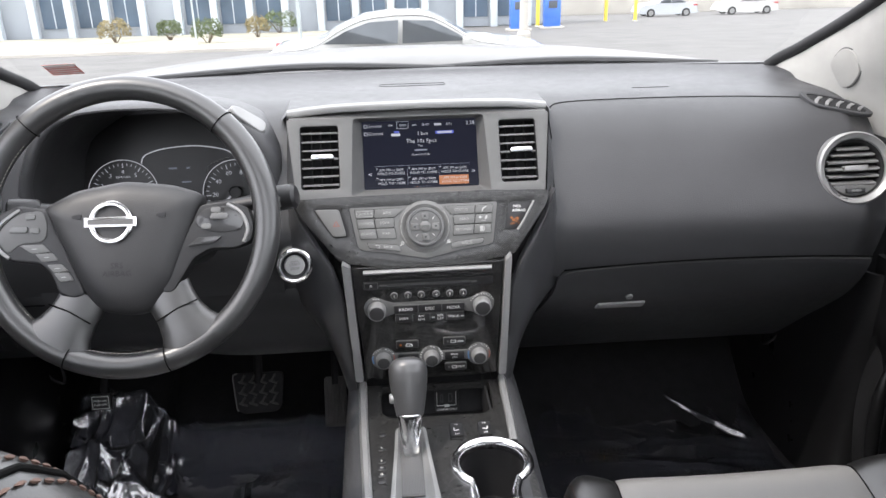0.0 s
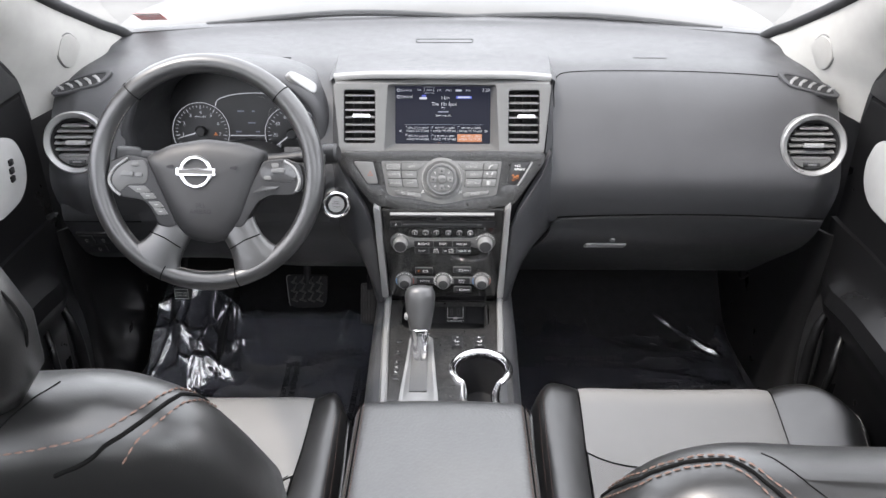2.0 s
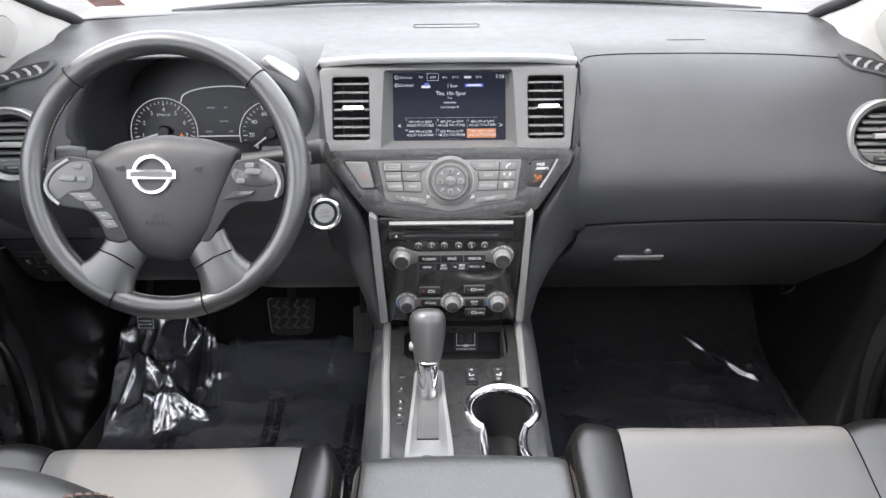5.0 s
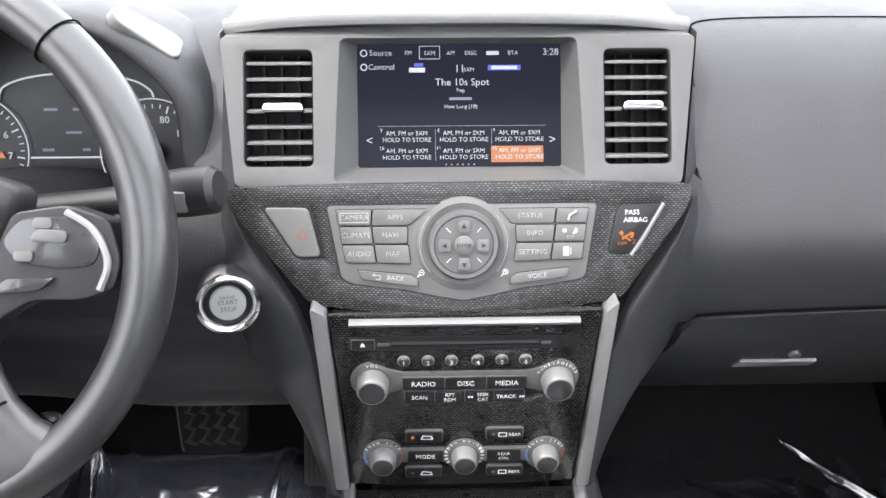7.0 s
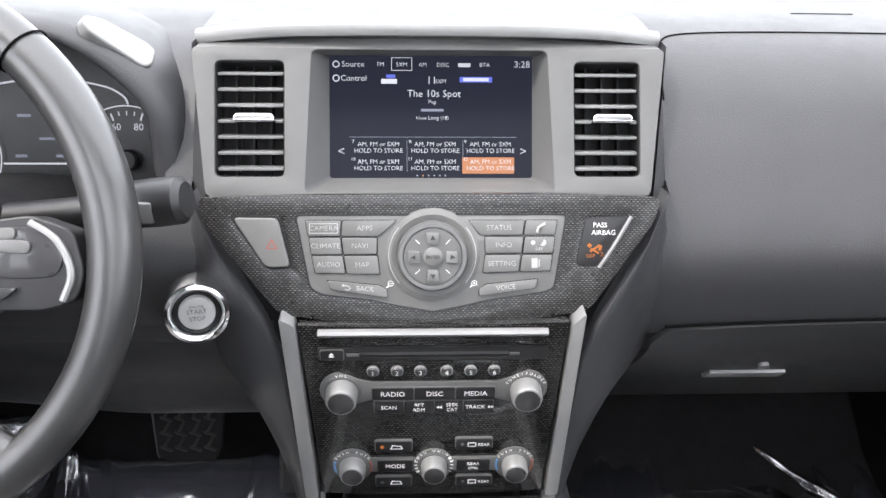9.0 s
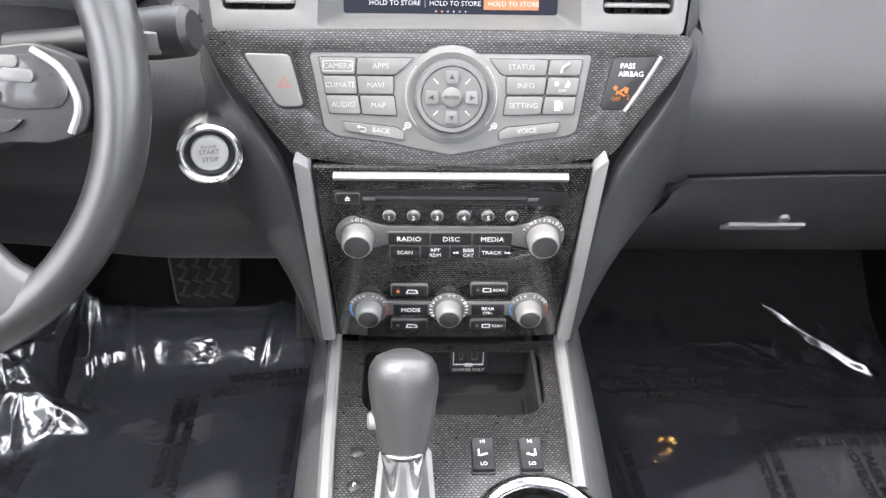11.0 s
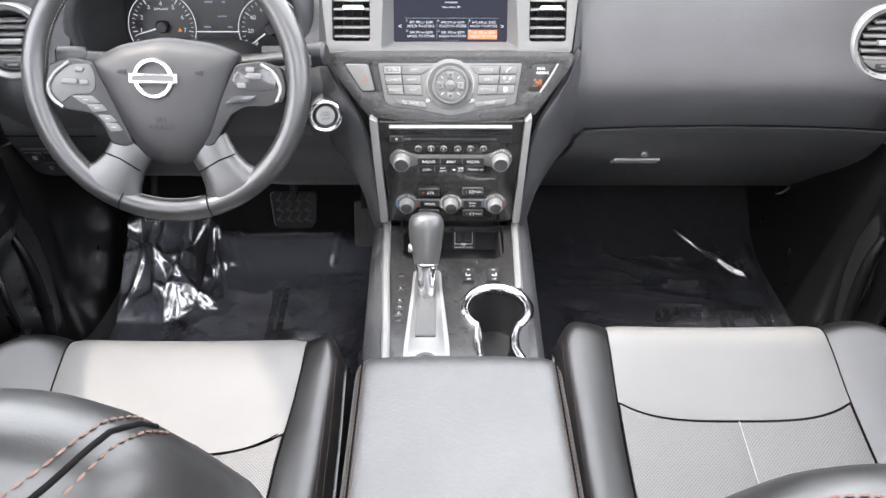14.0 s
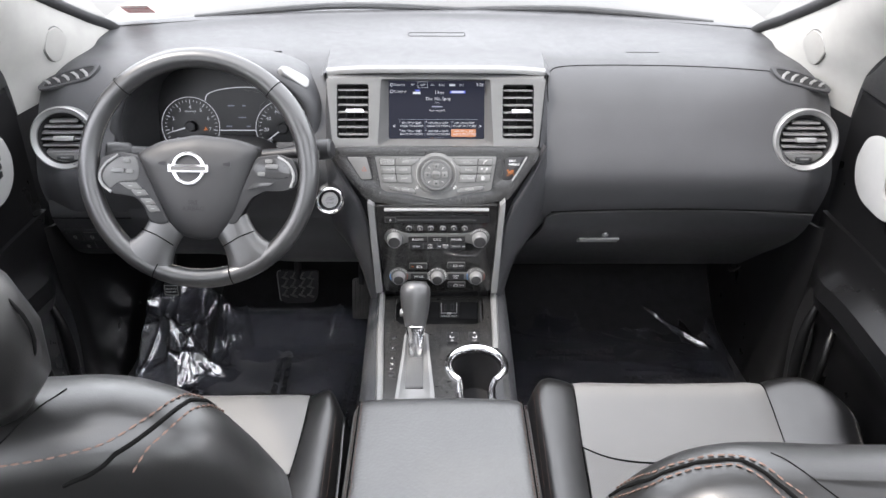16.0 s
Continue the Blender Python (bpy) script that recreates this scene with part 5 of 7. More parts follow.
    # cup holders
    c = thing("cup_holder", "twin cup holder with a chrome figure-of-eight rim", "cup holder", (0.067, 0.78, 0.28))
    rows = []
    for g, z in ((0.0110, -0.001), (0.0104, 0.003), (0.0075, 0.0062), (0.0030, 0.0075), (-0.0010, 0.0055), (-0.0035, 0.0010), (-0.0042, -0.007)):
        loop = [(x, y, TOPZ + z) for x, y in figure_eight(g)]
        rows.append(loop + [loop[0]])
    part("rim", skin(rows), CHROME, c, "chrome rim")
    rows = []
    for g, z in ((-0.0035, -0.004), (-0.0045, -0.03), (-0.007, -0.082), (-0.010, -0.086)):
        loop = [(x, y, TOPZ + z) for x, y in figure_eight(g)]
        rows.append(loop + [loop[0]])
    part("well", skin(rows), DARK, c, "black well")
    part("well_floor", prism(figure_eight(-0.008), TOPZ - 0.089, TOPZ - 0.085, 0), DARK, c)
    part("divider", box(0.036, 0.016, 0.03, (0.067, 0.7805, TOPZ - 0.056), 0.004), DARK, c)
    # heated seat switches
    for x, s in ((0.0295, -1), (0.0705, 1)):
        sw = thing("seat_heater_switch", "black rocker switch with seat heater signs", "switch", (x, 0.933, TOPZ), "seat heater switches")
        ms = Matrix.Translation((x, 0.933, TOPZ))
        part("frame", holed(rect(-0.0105, -0.0185, 0.0105, 0.0175, 0.002), [rect(-0.009, -0.0165, 0.009, 0.016, 0.0015)], 0.0018, 0.004, 0.0006), KEY, sw, "", ms)
        rows = [[(xx, yy, zz) for xx in np.linspace(-0.0088, 0.0088, 4)] for yy, zz in ((-0.0165, 0.0), (-0.0160, 0.0052), (-0.008, 0.0048), (0.0, 0.0038), (0.008, 0.0044), (0.0155, 0.0055), (0.016, 0.0))]
        rk = part("rocker", skin(rows, 0.002), DARK, sw, "", ms)
        lettering("HI", 0.0048, INK, rk, ms, "CENTER", 0, (0, 0.0118), 0.0056)
        lettering("LO", 0.0048, INK, rk, ms, "CENTER", 0, (0, -0.0112), 0.0056)
        part("seat_sign", merge(prism(rounded([(s * -0.004, -0.001), (s * 0.0028, -0.003), (s * 0.003, -0.0015), (s * -0.003, 0.0008)][::s], 0.0005), 0.0047, 0.005, 0), prism(rect(min(s * 0.003, s * 0.0045), -0.002, max(s * 0.003, s * 0.0045), 0.0045), 0.0047, 0.005, 0)), INK, rk, "", ms)
    # gear positions
    for i, (y, ch) in enumerate(((0.938, ""), (0.904, "P"), (0.875, "R"), (0.860, "N"), (0.846, "D"), (0.832, ""))):
        d = part("position_lamp", lathe([(0.0058, 0), (0.0058, 0.0008), (0.005, 0.0014), (0, 0.0014)], 20, False), KEY, t, "", Matrix.Translation((-0.0788, y, TOPZ)))
        if ch:
            lettering(ch, 0.0055, INK, d, Matrix.Translation((-0.0788, y, TOPZ)), "CENTER", 0, (0, 0), 0.0017)
    return t


def shifter():
    g = thing("gear_selector", "gear lever with a black leather knob in a silver gate", "gear lever", (-0.037, 0.86, TOPZ))
    gate = rounded([(-0.0590, 0.932), (-0.0610, 0.880), (-0.0680, 0.770), (-0.0700, 0.690), (-0.062, 0.66), (-0.010, 0.66), (-0.0010, 0.690), (-0.0030, 0.770), (-0.0120, 0.880), (-0.0150, 0.932), (-0.024, 0.940), (-0.050, 0.940)], 0.006)
    slot = rounded([(-0.0520, 0.925), (-0.0530, 0.792), (-0.0225, 0.792), (-0.0235, 0.925)], 0.003)
    m = Matrix.Translation((0, 0, TOPZ))
    lip = [(-0.0545, 0.935), (-0.0560, 0.880), (-0.0610, 0.790), (-0.0625, 0.752), (-0.0095, 0.752), (-0.0110, 0.790), (-0.0165, 0.880), (-0.0195, 0.935)]
    foot = [(-0.0515, 0.926), (-0.0520, 0.880), (-0.0528, 0.800), (-0.0530, 0.790), (-0.0225, 0.790), (-0.0225, 0.800), (-0.0232, 0.880), (-0.0237, 0.926)]
    part("gate", holed(gate, [lip], 0.012, 0.012, 0.002), SILVER, g, "brushed silver gate", m)
    dish = [[m @ Vector((lerp(a[0], b[0], f), lerp(a[1], b[1], f), z)) for a, b in zip(lip, foot)] for f, z in ((0, 0.0115), (0.25, 0.0098), (0.6, 0.0060), (1, 0.0045))]
    part("gate_dish", loft(dish, True, False), SILVER, g, "", None, 60)
    part("slot_floor", prism(slot, 0.0, 0.006, 0), PANEL, g, "", m)
    for i in range(14):
        x = -0.0505 + i * 0.00205
        part("rib", box(0.0010, 0.128, 0.0012, (x, 0.858, 0.0066), 0.0003), ALU, g, "", m)
    # lever shaft and knob, leaning forwards
    base, neck, top = Vector((-0.0372, 0.880, TOPZ)), Vector((-0.0372, 0.895, 0.408)), Vector((-0.0372, 0.930, 0.482))
    ax = (neck - base).normalized()
    part("shaft", loft([[Vector((base.x + w * math.cos(a), base.y + d * math.sin(a), base.z)) + ax * h for a in np.linspace(0, 2 * math.pi, 24, endpoint=False)] for h, w, d in ((0.0, 0.0105, 0.010), (0.012, 0.0118, 0.011), (0.03, 0.0138, 0.0120), (0.046, 0.0160, 0.0135), (0.058, 0.0176, 0.0148), (0.063, 0.0178, 0.0150))]), CHROME, g, "chrome tapered shaft")
    ax = (top - neck).normalized()
    side, up = Vector((1, 0, 0)), ax.cross(Vector((1, 0, 0)))
    rings = []
    for f, w, d in ((0.0, 0.0165, 0.0145), (0.04, 0.0180, 0.0155), (0.2, 0.0205, 0.0170), (0.4, 0.0232, 0.0190), (0.6, 0.0252, 0.0205), (0.75, 0.0258, 0.0210), (0.86, 0.0245, 0.0205), (0.94, 0.0205, 0.0175), (0.985, 0.013, 0.0115), (1.0, 0.005, 0.0045)):
        c = neck.lerp(top, f)
        rings.append([c + side * (w * math.cos(a) * (1 + 0.04 * math.cos(2 * a))) + up * (d * math.sin(a)) for a in np.linspace(0, 2 * math.pi, 32, endpoint=False)])
    k = part("knob", loft(rings), KNOB, g, "black leather gear knob")
    part("knob_line", tube([neck + side * (0.0208 * math.cos(a)) * 0.82 + up * (0.0175 * math.sin(a)) * 0.9 + ax * 0.003 for a in np.linspace(0, 2 * math.pi, 28, endpoint=False)], 0.0012, 6, True), CHROME, k)
    part("lock_button", lathe([(0.007, 0), (0.007, 0.006), (0.005, 0.008), (0, 0.008)], 20, False), SILVER, k, "silver thumb button", Matrix.Translation(neck.lerp(top, 0.32) - side * 0.0195) @ Matrix.Rotation(radians(-90), 4, "Y"))
    return g


def drive_dial():
    d = thing("drive_mode_dial", "silver four wheel drive dial with a black centre", "rotary dial", (-0.0365, 0.716, TOPZ))
    m = Matrix.Translation((-0.0365, 0.716, TOPZ + 0.006)) @ Matrix.Rotation(radians(6), 4, "X")
    part("base", lathe([(0.0300, 0.0), (0.0300, 0.006), (0.0270, 0.008)], 48, False), KEY, d, "", m)
    k = part("ring", lathe([(0.0262, 0.006), (0.0262, 0.020), (0.0245, 0.024), (0.0185, 0.025), (0.0165, 0.0225), (0.0160, 0.020)], 48, False), SILVER, d, "silver ring", m)
    for i in range(44):
        a = 2 * math.pi * i / 44
        part("knurl", box(0.0018, 0.0014, 0.011, (0.0264, 0, 0.0125), 0.0004, 1), DARK, k, "", m @ Matrix.Rotation(a, 4, "Z"))
    f = part("face", lathe([(0.0165, 0.020), (0.0160, 0.0225), (0, 0.0228)], 36, False), GAUGE, d, "", m)
    lettering("4x4-i", 0.0066, INK, f, m, "CENTER", 0, (0, 0.004), 0.0231)
    part("pointer_sign", prism([(-0.0025, 0.0085), (0.0025, 0.0085), (0, 0.013)], 0.0229, 0.0232, 0), INK, f, "", m)
    part("car_sign", prism(rounded([(-0.0085, -0.010), (0.0085, -0.010), (0.0065, -0.003), (-0.0065, -0.003)], 0.002), 0.0229, 0.0236, 0), PANEL, f, "", m)


def armrest():
    t = thing("armrest", "black leather centre armrest with double stitched edges", "armrest", (0, 0.45, 0.4))
    # crowned lid with rounded front corners
    y0, y1, hw = 0.20, 0.662, 0.127
    n = 22
    xs = np.linspace(-1, 1, n)
    rows = []
    ys = np.linspace(0, 1, 26)
    for f in ys:
        row = []
        for u in xs:
            su = math.copysign(1 - (1 - abs(u)) ** 1.6, u)
            y = lerp(y0, y1 - 0.012 * abs(su) ** 4, 1 - (1 - f) ** 1.5)
            x = 0.007 + su * (hw + 0.004 * (y1 - y) / 0.45)
            ed = max(abs(su) - 0.80, 0) / 0.20
            ef = max(y - (y1 - 0.045), 0) / 0.045
            z = 0.466 + 0.006 * (1 - su * su) - 0.020 * ed ** 3 - 0.026 * min(ef, 1.05) ** 3
            row.append((x, y, z))
        rows.append(row)
    bm = skin(rows)
    # fall of the edges
    be = [e for e in bm.edges if len(e.link_faces) == 1]
    ex = bmesh.ops.extrude_edge_only(bm, edges=be)
    for v in ex["geom"]:
        if isinstance(v, bmesh.types.BMVert):
            v.co.z -= 0.05
    bmesh.ops.recalc_face_normals(bm, faces=bm.faces)
    part("lid", bm, ARML, t, "soft black leather lid, greyed to carry its sheen", sharp=60)
    for s in (-1, 1):
        def edge(off, dz):
            return [(0.007 + s * (hw + 0.004 * (y1 - y) / 0.45 - off), y, 0.466 - dz) for y in np.linspace(y0, y1 - 0.02, 30)]
        part("seam", tube(edge(0.009, 0.0035), 0.0009, 6), SEAM, t)
        for off, dz in ((0.0055, 0.0088), (0.0125, 0.0015)):
            tagged(part("stitching", stitches(edge(off, dz), THREAD, 0.0042, 0.0016, 0.00055), THREAD, t), kind="stuff")
    part("bin", box(0.235, 0.44, 0.484, (0.006, 0.425, 0.198), 0.01), DASH, t, "dark console bin")
    return t


console()
shifter()
drive_dial()
armrest()


# ---- steering wheel, column and instruments ----
WC, WLEAN = Vector((-0.397, 0.972, 0.677)), 25.0


def steering_wheel():
    t = thing("steering_wheel", "black leather four spoke steering wheel", "steering wheel", tuple(WC))
    m = face_at(WC, WLEAN) @ Matrix.Rotation(radians(-1.0), 4, "Z") @ Matrix.Scale(1.04, 4)
    R, n = 0.1765, 96
    rim = [m @ Vector((R * math.cos(a), R * math.sin(a), 0)) for a in np.linspace(0, 2 * math.pi, n, endpoint=False)]
    rr = [0.0162 + 0.0014 * max(0, math.cos(2 * (a - radians(20)))) for a in np.linspace(0, 2 * math.pi, n, endpoint=False)]
    r = part("rim", tube(rim, rr, 20, True), RIMLEA, t, "black leather rim, shiny with wear")
    # leather joins
    for a in (47, 133, 247, 287):
        ca = Vector((R * math.cos(radians(a)), R * math.sin(radians(a)), 0))
        d = Vector((math.cos(radians(a)), math.sin(radians(a)), 0))
        part("join", tube([m @ (ca + d * (0.0172 * math.cos(b)) + Vector((0, 0, 0.0172 * math.sin(b)))) for b in np.linspace(0, 2 * math.pi, 24, endpoint=False)], 0.0008, 6, True), SEAM, r)
    for a0, a1 in ((140, 238), (250, 284)):
        path = [m @ Vector(((R - 0.0158) * math.cos(radians(a)), (R - 0.0158) * math.sin(radians(a)), 0.003)) for a in np.linspace(a0, a1, 60)]
        tagged(part("stitching", stitches(path, WTHREAD, 0.0035, 0.0018, 0.0006), WTHREAD, r), kind="stuff")

    # airbag cover, crowned
    hub = [(-0.100, 0.024), (-0.090, 0.004), (-0.062, -0.060), (-0.046, -0.090), (-0.028, -0.108), (0.010, -0.114), (0.034, -0.107), (0.060, -0.074), (0.086, 0.0), (0.099, 0.037), (0.06, 0.050), (0.0, 0.056), (-0.06, 0.045)]
    out = rounded(hub, 0.012, 4)
    c = Vector((0.0, -0.015))
    rings = []
    for f, z in ((1.0, -0.02), (1.0, 0.000), (0.98, 0.006), (0.90, 0.0125), (0.74, 0.0175), (0.5, 0.0202), (0.2, 0.0212)):
        rings.append([m @ Vector((lerp(c.x, x, f), lerp(c.y, y, f), z)) for x, y in out])
    h = part("airbag_cover", loft(rings), HUB, t, "black grained airbag cover", sharp=50)
    for x in (-0.052, 0.05):
        part("horn_sign", prism(rounded([(x - 0.006, 0.008), (x + 0.005, 0.006), (x + 0.005, 0.013), (x - 0.006, 0.011)], 0.001), 0.0195, 0.0212, 0), BLACKINK, h, "", m)
    lettering("SRS", 0.010, BLACKINK, h, m, "CENTER", 0, (-0.004, -0.052), 0.0212)
    lettering("AIRBAG", 0.010, BLACKINK, h, m, "CENTER", 0, (-0.004, -0.062), 0.0208)
    # plain badge: ring with a bar across
    mb = m @ Matrix.Translation((-0.010, 0.002, 0.0205))
    b = part("badge", holed(circle(0, 0, 0.0265, 48), [circle(0, 0, 0.0205, 48)], 0.004, 0.006, 0.0014), CHROME, t, "chrome ring badge with a plain bar", mb)
    part("badge_bar", prism(rounded([(-0.0315, -0.0062), (0.0315, -0.0062), (0.0315, 0.0062), (-0.0315, 0.0062)], 0.001), 0.0005, 0.0052, 0.001), CHROME, b, "", mb)
    part("badge_band", prism(rect(-0.0275, -0.0034, 0.0275, 0.0034), 0.005, 0.0055, 0), PANEL, b, "", mb)
    # upper spokes with switches, lower spokes flaring into the rim
    for s in (-1, 1):
        # lower arm: a flared, rounded bar from the hub into the rim
        rings = []
        for f, hw, hd in ((0.0, 0.031, 0.010), (0.2, 0.030, 0.0115), (0.45, 0.030, 0.0125), (0.7, 0.035, 0.0140), (0.88, 0.043, 0.0150), (1.0, 0.050, 0.0150)):
            c = Vector((s * lerp(0.050, 0.087, f ** 1.15), lerp(-0.084, -0.146, f), 0.003 * f - 0.003))
            ax, nx = Vector((s * 0.50, -0.86, 0)).normalized(), Vector((s * 0.86, 0.50, 0))
            rings.append([m @ (c + nx * (hw * math.copysign(abs(math.cos(q)) ** 0.8, math.cos(q))) + Vector((0, 0, hd * math.sin(q)))) for q in np.linspace(0, 2 * math.pi, 28, endpoint=False)])
        spoke = part("lower_spoke", loft(rings), RIMLEA, t, "black leather lower spoke", m=None, sharp=60)
        if s < 0:
            upper = [(-x, y) for x, y in ((0.094, 0.022), (0.128, 0.027), (0.154, 0.018), (0.161, -0.008), (0.154, -0.034), (0.136, -0.043), (0.101, -0.0475), (0.089, -0.060), (0.079, -0.085), (0.060, -0.092), (0.046, -0.086), (0.072, -0.026))]
        if s > 0:
            upper = [(0.094, 0.022), (0.128, 0.027), (0.154, 0.018), (0.161, -0.008), (0.156, -0.026), (0.136, -0.033), (0.106, -0.033), (0.086, -0.044), (0.060, -0.086), (0.046, -0.086), (0.072, -0.026)]
        cover = part("spoke_cover", prism(rounded(upper if s < 0 else upper[::-1], 0.006), -0.014, 0.0085, 0.0045, 3), DARK, t, "black upper spoke", m)
        pad = [(s * x, y) for x, y in ((0.100, 0.019), (0.138, 0.020), (0.149, 0.007), (0.146, -0.011), (0.116, -0.013), (0.095, -0.008), (0.088, 0.004))]
        if s < 0:
            pad = [(-0.097, 0.020), (-0.125, 0.018), (-0.141, 0.006), (-0.150, -0.005), (-0.152, -0.017), (-0.139, -0.034), (-0.126, -0.021), (-0.094, -0.0185), (-0.092, 0.004)]
        # left plate gets a paler grey that stands for its reflection
        plate = part("switch_plate", prism(rounded(pad if s < 0 else pad[::-1], 0.009), 0.007, 0.0100, 0.0012), PANEL if s < 0 else SPOKE, spoke, "grey switch plate", m)
        if s > 0:
            edge = [(0.128, 0.0225), (0.143, 0.013), (0.151, 0.000), (0.153, -0.012), (0.148, -0.026)]
        else:
            edge = [(-0.125, 0.0215), (-0.143, 0.009), (-0.1535, -0.005), (-0.1555, -0.017), (-0.150, -0.028), (-0.138, -0.038)]
        part("bright_edge", tube([m @ Vector((x, y, 0.0095)) for x, y in smooth_path(edge, 5)], 0.0026, 8), SILVER, spoke, "bright silver edge")
        tx, ty = (0.118, 0.0075) if s > 0 else (-0.126, -0.003)
        part("toggle", prism(rounded([(tx - 0.012, ty - 0.0035), (tx + 0.011, ty - 0.0045), (tx + 0.012, ty + 0.0035), (tx - 0.008, ty + 0.0045)], 0.004), 0.0095, 0.0130, 0.0018), ALU, plate, "silver toggle", m)
        for cx, dy in (((0.114, 0.0155), (0.102, -0.005)) if s > 0 else ((-0.112, 0.0125), (-0.1065, -0.0045))):
            part("small_button", prism(rounded([(cx - 0.006, dy - 0.0035), (cx + 0.006, dy - 0.0035), (cx + 0.006, dy + 0.0035), (cx - 0.006, dy + 0.0035)], 0.003), 0.0095, 0.0120, 0.001), BUTTON, plate, "", m)
        if s > 0:
            part("long_button", prism(rounded([(0.078, -0.030), (0.112, -0.026), (0.122, -0.018), (0.092, -0.019)], 0.003), 0.0095, 0.0125, 0.0012), SPOKE, spoke, "", m)
        else:
            for x0, y1, x1, y0, w0, w1 in ((-0.126, -0.0225, -0.088, -0.0325, 0.029, 0.022), (-0.1065, -0.0335, -0.0785, -0.0430, 0.0215, 0.020), (-0.0925, -0.0475, -0.0665, -0.0570, 0.0175, 0.017), (-0.0840, -0.0580, -0.0600, -0.0685, 0.0175, 0.0165)):
                kx = part("rocker_button", prism(rounded([(x1 - w1, y0 - 0.0008), (x1, y0 + 0.0010), (x0 + w0, y1 + 0.0005), (x0, y1)], 0.0022), 0.0080, 0.0108, 0.0009), BUTTON, spoke, "", m)
                bar(0.006, 0.0010, PRINT, kx, m, ((x0 + x1) / 2, (y0 + y1) / 2), 0.0110)
        part("arm_join", tube([m @ Vector((s * x, y, 0.0105)) for x, y in ((0.090, -0.096), (0.066, -0.106), (0.040, -0.122))], 0.0010, 6), SEAM, spoke)
    part("hub_back", lathe([(0.045, -0.045), (0.05, -0.02), (0.04, 0.0)], 36), DARK, t, "", m)
    return t


def column():
    t = thing("steering_column", "black plastic steering column shroud", "steering column", (-0.398, 1.05, 0.6))
    rings = []
    for y, zc, w, h in ((1.03, 0.650, 0.075, 0.050), (1.06, 0.635, 0.085, 0.056), (1.11, 0.615, 0.088, 0.056), (1.22, 0.58, 0.088, 0.056)):
        rings.append([(-0.398 + w * math.copysign(abs(math.cos(a)) ** 0.7, math.cos(a)), y, zc + h * math.copysign(abs(math.sin(a)) ** 0.8, math.sin(a))) for a in np.linspace(0, 2 * math.pi, 32, endpoint=False)])
    part("shroud", loft(rings), DARK, t)
    for s, tip, root in ((-1, (-0.566, 1.018, 0.688), (-0.46, 1.045, 0.676)), (1, (-0.180, 1.032, 0.690), (-0.32, 1.050, 0.668))):
        st = thing("stalk", "black control stalk with white symbols behind the wheel", "stalk", tip, "column stalks")
        a, b = Vector(root), Vector(tip)
        d = (b - a).normalized()
        part("arm", tube([a, a.lerp(b, 0.35), a.lerp(b, 0.62)], [0.013, 0.012, 0.014], 16, flat=0.8), DARK, st)
        part("tip", tube([a.lerp(b, f) for f in (0.62, 0.66, 0.82, 0.97, 1.0)], [0.014, 0.0170, 0.0180, 0.0175, 0.013], 20), DARK, st, "ribbed black end")
        ml = face_at(a.lerp(b, 0.80), 0)
        if s < 0:
            part("lamp_sign", holed(circle(-0.012, 0.0, 0.005, 16), [circle(-0.012, 0.0, 0.0034, 16)], 0.0184, 0.0004), INK, st, "", ml)
            bar(0.006, 0.006, INK, st, ml, (0.004, 0.0), 0.0182)
        else:
            part("pad", box(0.014, 0.016, 0.006, (0, 0, 0.0165), 0.002), BUTTON, st, "", ml)
    return t


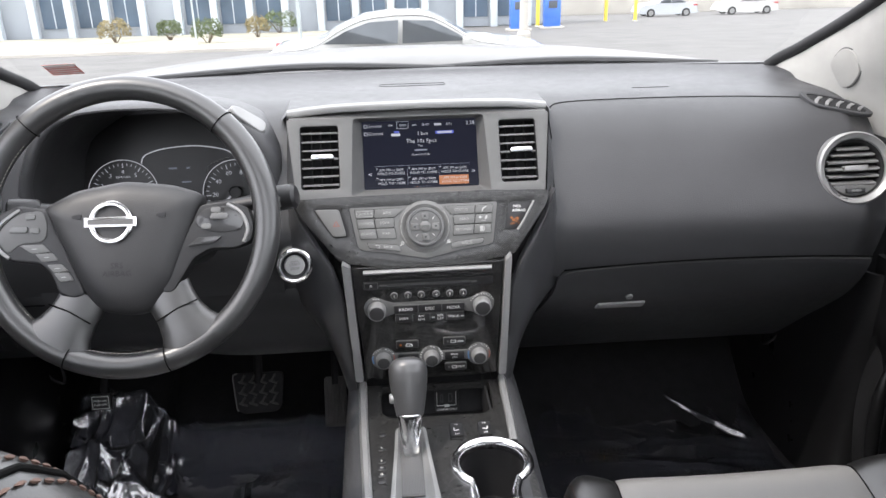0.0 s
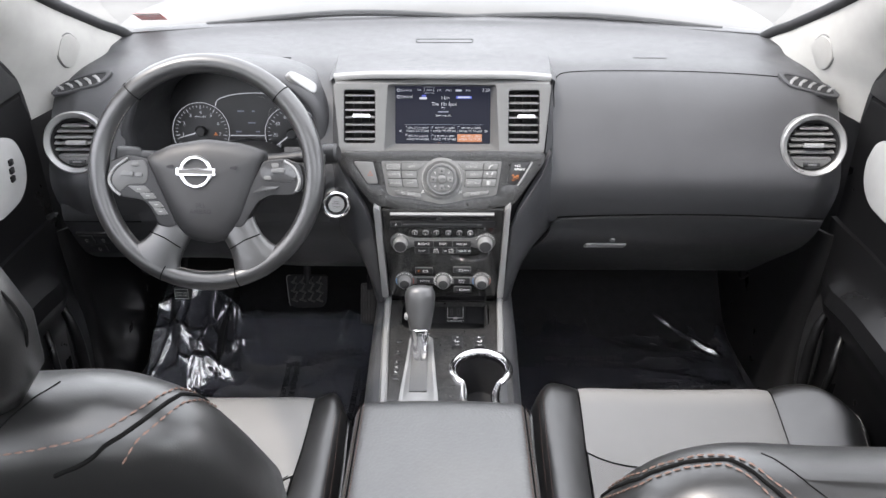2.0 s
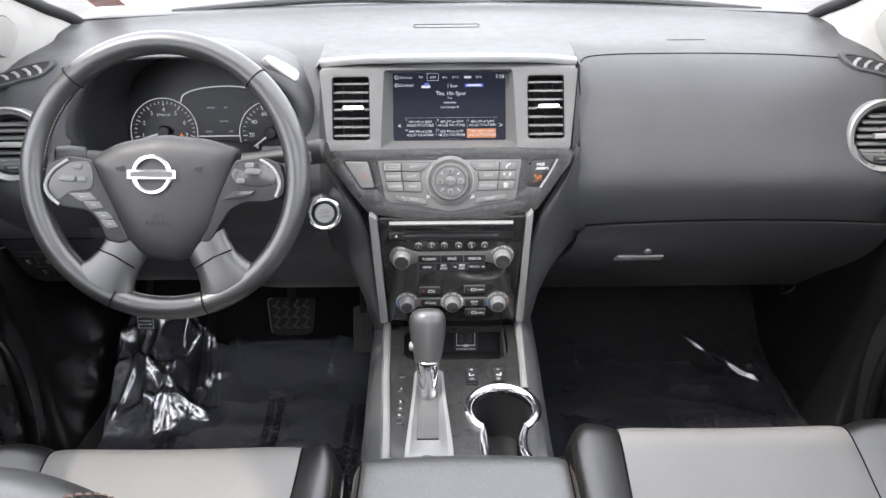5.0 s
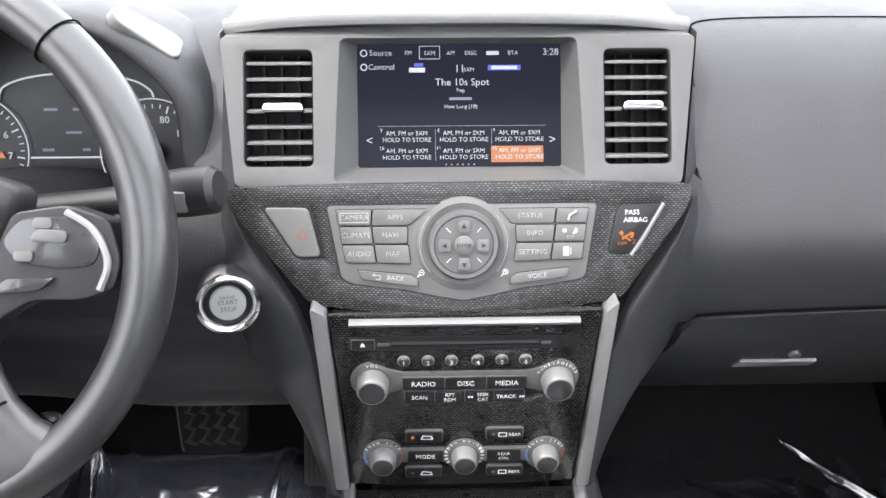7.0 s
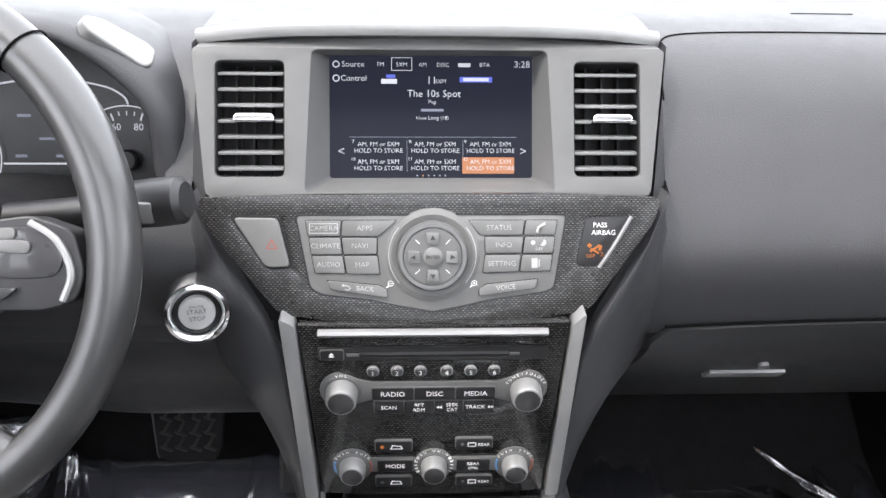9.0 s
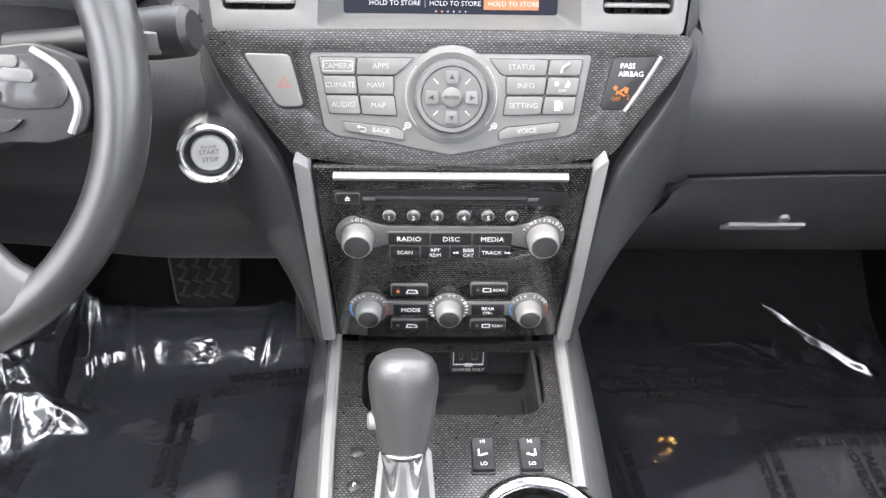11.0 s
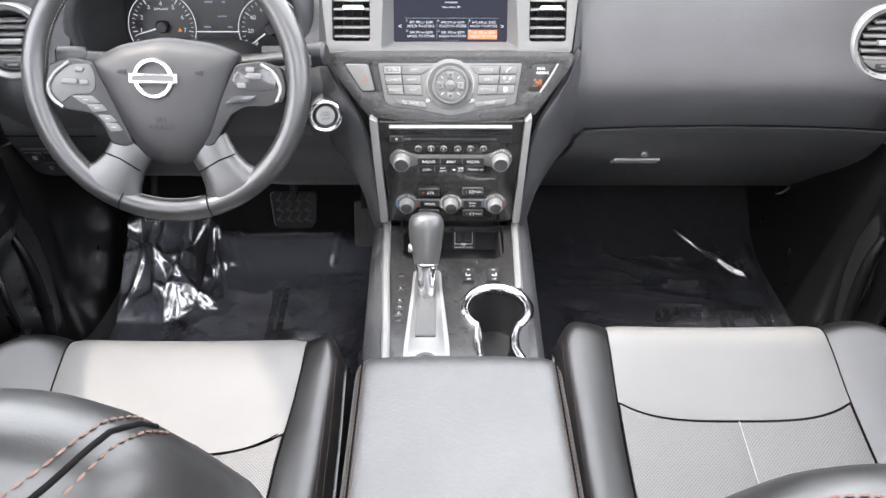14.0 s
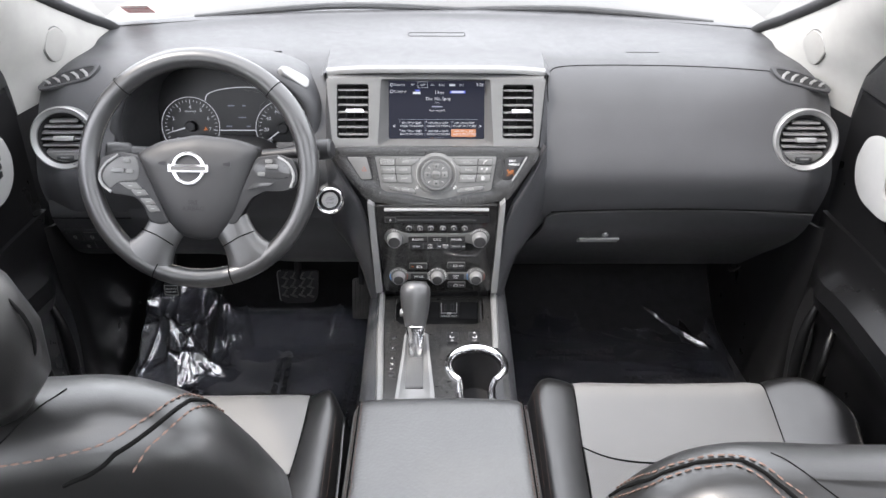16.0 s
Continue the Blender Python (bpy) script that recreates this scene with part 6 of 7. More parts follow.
def instruments():
    hood = thing("instrument_hood", "grey vinyl hood arched over the instrument dials", "instrument hood", (-0.42, 1.2, 0.7))

    def ring(side, top, y, wall):
        """The opening's outline at a depth; on the sides it follows the dashboard's face."""
        return [(x, min(y, face_y(min(max(z, 0.60), 0.764)) + wall + 0.03 * ease(0.68, 0.62, z)), z) for x, z in opening(side, top) if not (x > -0.30 and z < 0.655)]
    rows = [[(x, y, z - 0.03) for x, y, z in ring(0.034, 0.0, 1.34, 0.25)], [(x, y, z - 0.004) for x, y, z in ring(0.029, 0.008, 1.27, 0.10)], ring(0.027, 0.009, 1.20, 0.03), ring(0.024, 0.008, 1.166, 0.004), ring(0.019, 0.0062, 1.155, -0.0025), ring(0.011, 0.004, 1.149, -0.005), ring(0.005, 0.0015, 1.149, -0.002), ring(0.001, 0.0003, 1.153, 0.008), ring(0.0, 0.0, 1.160, 0.05)]
    part("arch", skin(rows), DASH, hood, "soft arched brow", sharp=60)
    rows = [ring(0.0, 0.0, 1.160, 0.05), ring(-0.004, -0.002, 1.164, 0.055), ring(-0.012, -0.012, 1.23, 0.14), ring(-0.024, -0.030, 1.32, 0.25)]
    part("lining", skin(rows), LOWER, hood, "black inner lining")
    part("sill", skin([[(x, y, z) for x in np.linspace(-0.60, -0.24, 10)] for y, z in ((1.15, 0.588), (1.2, 0.584), (1.34, 0.586))], 0.002), DARK, hood)
    ax = Vector((0.042, 0.022, -0.036)).normalized()
    nr = Vector((0.42, -0.50, 0.75))
    nr = (nr - ax * nr.dot(ax)).normalized()
    mr = Matrix((ax, nr.cross(ax), nr)).transposed().to_4x4()
    mr.translation = (-0.260, 1.168, 0.772)
    part("reset_pad", prism(rounded([(-0.034, 0.004), (-0.026, -0.008), (0.024, -0.013), (0.031, -0.006), (0.031, 0.010), (0.022, 0.014), (-0.020, 0.012)], 0.007), -0.010, 0.004, 0.003, 3), SILVER, hood, "pale button pad on the brow", mr)

    c = thing("instrument_cluster", "instrument cluster with two dials and a small display", "instrument cluster", (-0.42, 1.28, 0.65))
    m = face_at((-0.422, 1.292, 0.622), 18)
    part("face", prism(rect(-0.195, -0.075, 0.185, 0.14), -0.01, -0.003, 0), GAUGE, c, "", m)

    def gauge(cx, cy, r, nums, a0, a1, needle):
        # bright ring is given a glow, as metal stays dim under the hood
        g = part("dial", lathe([(r, 0.003), (r - 0.0006, 0.0045), (r - 0.0014, 0.003)], 56, False), LIT, c, "black dial with a ring given its own glow", m @ Matrix.Translation((cx, cy, 0)))
        n = (len(nums) - 1) * 4
        for i in range(n + 1):
            a = radians(lerp(a0, a1, i / n))
            ln = 0.008 if i % 4 == 0 else 0.0045
            rr = r - 0.006 - ln / 2
            bar(0.0011 if i % 4 else 0.0016, ln, LIT, g, m, (cx + rr * math.cos(a), cy + rr * math.sin(a)), 0.0, "tick", math.degrees(a) - 90)
        for i, tx in enumerate(nums):
            a = radians(lerp(a0, a1, i / (len(nums) - 1)))
            lettering(tx, 0.0105, LIT, g, m, "CENTER", 0, (cx + (r - 0.021) * math.cos(a), cy + (r - 0.021) * math.sin(a)), 0.0)
        a = radians(needle)
        part("needle", prism([(0, -0.0016), (r - 0.012, -0.0005), (r - 0.012, 0.0005), (0, 0.0016)], 0.004, 0.006, 0), LIT, g, "", m @ Matrix.Translation((cx, cy, 0)) @ Matrix.Rotation(a, 4, "Z"))
        part("needle_hub", lathe([(0.011, 0.002), (0.011, 0.008), (0.009, 0.010), (0, 0.010)], 24, False), DARK, g, "", m @ Matrix.Translation((cx, cy, 0)))
        return g
    g = gauge(-0.084, 0.004, 0.060, ["0", "1", "2", "3", "4", "5", "6", "7", "8"], 222, -42, 196)
    lettering("RPMx1000", 0.0055, LIT, g, m, "CENTER", 0, (-0.084, 0.034), 0.0)
    part("warning_sign", prism([(-0.0585, -0.004), (-0.0505, -0.004), (-0.0545, 0.003)], 0.0, 0.0004, 0), ORANGE, g, "", m)
    g = gauge(0.106, 0.0, 0.057, ["0", "20", "40", "60", "80", "100", "120", "140"], 222, -42, 216)
    part("warning_sign", prism(circle(0.136, -0.022, 0.004, 12), 0.0, 0.0004, 0), RED, g, "", m)
    disp = part("display", prism(rounded([(-0.026, -0.012), (0.050, -0.012), (0.060, 0.050), (0.100, 0.064), (0.030, 0.078), (-0.040, 0.066), (-0.028, 0.045)], 0.004), -0.003, -0.0015, 0), GAUGE, c, "dark small display", m)
    # display outline also glows by itself in place of catching light
    part("display_outline", tube([m @ Vector((x, y, 0.0005)) for x, y in smooth_path([(-0.052, 0.056), (-0.045, 0.070), (-0.012, 0.080), (0.040, 0.083), (0.085, 0.076), (0.104, 0.066), (0.108, 0.058)], 6)], 0.0011, 6), LIT, c)
    part("display_outline", tube([m @ Vector((x, -0.004, 0.0005)) for x in np.linspace(-0.024, 0.050, 8)], 0.0010, 6), LIT, c)
    bar(0.016, 0.0025, LITDIM, disp, m, (0.022, 0.022), -0.001)
    for x, y, w in ((0.0, 0.046, 0.014), (0.026, 0.046, 0.006), (-0.006, 0.004, 0.012), (0.034, 0.004, 0.008)):
        bar(w, 0.003, LITDIM, disp, m, (x, y), -0.001)
    return c


steering_wheel()
column()
instruments()


# ---- front seats ----
CUSH = smooth_path([(0.24, 0.235), (0.40, 0.238), (0.55, 0.248), (0.70, 0.268), (0.79, 0.290), (0.832, 0.293), (0.858, 0.268), (0.864, 0.22), (0.85, 0.12), (0.84, 0.06)], 5)


def across(x):
    """Height added across the cushion, by distance from the cabin's middle."""
    if x < 0.246:
        f = (0.246 - x) / 0.082
        return 0.014 * math.sin(math.pi * min(f, 1) * 0.62) - 0.030 * max(f - 0.55, 0) ** 2 / 0.2
    if x > 0.597:
        f = (x - 0.597) / 0.145
        return 0.026 * math.sin(math.pi * min(f, 1) * 0.62) - 0.045 * max(f - 0.55, 0) ** 2 / 0.2
    return -0.004 * math.sin(math.pi * (x - 0.246) / 0.351)


def seam_bend(x):
    """How far the cross seam bows forwards towards its ends."""
    return 1.1 * ((x - 0.422) / 0.174) ** 4


def seam_shift(s, x, y):
    """The inner bolster narrows towards the cushion's front."""
    return ((-0.022 if s < 0 else 0.002) * ease(0.58, 0.83, y) + 0.005 * ease(0.60, 0.42, y)) * math.exp(-((x - 0.247) / 0.045) ** 2)


def corner(x, y):
    """The cushion's rounded front corners."""
    return -0.035 * (ease(0.218, 0.160, x) ** 2 + ease(0.61, 0.74, x) ** 2 * 2.4) * ease(0.66, 0.86, y)


def seat_piece(s, x0, x1, k0, k1, dy, puff=0.004, nx=14, wave=0.0):
    """One padded panel of the cushion, sunk along its seams."""
    rows = []
    ks = np.linspace(k0, k1, max(6, int((k1 - k0) * 0.9)))
    for k in ks:
        row = []
        for u in np.linspace(0, 1, nx):
            x = lerp(x0, x1, u)
            bend = seam_bend(x) * (ease(k1 - 6, k1, k) if k1 < 20 else ease(k0 + 8, k0, k)) if wave else 0
            kk = min(max(k + bend, 0), len(CUSH) - 1.001)
            i = int(kk)
            y, z = (lerp(CUSH[i][j], CUSH[i + 1][j], kk - i) for j in (0, 1))
            drop = across(x)
            eu = min(u, 1 - u) * (x1 - x0) / 0.010
            ek = min(k - k0, k1 - k) / 0.9
            h = puff * (1 - math.exp(-min(eu, 9))) * (1 - math.exp(-min(ek, 9) * 1.4))
            fr = ease(0.83, 0.866, y) if z < 0.285 else 0
            row.append((s * (x + seam_shift(s, x, y)), y + dy + drop * fr + corner(x, y), z + drop * (1 - fr) + h))
        rows.append(row)
    return skin(rows)


def backrest_rings(cx, dy, dz):
    spec = [(0.26, 0.24, 0.06), (0.34, 0.255, 0.074), (0.45, 0.270, 0.078), (0.57, 0.287, 0.078), (0.64, 0.291, 0.077), (0.69, 0.277, 0.075), (0.725, 0.265, 0.070), (0.75, 0.254, 0.062), (0.768, 0.240, 0.052), (0.780, 0.218, 0.038), (0.786, 0.19, 0.022), (0.788, 0.14, 0.008)]
    rings = []
    for z, hw, hd in spec:
        y = lerp(0.335, 0.165, (z - 0.26) / 0.5) + dy
        ring = []
        for a in np.linspace(0, 2 * math.pi, 56, endpoint=False):
            c, q = math.cos(a), math.sin(a)
            x = cx + (hw - 0.006) * math.copysign(abs(c) ** 0.62, c)
            # the inner shoulder swells above the middle
            swell = 0.011 * math.exp(-((abs(x) - 0.235) / 0.07) ** 2) * ease(0.60, 0.75, z)
            ring.append((x, y + hd * math.copysign(abs(q) ** 0.75, q), z + dz * ease(0.3, 0.6, z) + swell))
        rings.append(ring)
    return rings


def seat(s, dy, lean, dz, driver):
    t = thing("front_seat", "two-tone leather front seat, black bolsters and pale centre" + (", driver's side" if driver else ", passenger's side"), "car seat", (s * 0.43, 0.5, 0.0), "front seats")
    n = len(CUSH) - 1
    ks = 13.1 if driver else 14.0    # where the cross seam lies along the cushion
    cush = part("cushion", seat_piece(s, 0.248, 0.595, ks + 0.08, n, dy, 0.004, 22, 1), WHITE, t, "pale smooth leather cushion front")
    part("cushion_rear", seat_piece(s, 0.250, 0.4215, 0, ks - 0.07, dy, 0.004, 14, 1), PERF, cush, "pale perforated leather")
    part("cushion_rear", seat_piece(s, 0.4225, 0.593, 0, ks - 0.07, dy, 0.004, 14, 1), PERF, cush, "pale perforated leather")
    part("bolster", seat_piece(s, 0.164, 0.246, 0, n, dy, 0.003, 14), LEATHER, t, "black leather inner bolster")
    part("bolster", seat_piece(s, 0.597, 0.732, 0, n, dy, 0.003, 16), LEATHER, t, "black leather outer bolster")
    for x0 in (0.164, 0.732):
        rows = []
        for f in (0, 0.12, 0.4, 1):
            rows.append([(s * (x0 + (0.004 if x0 > 0.5 else -0.004) * math.sin(math.pi * f)), y + dy + corner(x0, y), lerp(z + across(x0) - 0.004, 0.04, f)) for y, z in CUSH[:29]])
        part("side", skin(rows, 0.004), LEATHER, t)
    # seams and stitch rows
    for x in (0.247, 0.596):
        part("seam", tube([(s * (x + seam_shift(s, x, y)), y + dy, z + across(x) + 0.0005) for y, z in CUSH[:34]], 0.0011, 6), SEAM, t)
    def on_seam(x):
        kk = ks + seam_bend(x)
        i = int(kk)
        return (s * x, lerp(CUSH[i][0], CUSH[i + 1][0], kk - i) + dy, lerp(CUSH[i][1], CUSH[i + 1][1], kk - i) + across(x) + 0.0008)
    part("seam", tube([on_seam(x) for x in np.linspace(0.248, 0.595, 24)], 0.0008, 6), SEAM, t)
    part("seam", tube([(s * 0.422, y + dy, z + across(0.422) + 0.001) for y, z in CUSH[:int(ks) + 1]], 0.0010, 6), WTHREAD, t)
    for x in (0.174, 0.182):
        tagged(part("stitching", stitches([(s * x, y + dy + corner(x, y), z + across(x) + 0.0034) for y, z in CUSH[3:30]], THREAD, 0.0034, 0.0016, 0.0005), THREAD, t), kind="stuff")
    tagged(part("stitching", stitches([(s * 0.720, y + dy + corner(0.720, y), z + across(0.720) + 0.0034) for y, z in CUSH[3:30]], WTHREAD, 0.0034, 0.0016, 0.0005), WTHREAD, t), kind="stuff")
    # backrest
    dy += lean
    rings = backrest_rings(s * 0.415, dy, dz)
    bm = loft(rings)
    tree = BVHTree.FromBMesh(bm)
    back = part("backrest", bm, LEATHER, t, "black leather backrest", sharp=70)

    def drape(pts, lift=0.0006):
        out = []
        for x, y in pts:
            hit, nrm, _, _ = tree.ray_cast(Vector((x, y, 1.4)), Vector((0, 0, -1)))
            if hit:
                out.append(hit + nrm * lift)
        return out
    if driver:
        line = smooth_path([(-0.181, 0.270), (-0.184, 0.250), (-0.1905, 0.2240), (-0.2015, 0.1975), (-0.2240, 0.1782), (-0.2560, 0.1686), (-0.2935, 0.1645), (-0.36, 0.161), (-0.50, 0.160)], 12)
    else:
        line = smooth_path([(0.156, 0.277), (0.173, 0.2455), (0.197, 0.2390), (0.223, 0.2365), (0.238, 0.2335), (0.253, 0.2226), (0.267, 0.2024), (0.30, 0.18), (0.40, 0.165), (0.56, 0.175)], 12)
    part("seam", tube(drape(line, 0.0004), 0.0017, 8), SEAM, back)
    for off in (-0.0065, 0.0065):
        row = []
        for a, b in zip(line, line[1:]):
            d = Vector((b[0] - a[0], b[1] - a[1])).normalized()
            row.append((a[0] - d.y * off, a[1] + d.x * off))
        tagged(part("stitching", stitches(drape(row), THREAD, 0.0062, 0.0018, 0.0010), THREAD, back), kind="stuff")
    line = smooth_path([(s * 0.270, 0.228 if driver else 0.246), (s * 0.2816, 0.208 if driver else 0.232), (s * 0.295, 0.186 if driver else 0.212), (s * 0.315, 0.165 if driver else 0.190)], 10)
    part("seam", tube(drape(line, 0.0), 0.0007, 6), SEAM, back)
    # head restraint on two posts
    if not driver:
        part("base", box(0.46, 0.5, 0.165, (s * 0.435, 0.55, 0.038), 0.01), DARK, t)
        return t
    hr = []
    for z, hw, hd in ((0.845, 0.09, 0.02), (0.852, 0.13, 0.035), (0.88, 0.150, 0.048), (0.92, 0.155, 0.055), (0.955, 0.148, 0.052), (0.985, 0.132, 0.042), (1.0, 0.10, 0.025), (1.004, 0.05, 0.01)):
        hr.append([(s * 0.415 + hw * math.copysign(abs(math.cos(a)) ** 0.7, math.cos(a)), 0.150 + dy - (z - 0.85) * 0.15 + hd * math.copysign(abs(math.sin(a)) ** 0.8, math.sin(a)), z) for a in np.linspace(0, 2 * math.pi, 40, endpoint=False)])
    head = part("headrest", loft(hr), LEATHER, t, "black leather head restraint", sharp=70)
    part("seam", tube([Vector(p) for p in [(s * 0.415 + s * -0.156 * math.cos(a), 0.150 + dy - 0.012, 0.925 + 0.08 * math.sin(a)) for a in np.linspace(-1.2, 1.2, 20)]], 0.0013, 6), SEAM, head)
    for x in (-0.06, 0.06):
        part("post", tube([(s * 0.415 + x, 0.160 + dy, 0.75), (s * 0.415 + x, 0.150 + dy, 0.87)], 0.006, 12), CHROME, t)
    part("base", box(0.46, 0.5, 0.165, (s * 0.435, 0.55, 0.038), 0.01), DARK, t)
    return t


seat(-1, 0.008, 0.048, 0.054, True)
seat(1, 0.040, 0.024, -0.027, False)
buckle = thing("seat_belt_buckle", "black belt buckle with a red button", "belt buckle", (0.165, 0.47, 0.27))
mbk = Matrix.Translation((0.163, 0.487, 0.285)) @ Matrix.Rotation(radians(-25), 4, "X")
part("case", box(0.022, 0.05, 0.075, (0, 0, -0.02), 0.006), DARK, buckle, "", mbk)
# the button is no lamp; its shared red adds a glow
part("release", box(0.016, 0.03, 0.006, (0, 0.004, 0.018), 0.002), RED, buckle, "red release button with an added glow", mbk)


# ---- doors ----
def door(s, driver):
    t = thing("car_door", "black front door panel with an armrest and a pocket" + (", driver's side" if driver else ", passenger's side"), "car door", (s * 0.8, 0.6, 0.0), "front doors")
    zs = [0.765, 0.745, 0.70, 0.64, 0.57, 0.50, 0.46, 0.440, 0.425, 0.405, 0.38, 0.34, 0.28, 0.20, 0.10, 0.02]
    xb = [0.815, 0.792, 0.785, 0.788, 0.793, 0.796, 0.792, 0.775, 0.745, 0.738, 0.748, 0.772, 0.785, 0.788, 0.792, 0.80]
    flat = [0.815, 0.792, 0.786, 0.787, 0.789, 0.791, 0.792, 0.792, 0.792, 0.791, 0.791, 0.790, 0.789, 0.790, 0.793, 0.80]
    ys = np.concatenate([np.linspace(1.165, 0.80, 26), np.linspace(0.77, 0.0, 14)])
    rows = []
    for z, a, b in zip(zs, xb, flat):
        rows.append([(s * lerp(b, a, ease(1.15, 1.0, y)), y - 0.03 * ease(0.5, 0.1, z) * ease(1.0, 1.16, y), z - 0.03 * ease(0.9, 1.16, y) * (1 if 0.36 < z < 0.47 else 0)) for y in ys])
    part("upper_panel", skin(rows[:6], 0.01), DOORV, t, "black vinyl upper door panel")
    part("panel", skin(rows[5:], 0.01), DOORV, t, "black grained door panel")
    # armrest stitching
    for k in (0.0, 0.006):
        path = [(s * (lerp(0.791, 0.7405 + k * 1.4, ease(1.15, 1.0, y)) - 0.0010), y, 0.4215 + k * 0.8 - 0.03 * ease(0.9, 1.16, y)) for y in np.linspace(1.13, 0.3, 60)]
        tagged(part("stitching", stitches(path, WTHREAD, 0.0045, 0.0020, 0.0010), WTHREAD, t), kind="stuff")
    # satin plate round the inner handle
    mp = Matrix(((0, 0, -s), (1, 0, 0), (0, 1, 0))).to_4x4()
    mp.translation = (s * 0.788, 0, 0)
    pl = [(1.111, 0.640), (1.095, 0.688), (1.060, 0.706), (0.97, 0.706), (0.89, 0.69), (0.86, 0.65), (0.90, 0.60), (0.99, 0.575), (1.06, 0.578), (1.096, 0.600)]
    out = rounded(pl, 0.02)
    plate = part("handle_plate", holed(out, [rect(0.90, 0.615, 1.005, 0.68, 0.02)], 0.004, 0.01, 0.0015), PALE, t, "pale silver handle plate", mp)
    part("handle_cup", prism(rect(0.898, 0.613, 1.007, 0.682), -0.012, -0.008, 0), MATT, plate, "", mp)
    part("inner_handle", box(0.085, 0.022, 0.012, (0.952, 0.658, 0.004), 0.005), CHROME, plate, "chrome inner handle", mp)
    if driver:
        for i in range(3):
            part("memory_button", box(0.013, 0.011, 0.006, (1.054 + 0.004 * i, 0.627 + 0.0145 * i, 0.005), 0.002), KEY, plate, "", mp)
    # sail panel in front of the window
    tri = [(1.175, 0.755), (1.12, 0.85), (0.99, 0.96), (0.965, 0.955), (0.95, 0.755)]
    sail = part("sail_panel", prism(rounded(tri, 0.02), -0.015, 0.006, 0.004), DARK, t, "black mirror sail panel", mp @ Matrix.Translation((0, 0, -0.004)))
    part("mirror_knob", lathe([(0.012, 0), (0.012, 0.008), (0.009, 0.011), (0, 0.011)], 24, False), PANEL, sail, "", mp @ Matrix.Translation((1.02, 0.775, 0.004)))
    # window switches on the armrest
    ma = Matrix.Translation((s * 0.775, 0.955, 0.431)) @ Matrix.Rotation(radians(-s * 34), 4, "Y")
    sw = part("switch_plate", prism(rounded([(-0.020, -0.08), (0.020, -0.08), (0.020, 0.05), (0.006, 0.08), (-0.012, 0.075), (-0.020, 0.05)], 0.012), -0.004, 0.003, 0.001), KEY, t, "black window switch plate", ma)
    for y in (-0.03, 0.02):
        part("window_switch", box(0.018, 0.028, 0.008, (0, y, 0.005), 0.002), DARK, sw, "", ma)
        bar(0.008, 0.003, INK, sw, ma, (0, y + 0.008), 0.0092)
        bar(0.006, 0.002, INK, sw, ma, (0.008, y + 0.03), 0.0032)
    # lower speaker and pocket
    out = smooth_path([(1.145, 0.22), (1.13, 0.32), (1.095, 0.37), (1.065, 0.31), (1.06, 0.2), (1.075, 0.10), (1.115, 0.09)], 6, True)
    part("speaker_grille", prism(out, -0.012, 0.012, 0.006), DARK, t, "black oval speaker grille", mp)
    pocket = [(s * 0.765, 1.052, 0.355), (s * 0.748, 1.045, 0.30), (s * 0.742, 1.035, 0.22), (s * 0.745, 1.02, 0.13), (s * 0.75, 0.99, 0.06)]
    pk = part("pocket_edge", tube(smooth_path(pocket, 6), [0.006 + 0.006 * math.sin(math.pi * i / 24) for i in range(25)], 12), DOORV, t, "shiny pocket edge")
    part("pocket_lip", tube(smooth_path([(s * 0.768, 0.985, 0.345), (s * 0.75, 0.96, 0.32), (s * 0.742, 0.945, 0.28), (s * 0.742, 0.95, 0.23)], 6), 0.007, 12), DOORV, pk)
    part("bottle_well", loft([[(s * 0.772 - s * 0.046 * math.sin(a), 0.905 + 0.062 * math.cos(a), z) for a in np.linspace(0, math.pi, 16)] for z in (0.05, 0.14, 0.215, 0.235)], False), DOORV, t)
    part("map_pocket", skin([[(s * x, y, z) for y in np.linspace(0.97, 0.1, 12)] for x, z in ((0.742, 0.05), (0.735, 0.12), (0.738, 0.2), (0.748, 0.205), (0.775, 0.19))], 0.004), DOORV, t)
    return t


def kick(s):
    rows = []
    for z in np.linspace(0.0, 0.47, 8):
        rows.append([(s * x, y, z) for x, y in smooth_path([(0.80, 1.135), (0.772, 1.155), (0.760, 1.20), (0.752, 1.30), (0.75, 1.45), (0.76, 1.70)], 6)])
    k = tagged(thing("trim_" + ("left" if s < 0 else "right"), "black footwell side trim", "kick panel", (s * 0.76, 1.3, 0.1)), kind="structure")
    part("panel", skin(rows, 0.006), DOORV, k)
    part("clip_hook", tube(smooth_path([(s * 0.745, 1.43, 0.245), (s * 0.735, 1.42, 0.215), (s * 0.73, 1.40, 0.205), (s * 0.742, 1.385, 0.225), (s * 0.748, 1.38, 0.245)], 5), 0.0035, 8), DARK, k)


door(-1, True)
door(1, False)
for s in (-1, 1):
    kick(s)


# ---- floor mats, protective film, pedals ----
def mat_z(s, y):
    """Height of the mat's pile, rising towards the toe board."""
    if s < 0:
        return -0.020 + 0.012 * ease(1.26, 1.40, y) + 0.052 * ease(1.345, 1.455, y)
    return -0.022 + 0.010 * ease(1.30, 1.42, y) + 0.020 * ease(1.41, 1.50, y)


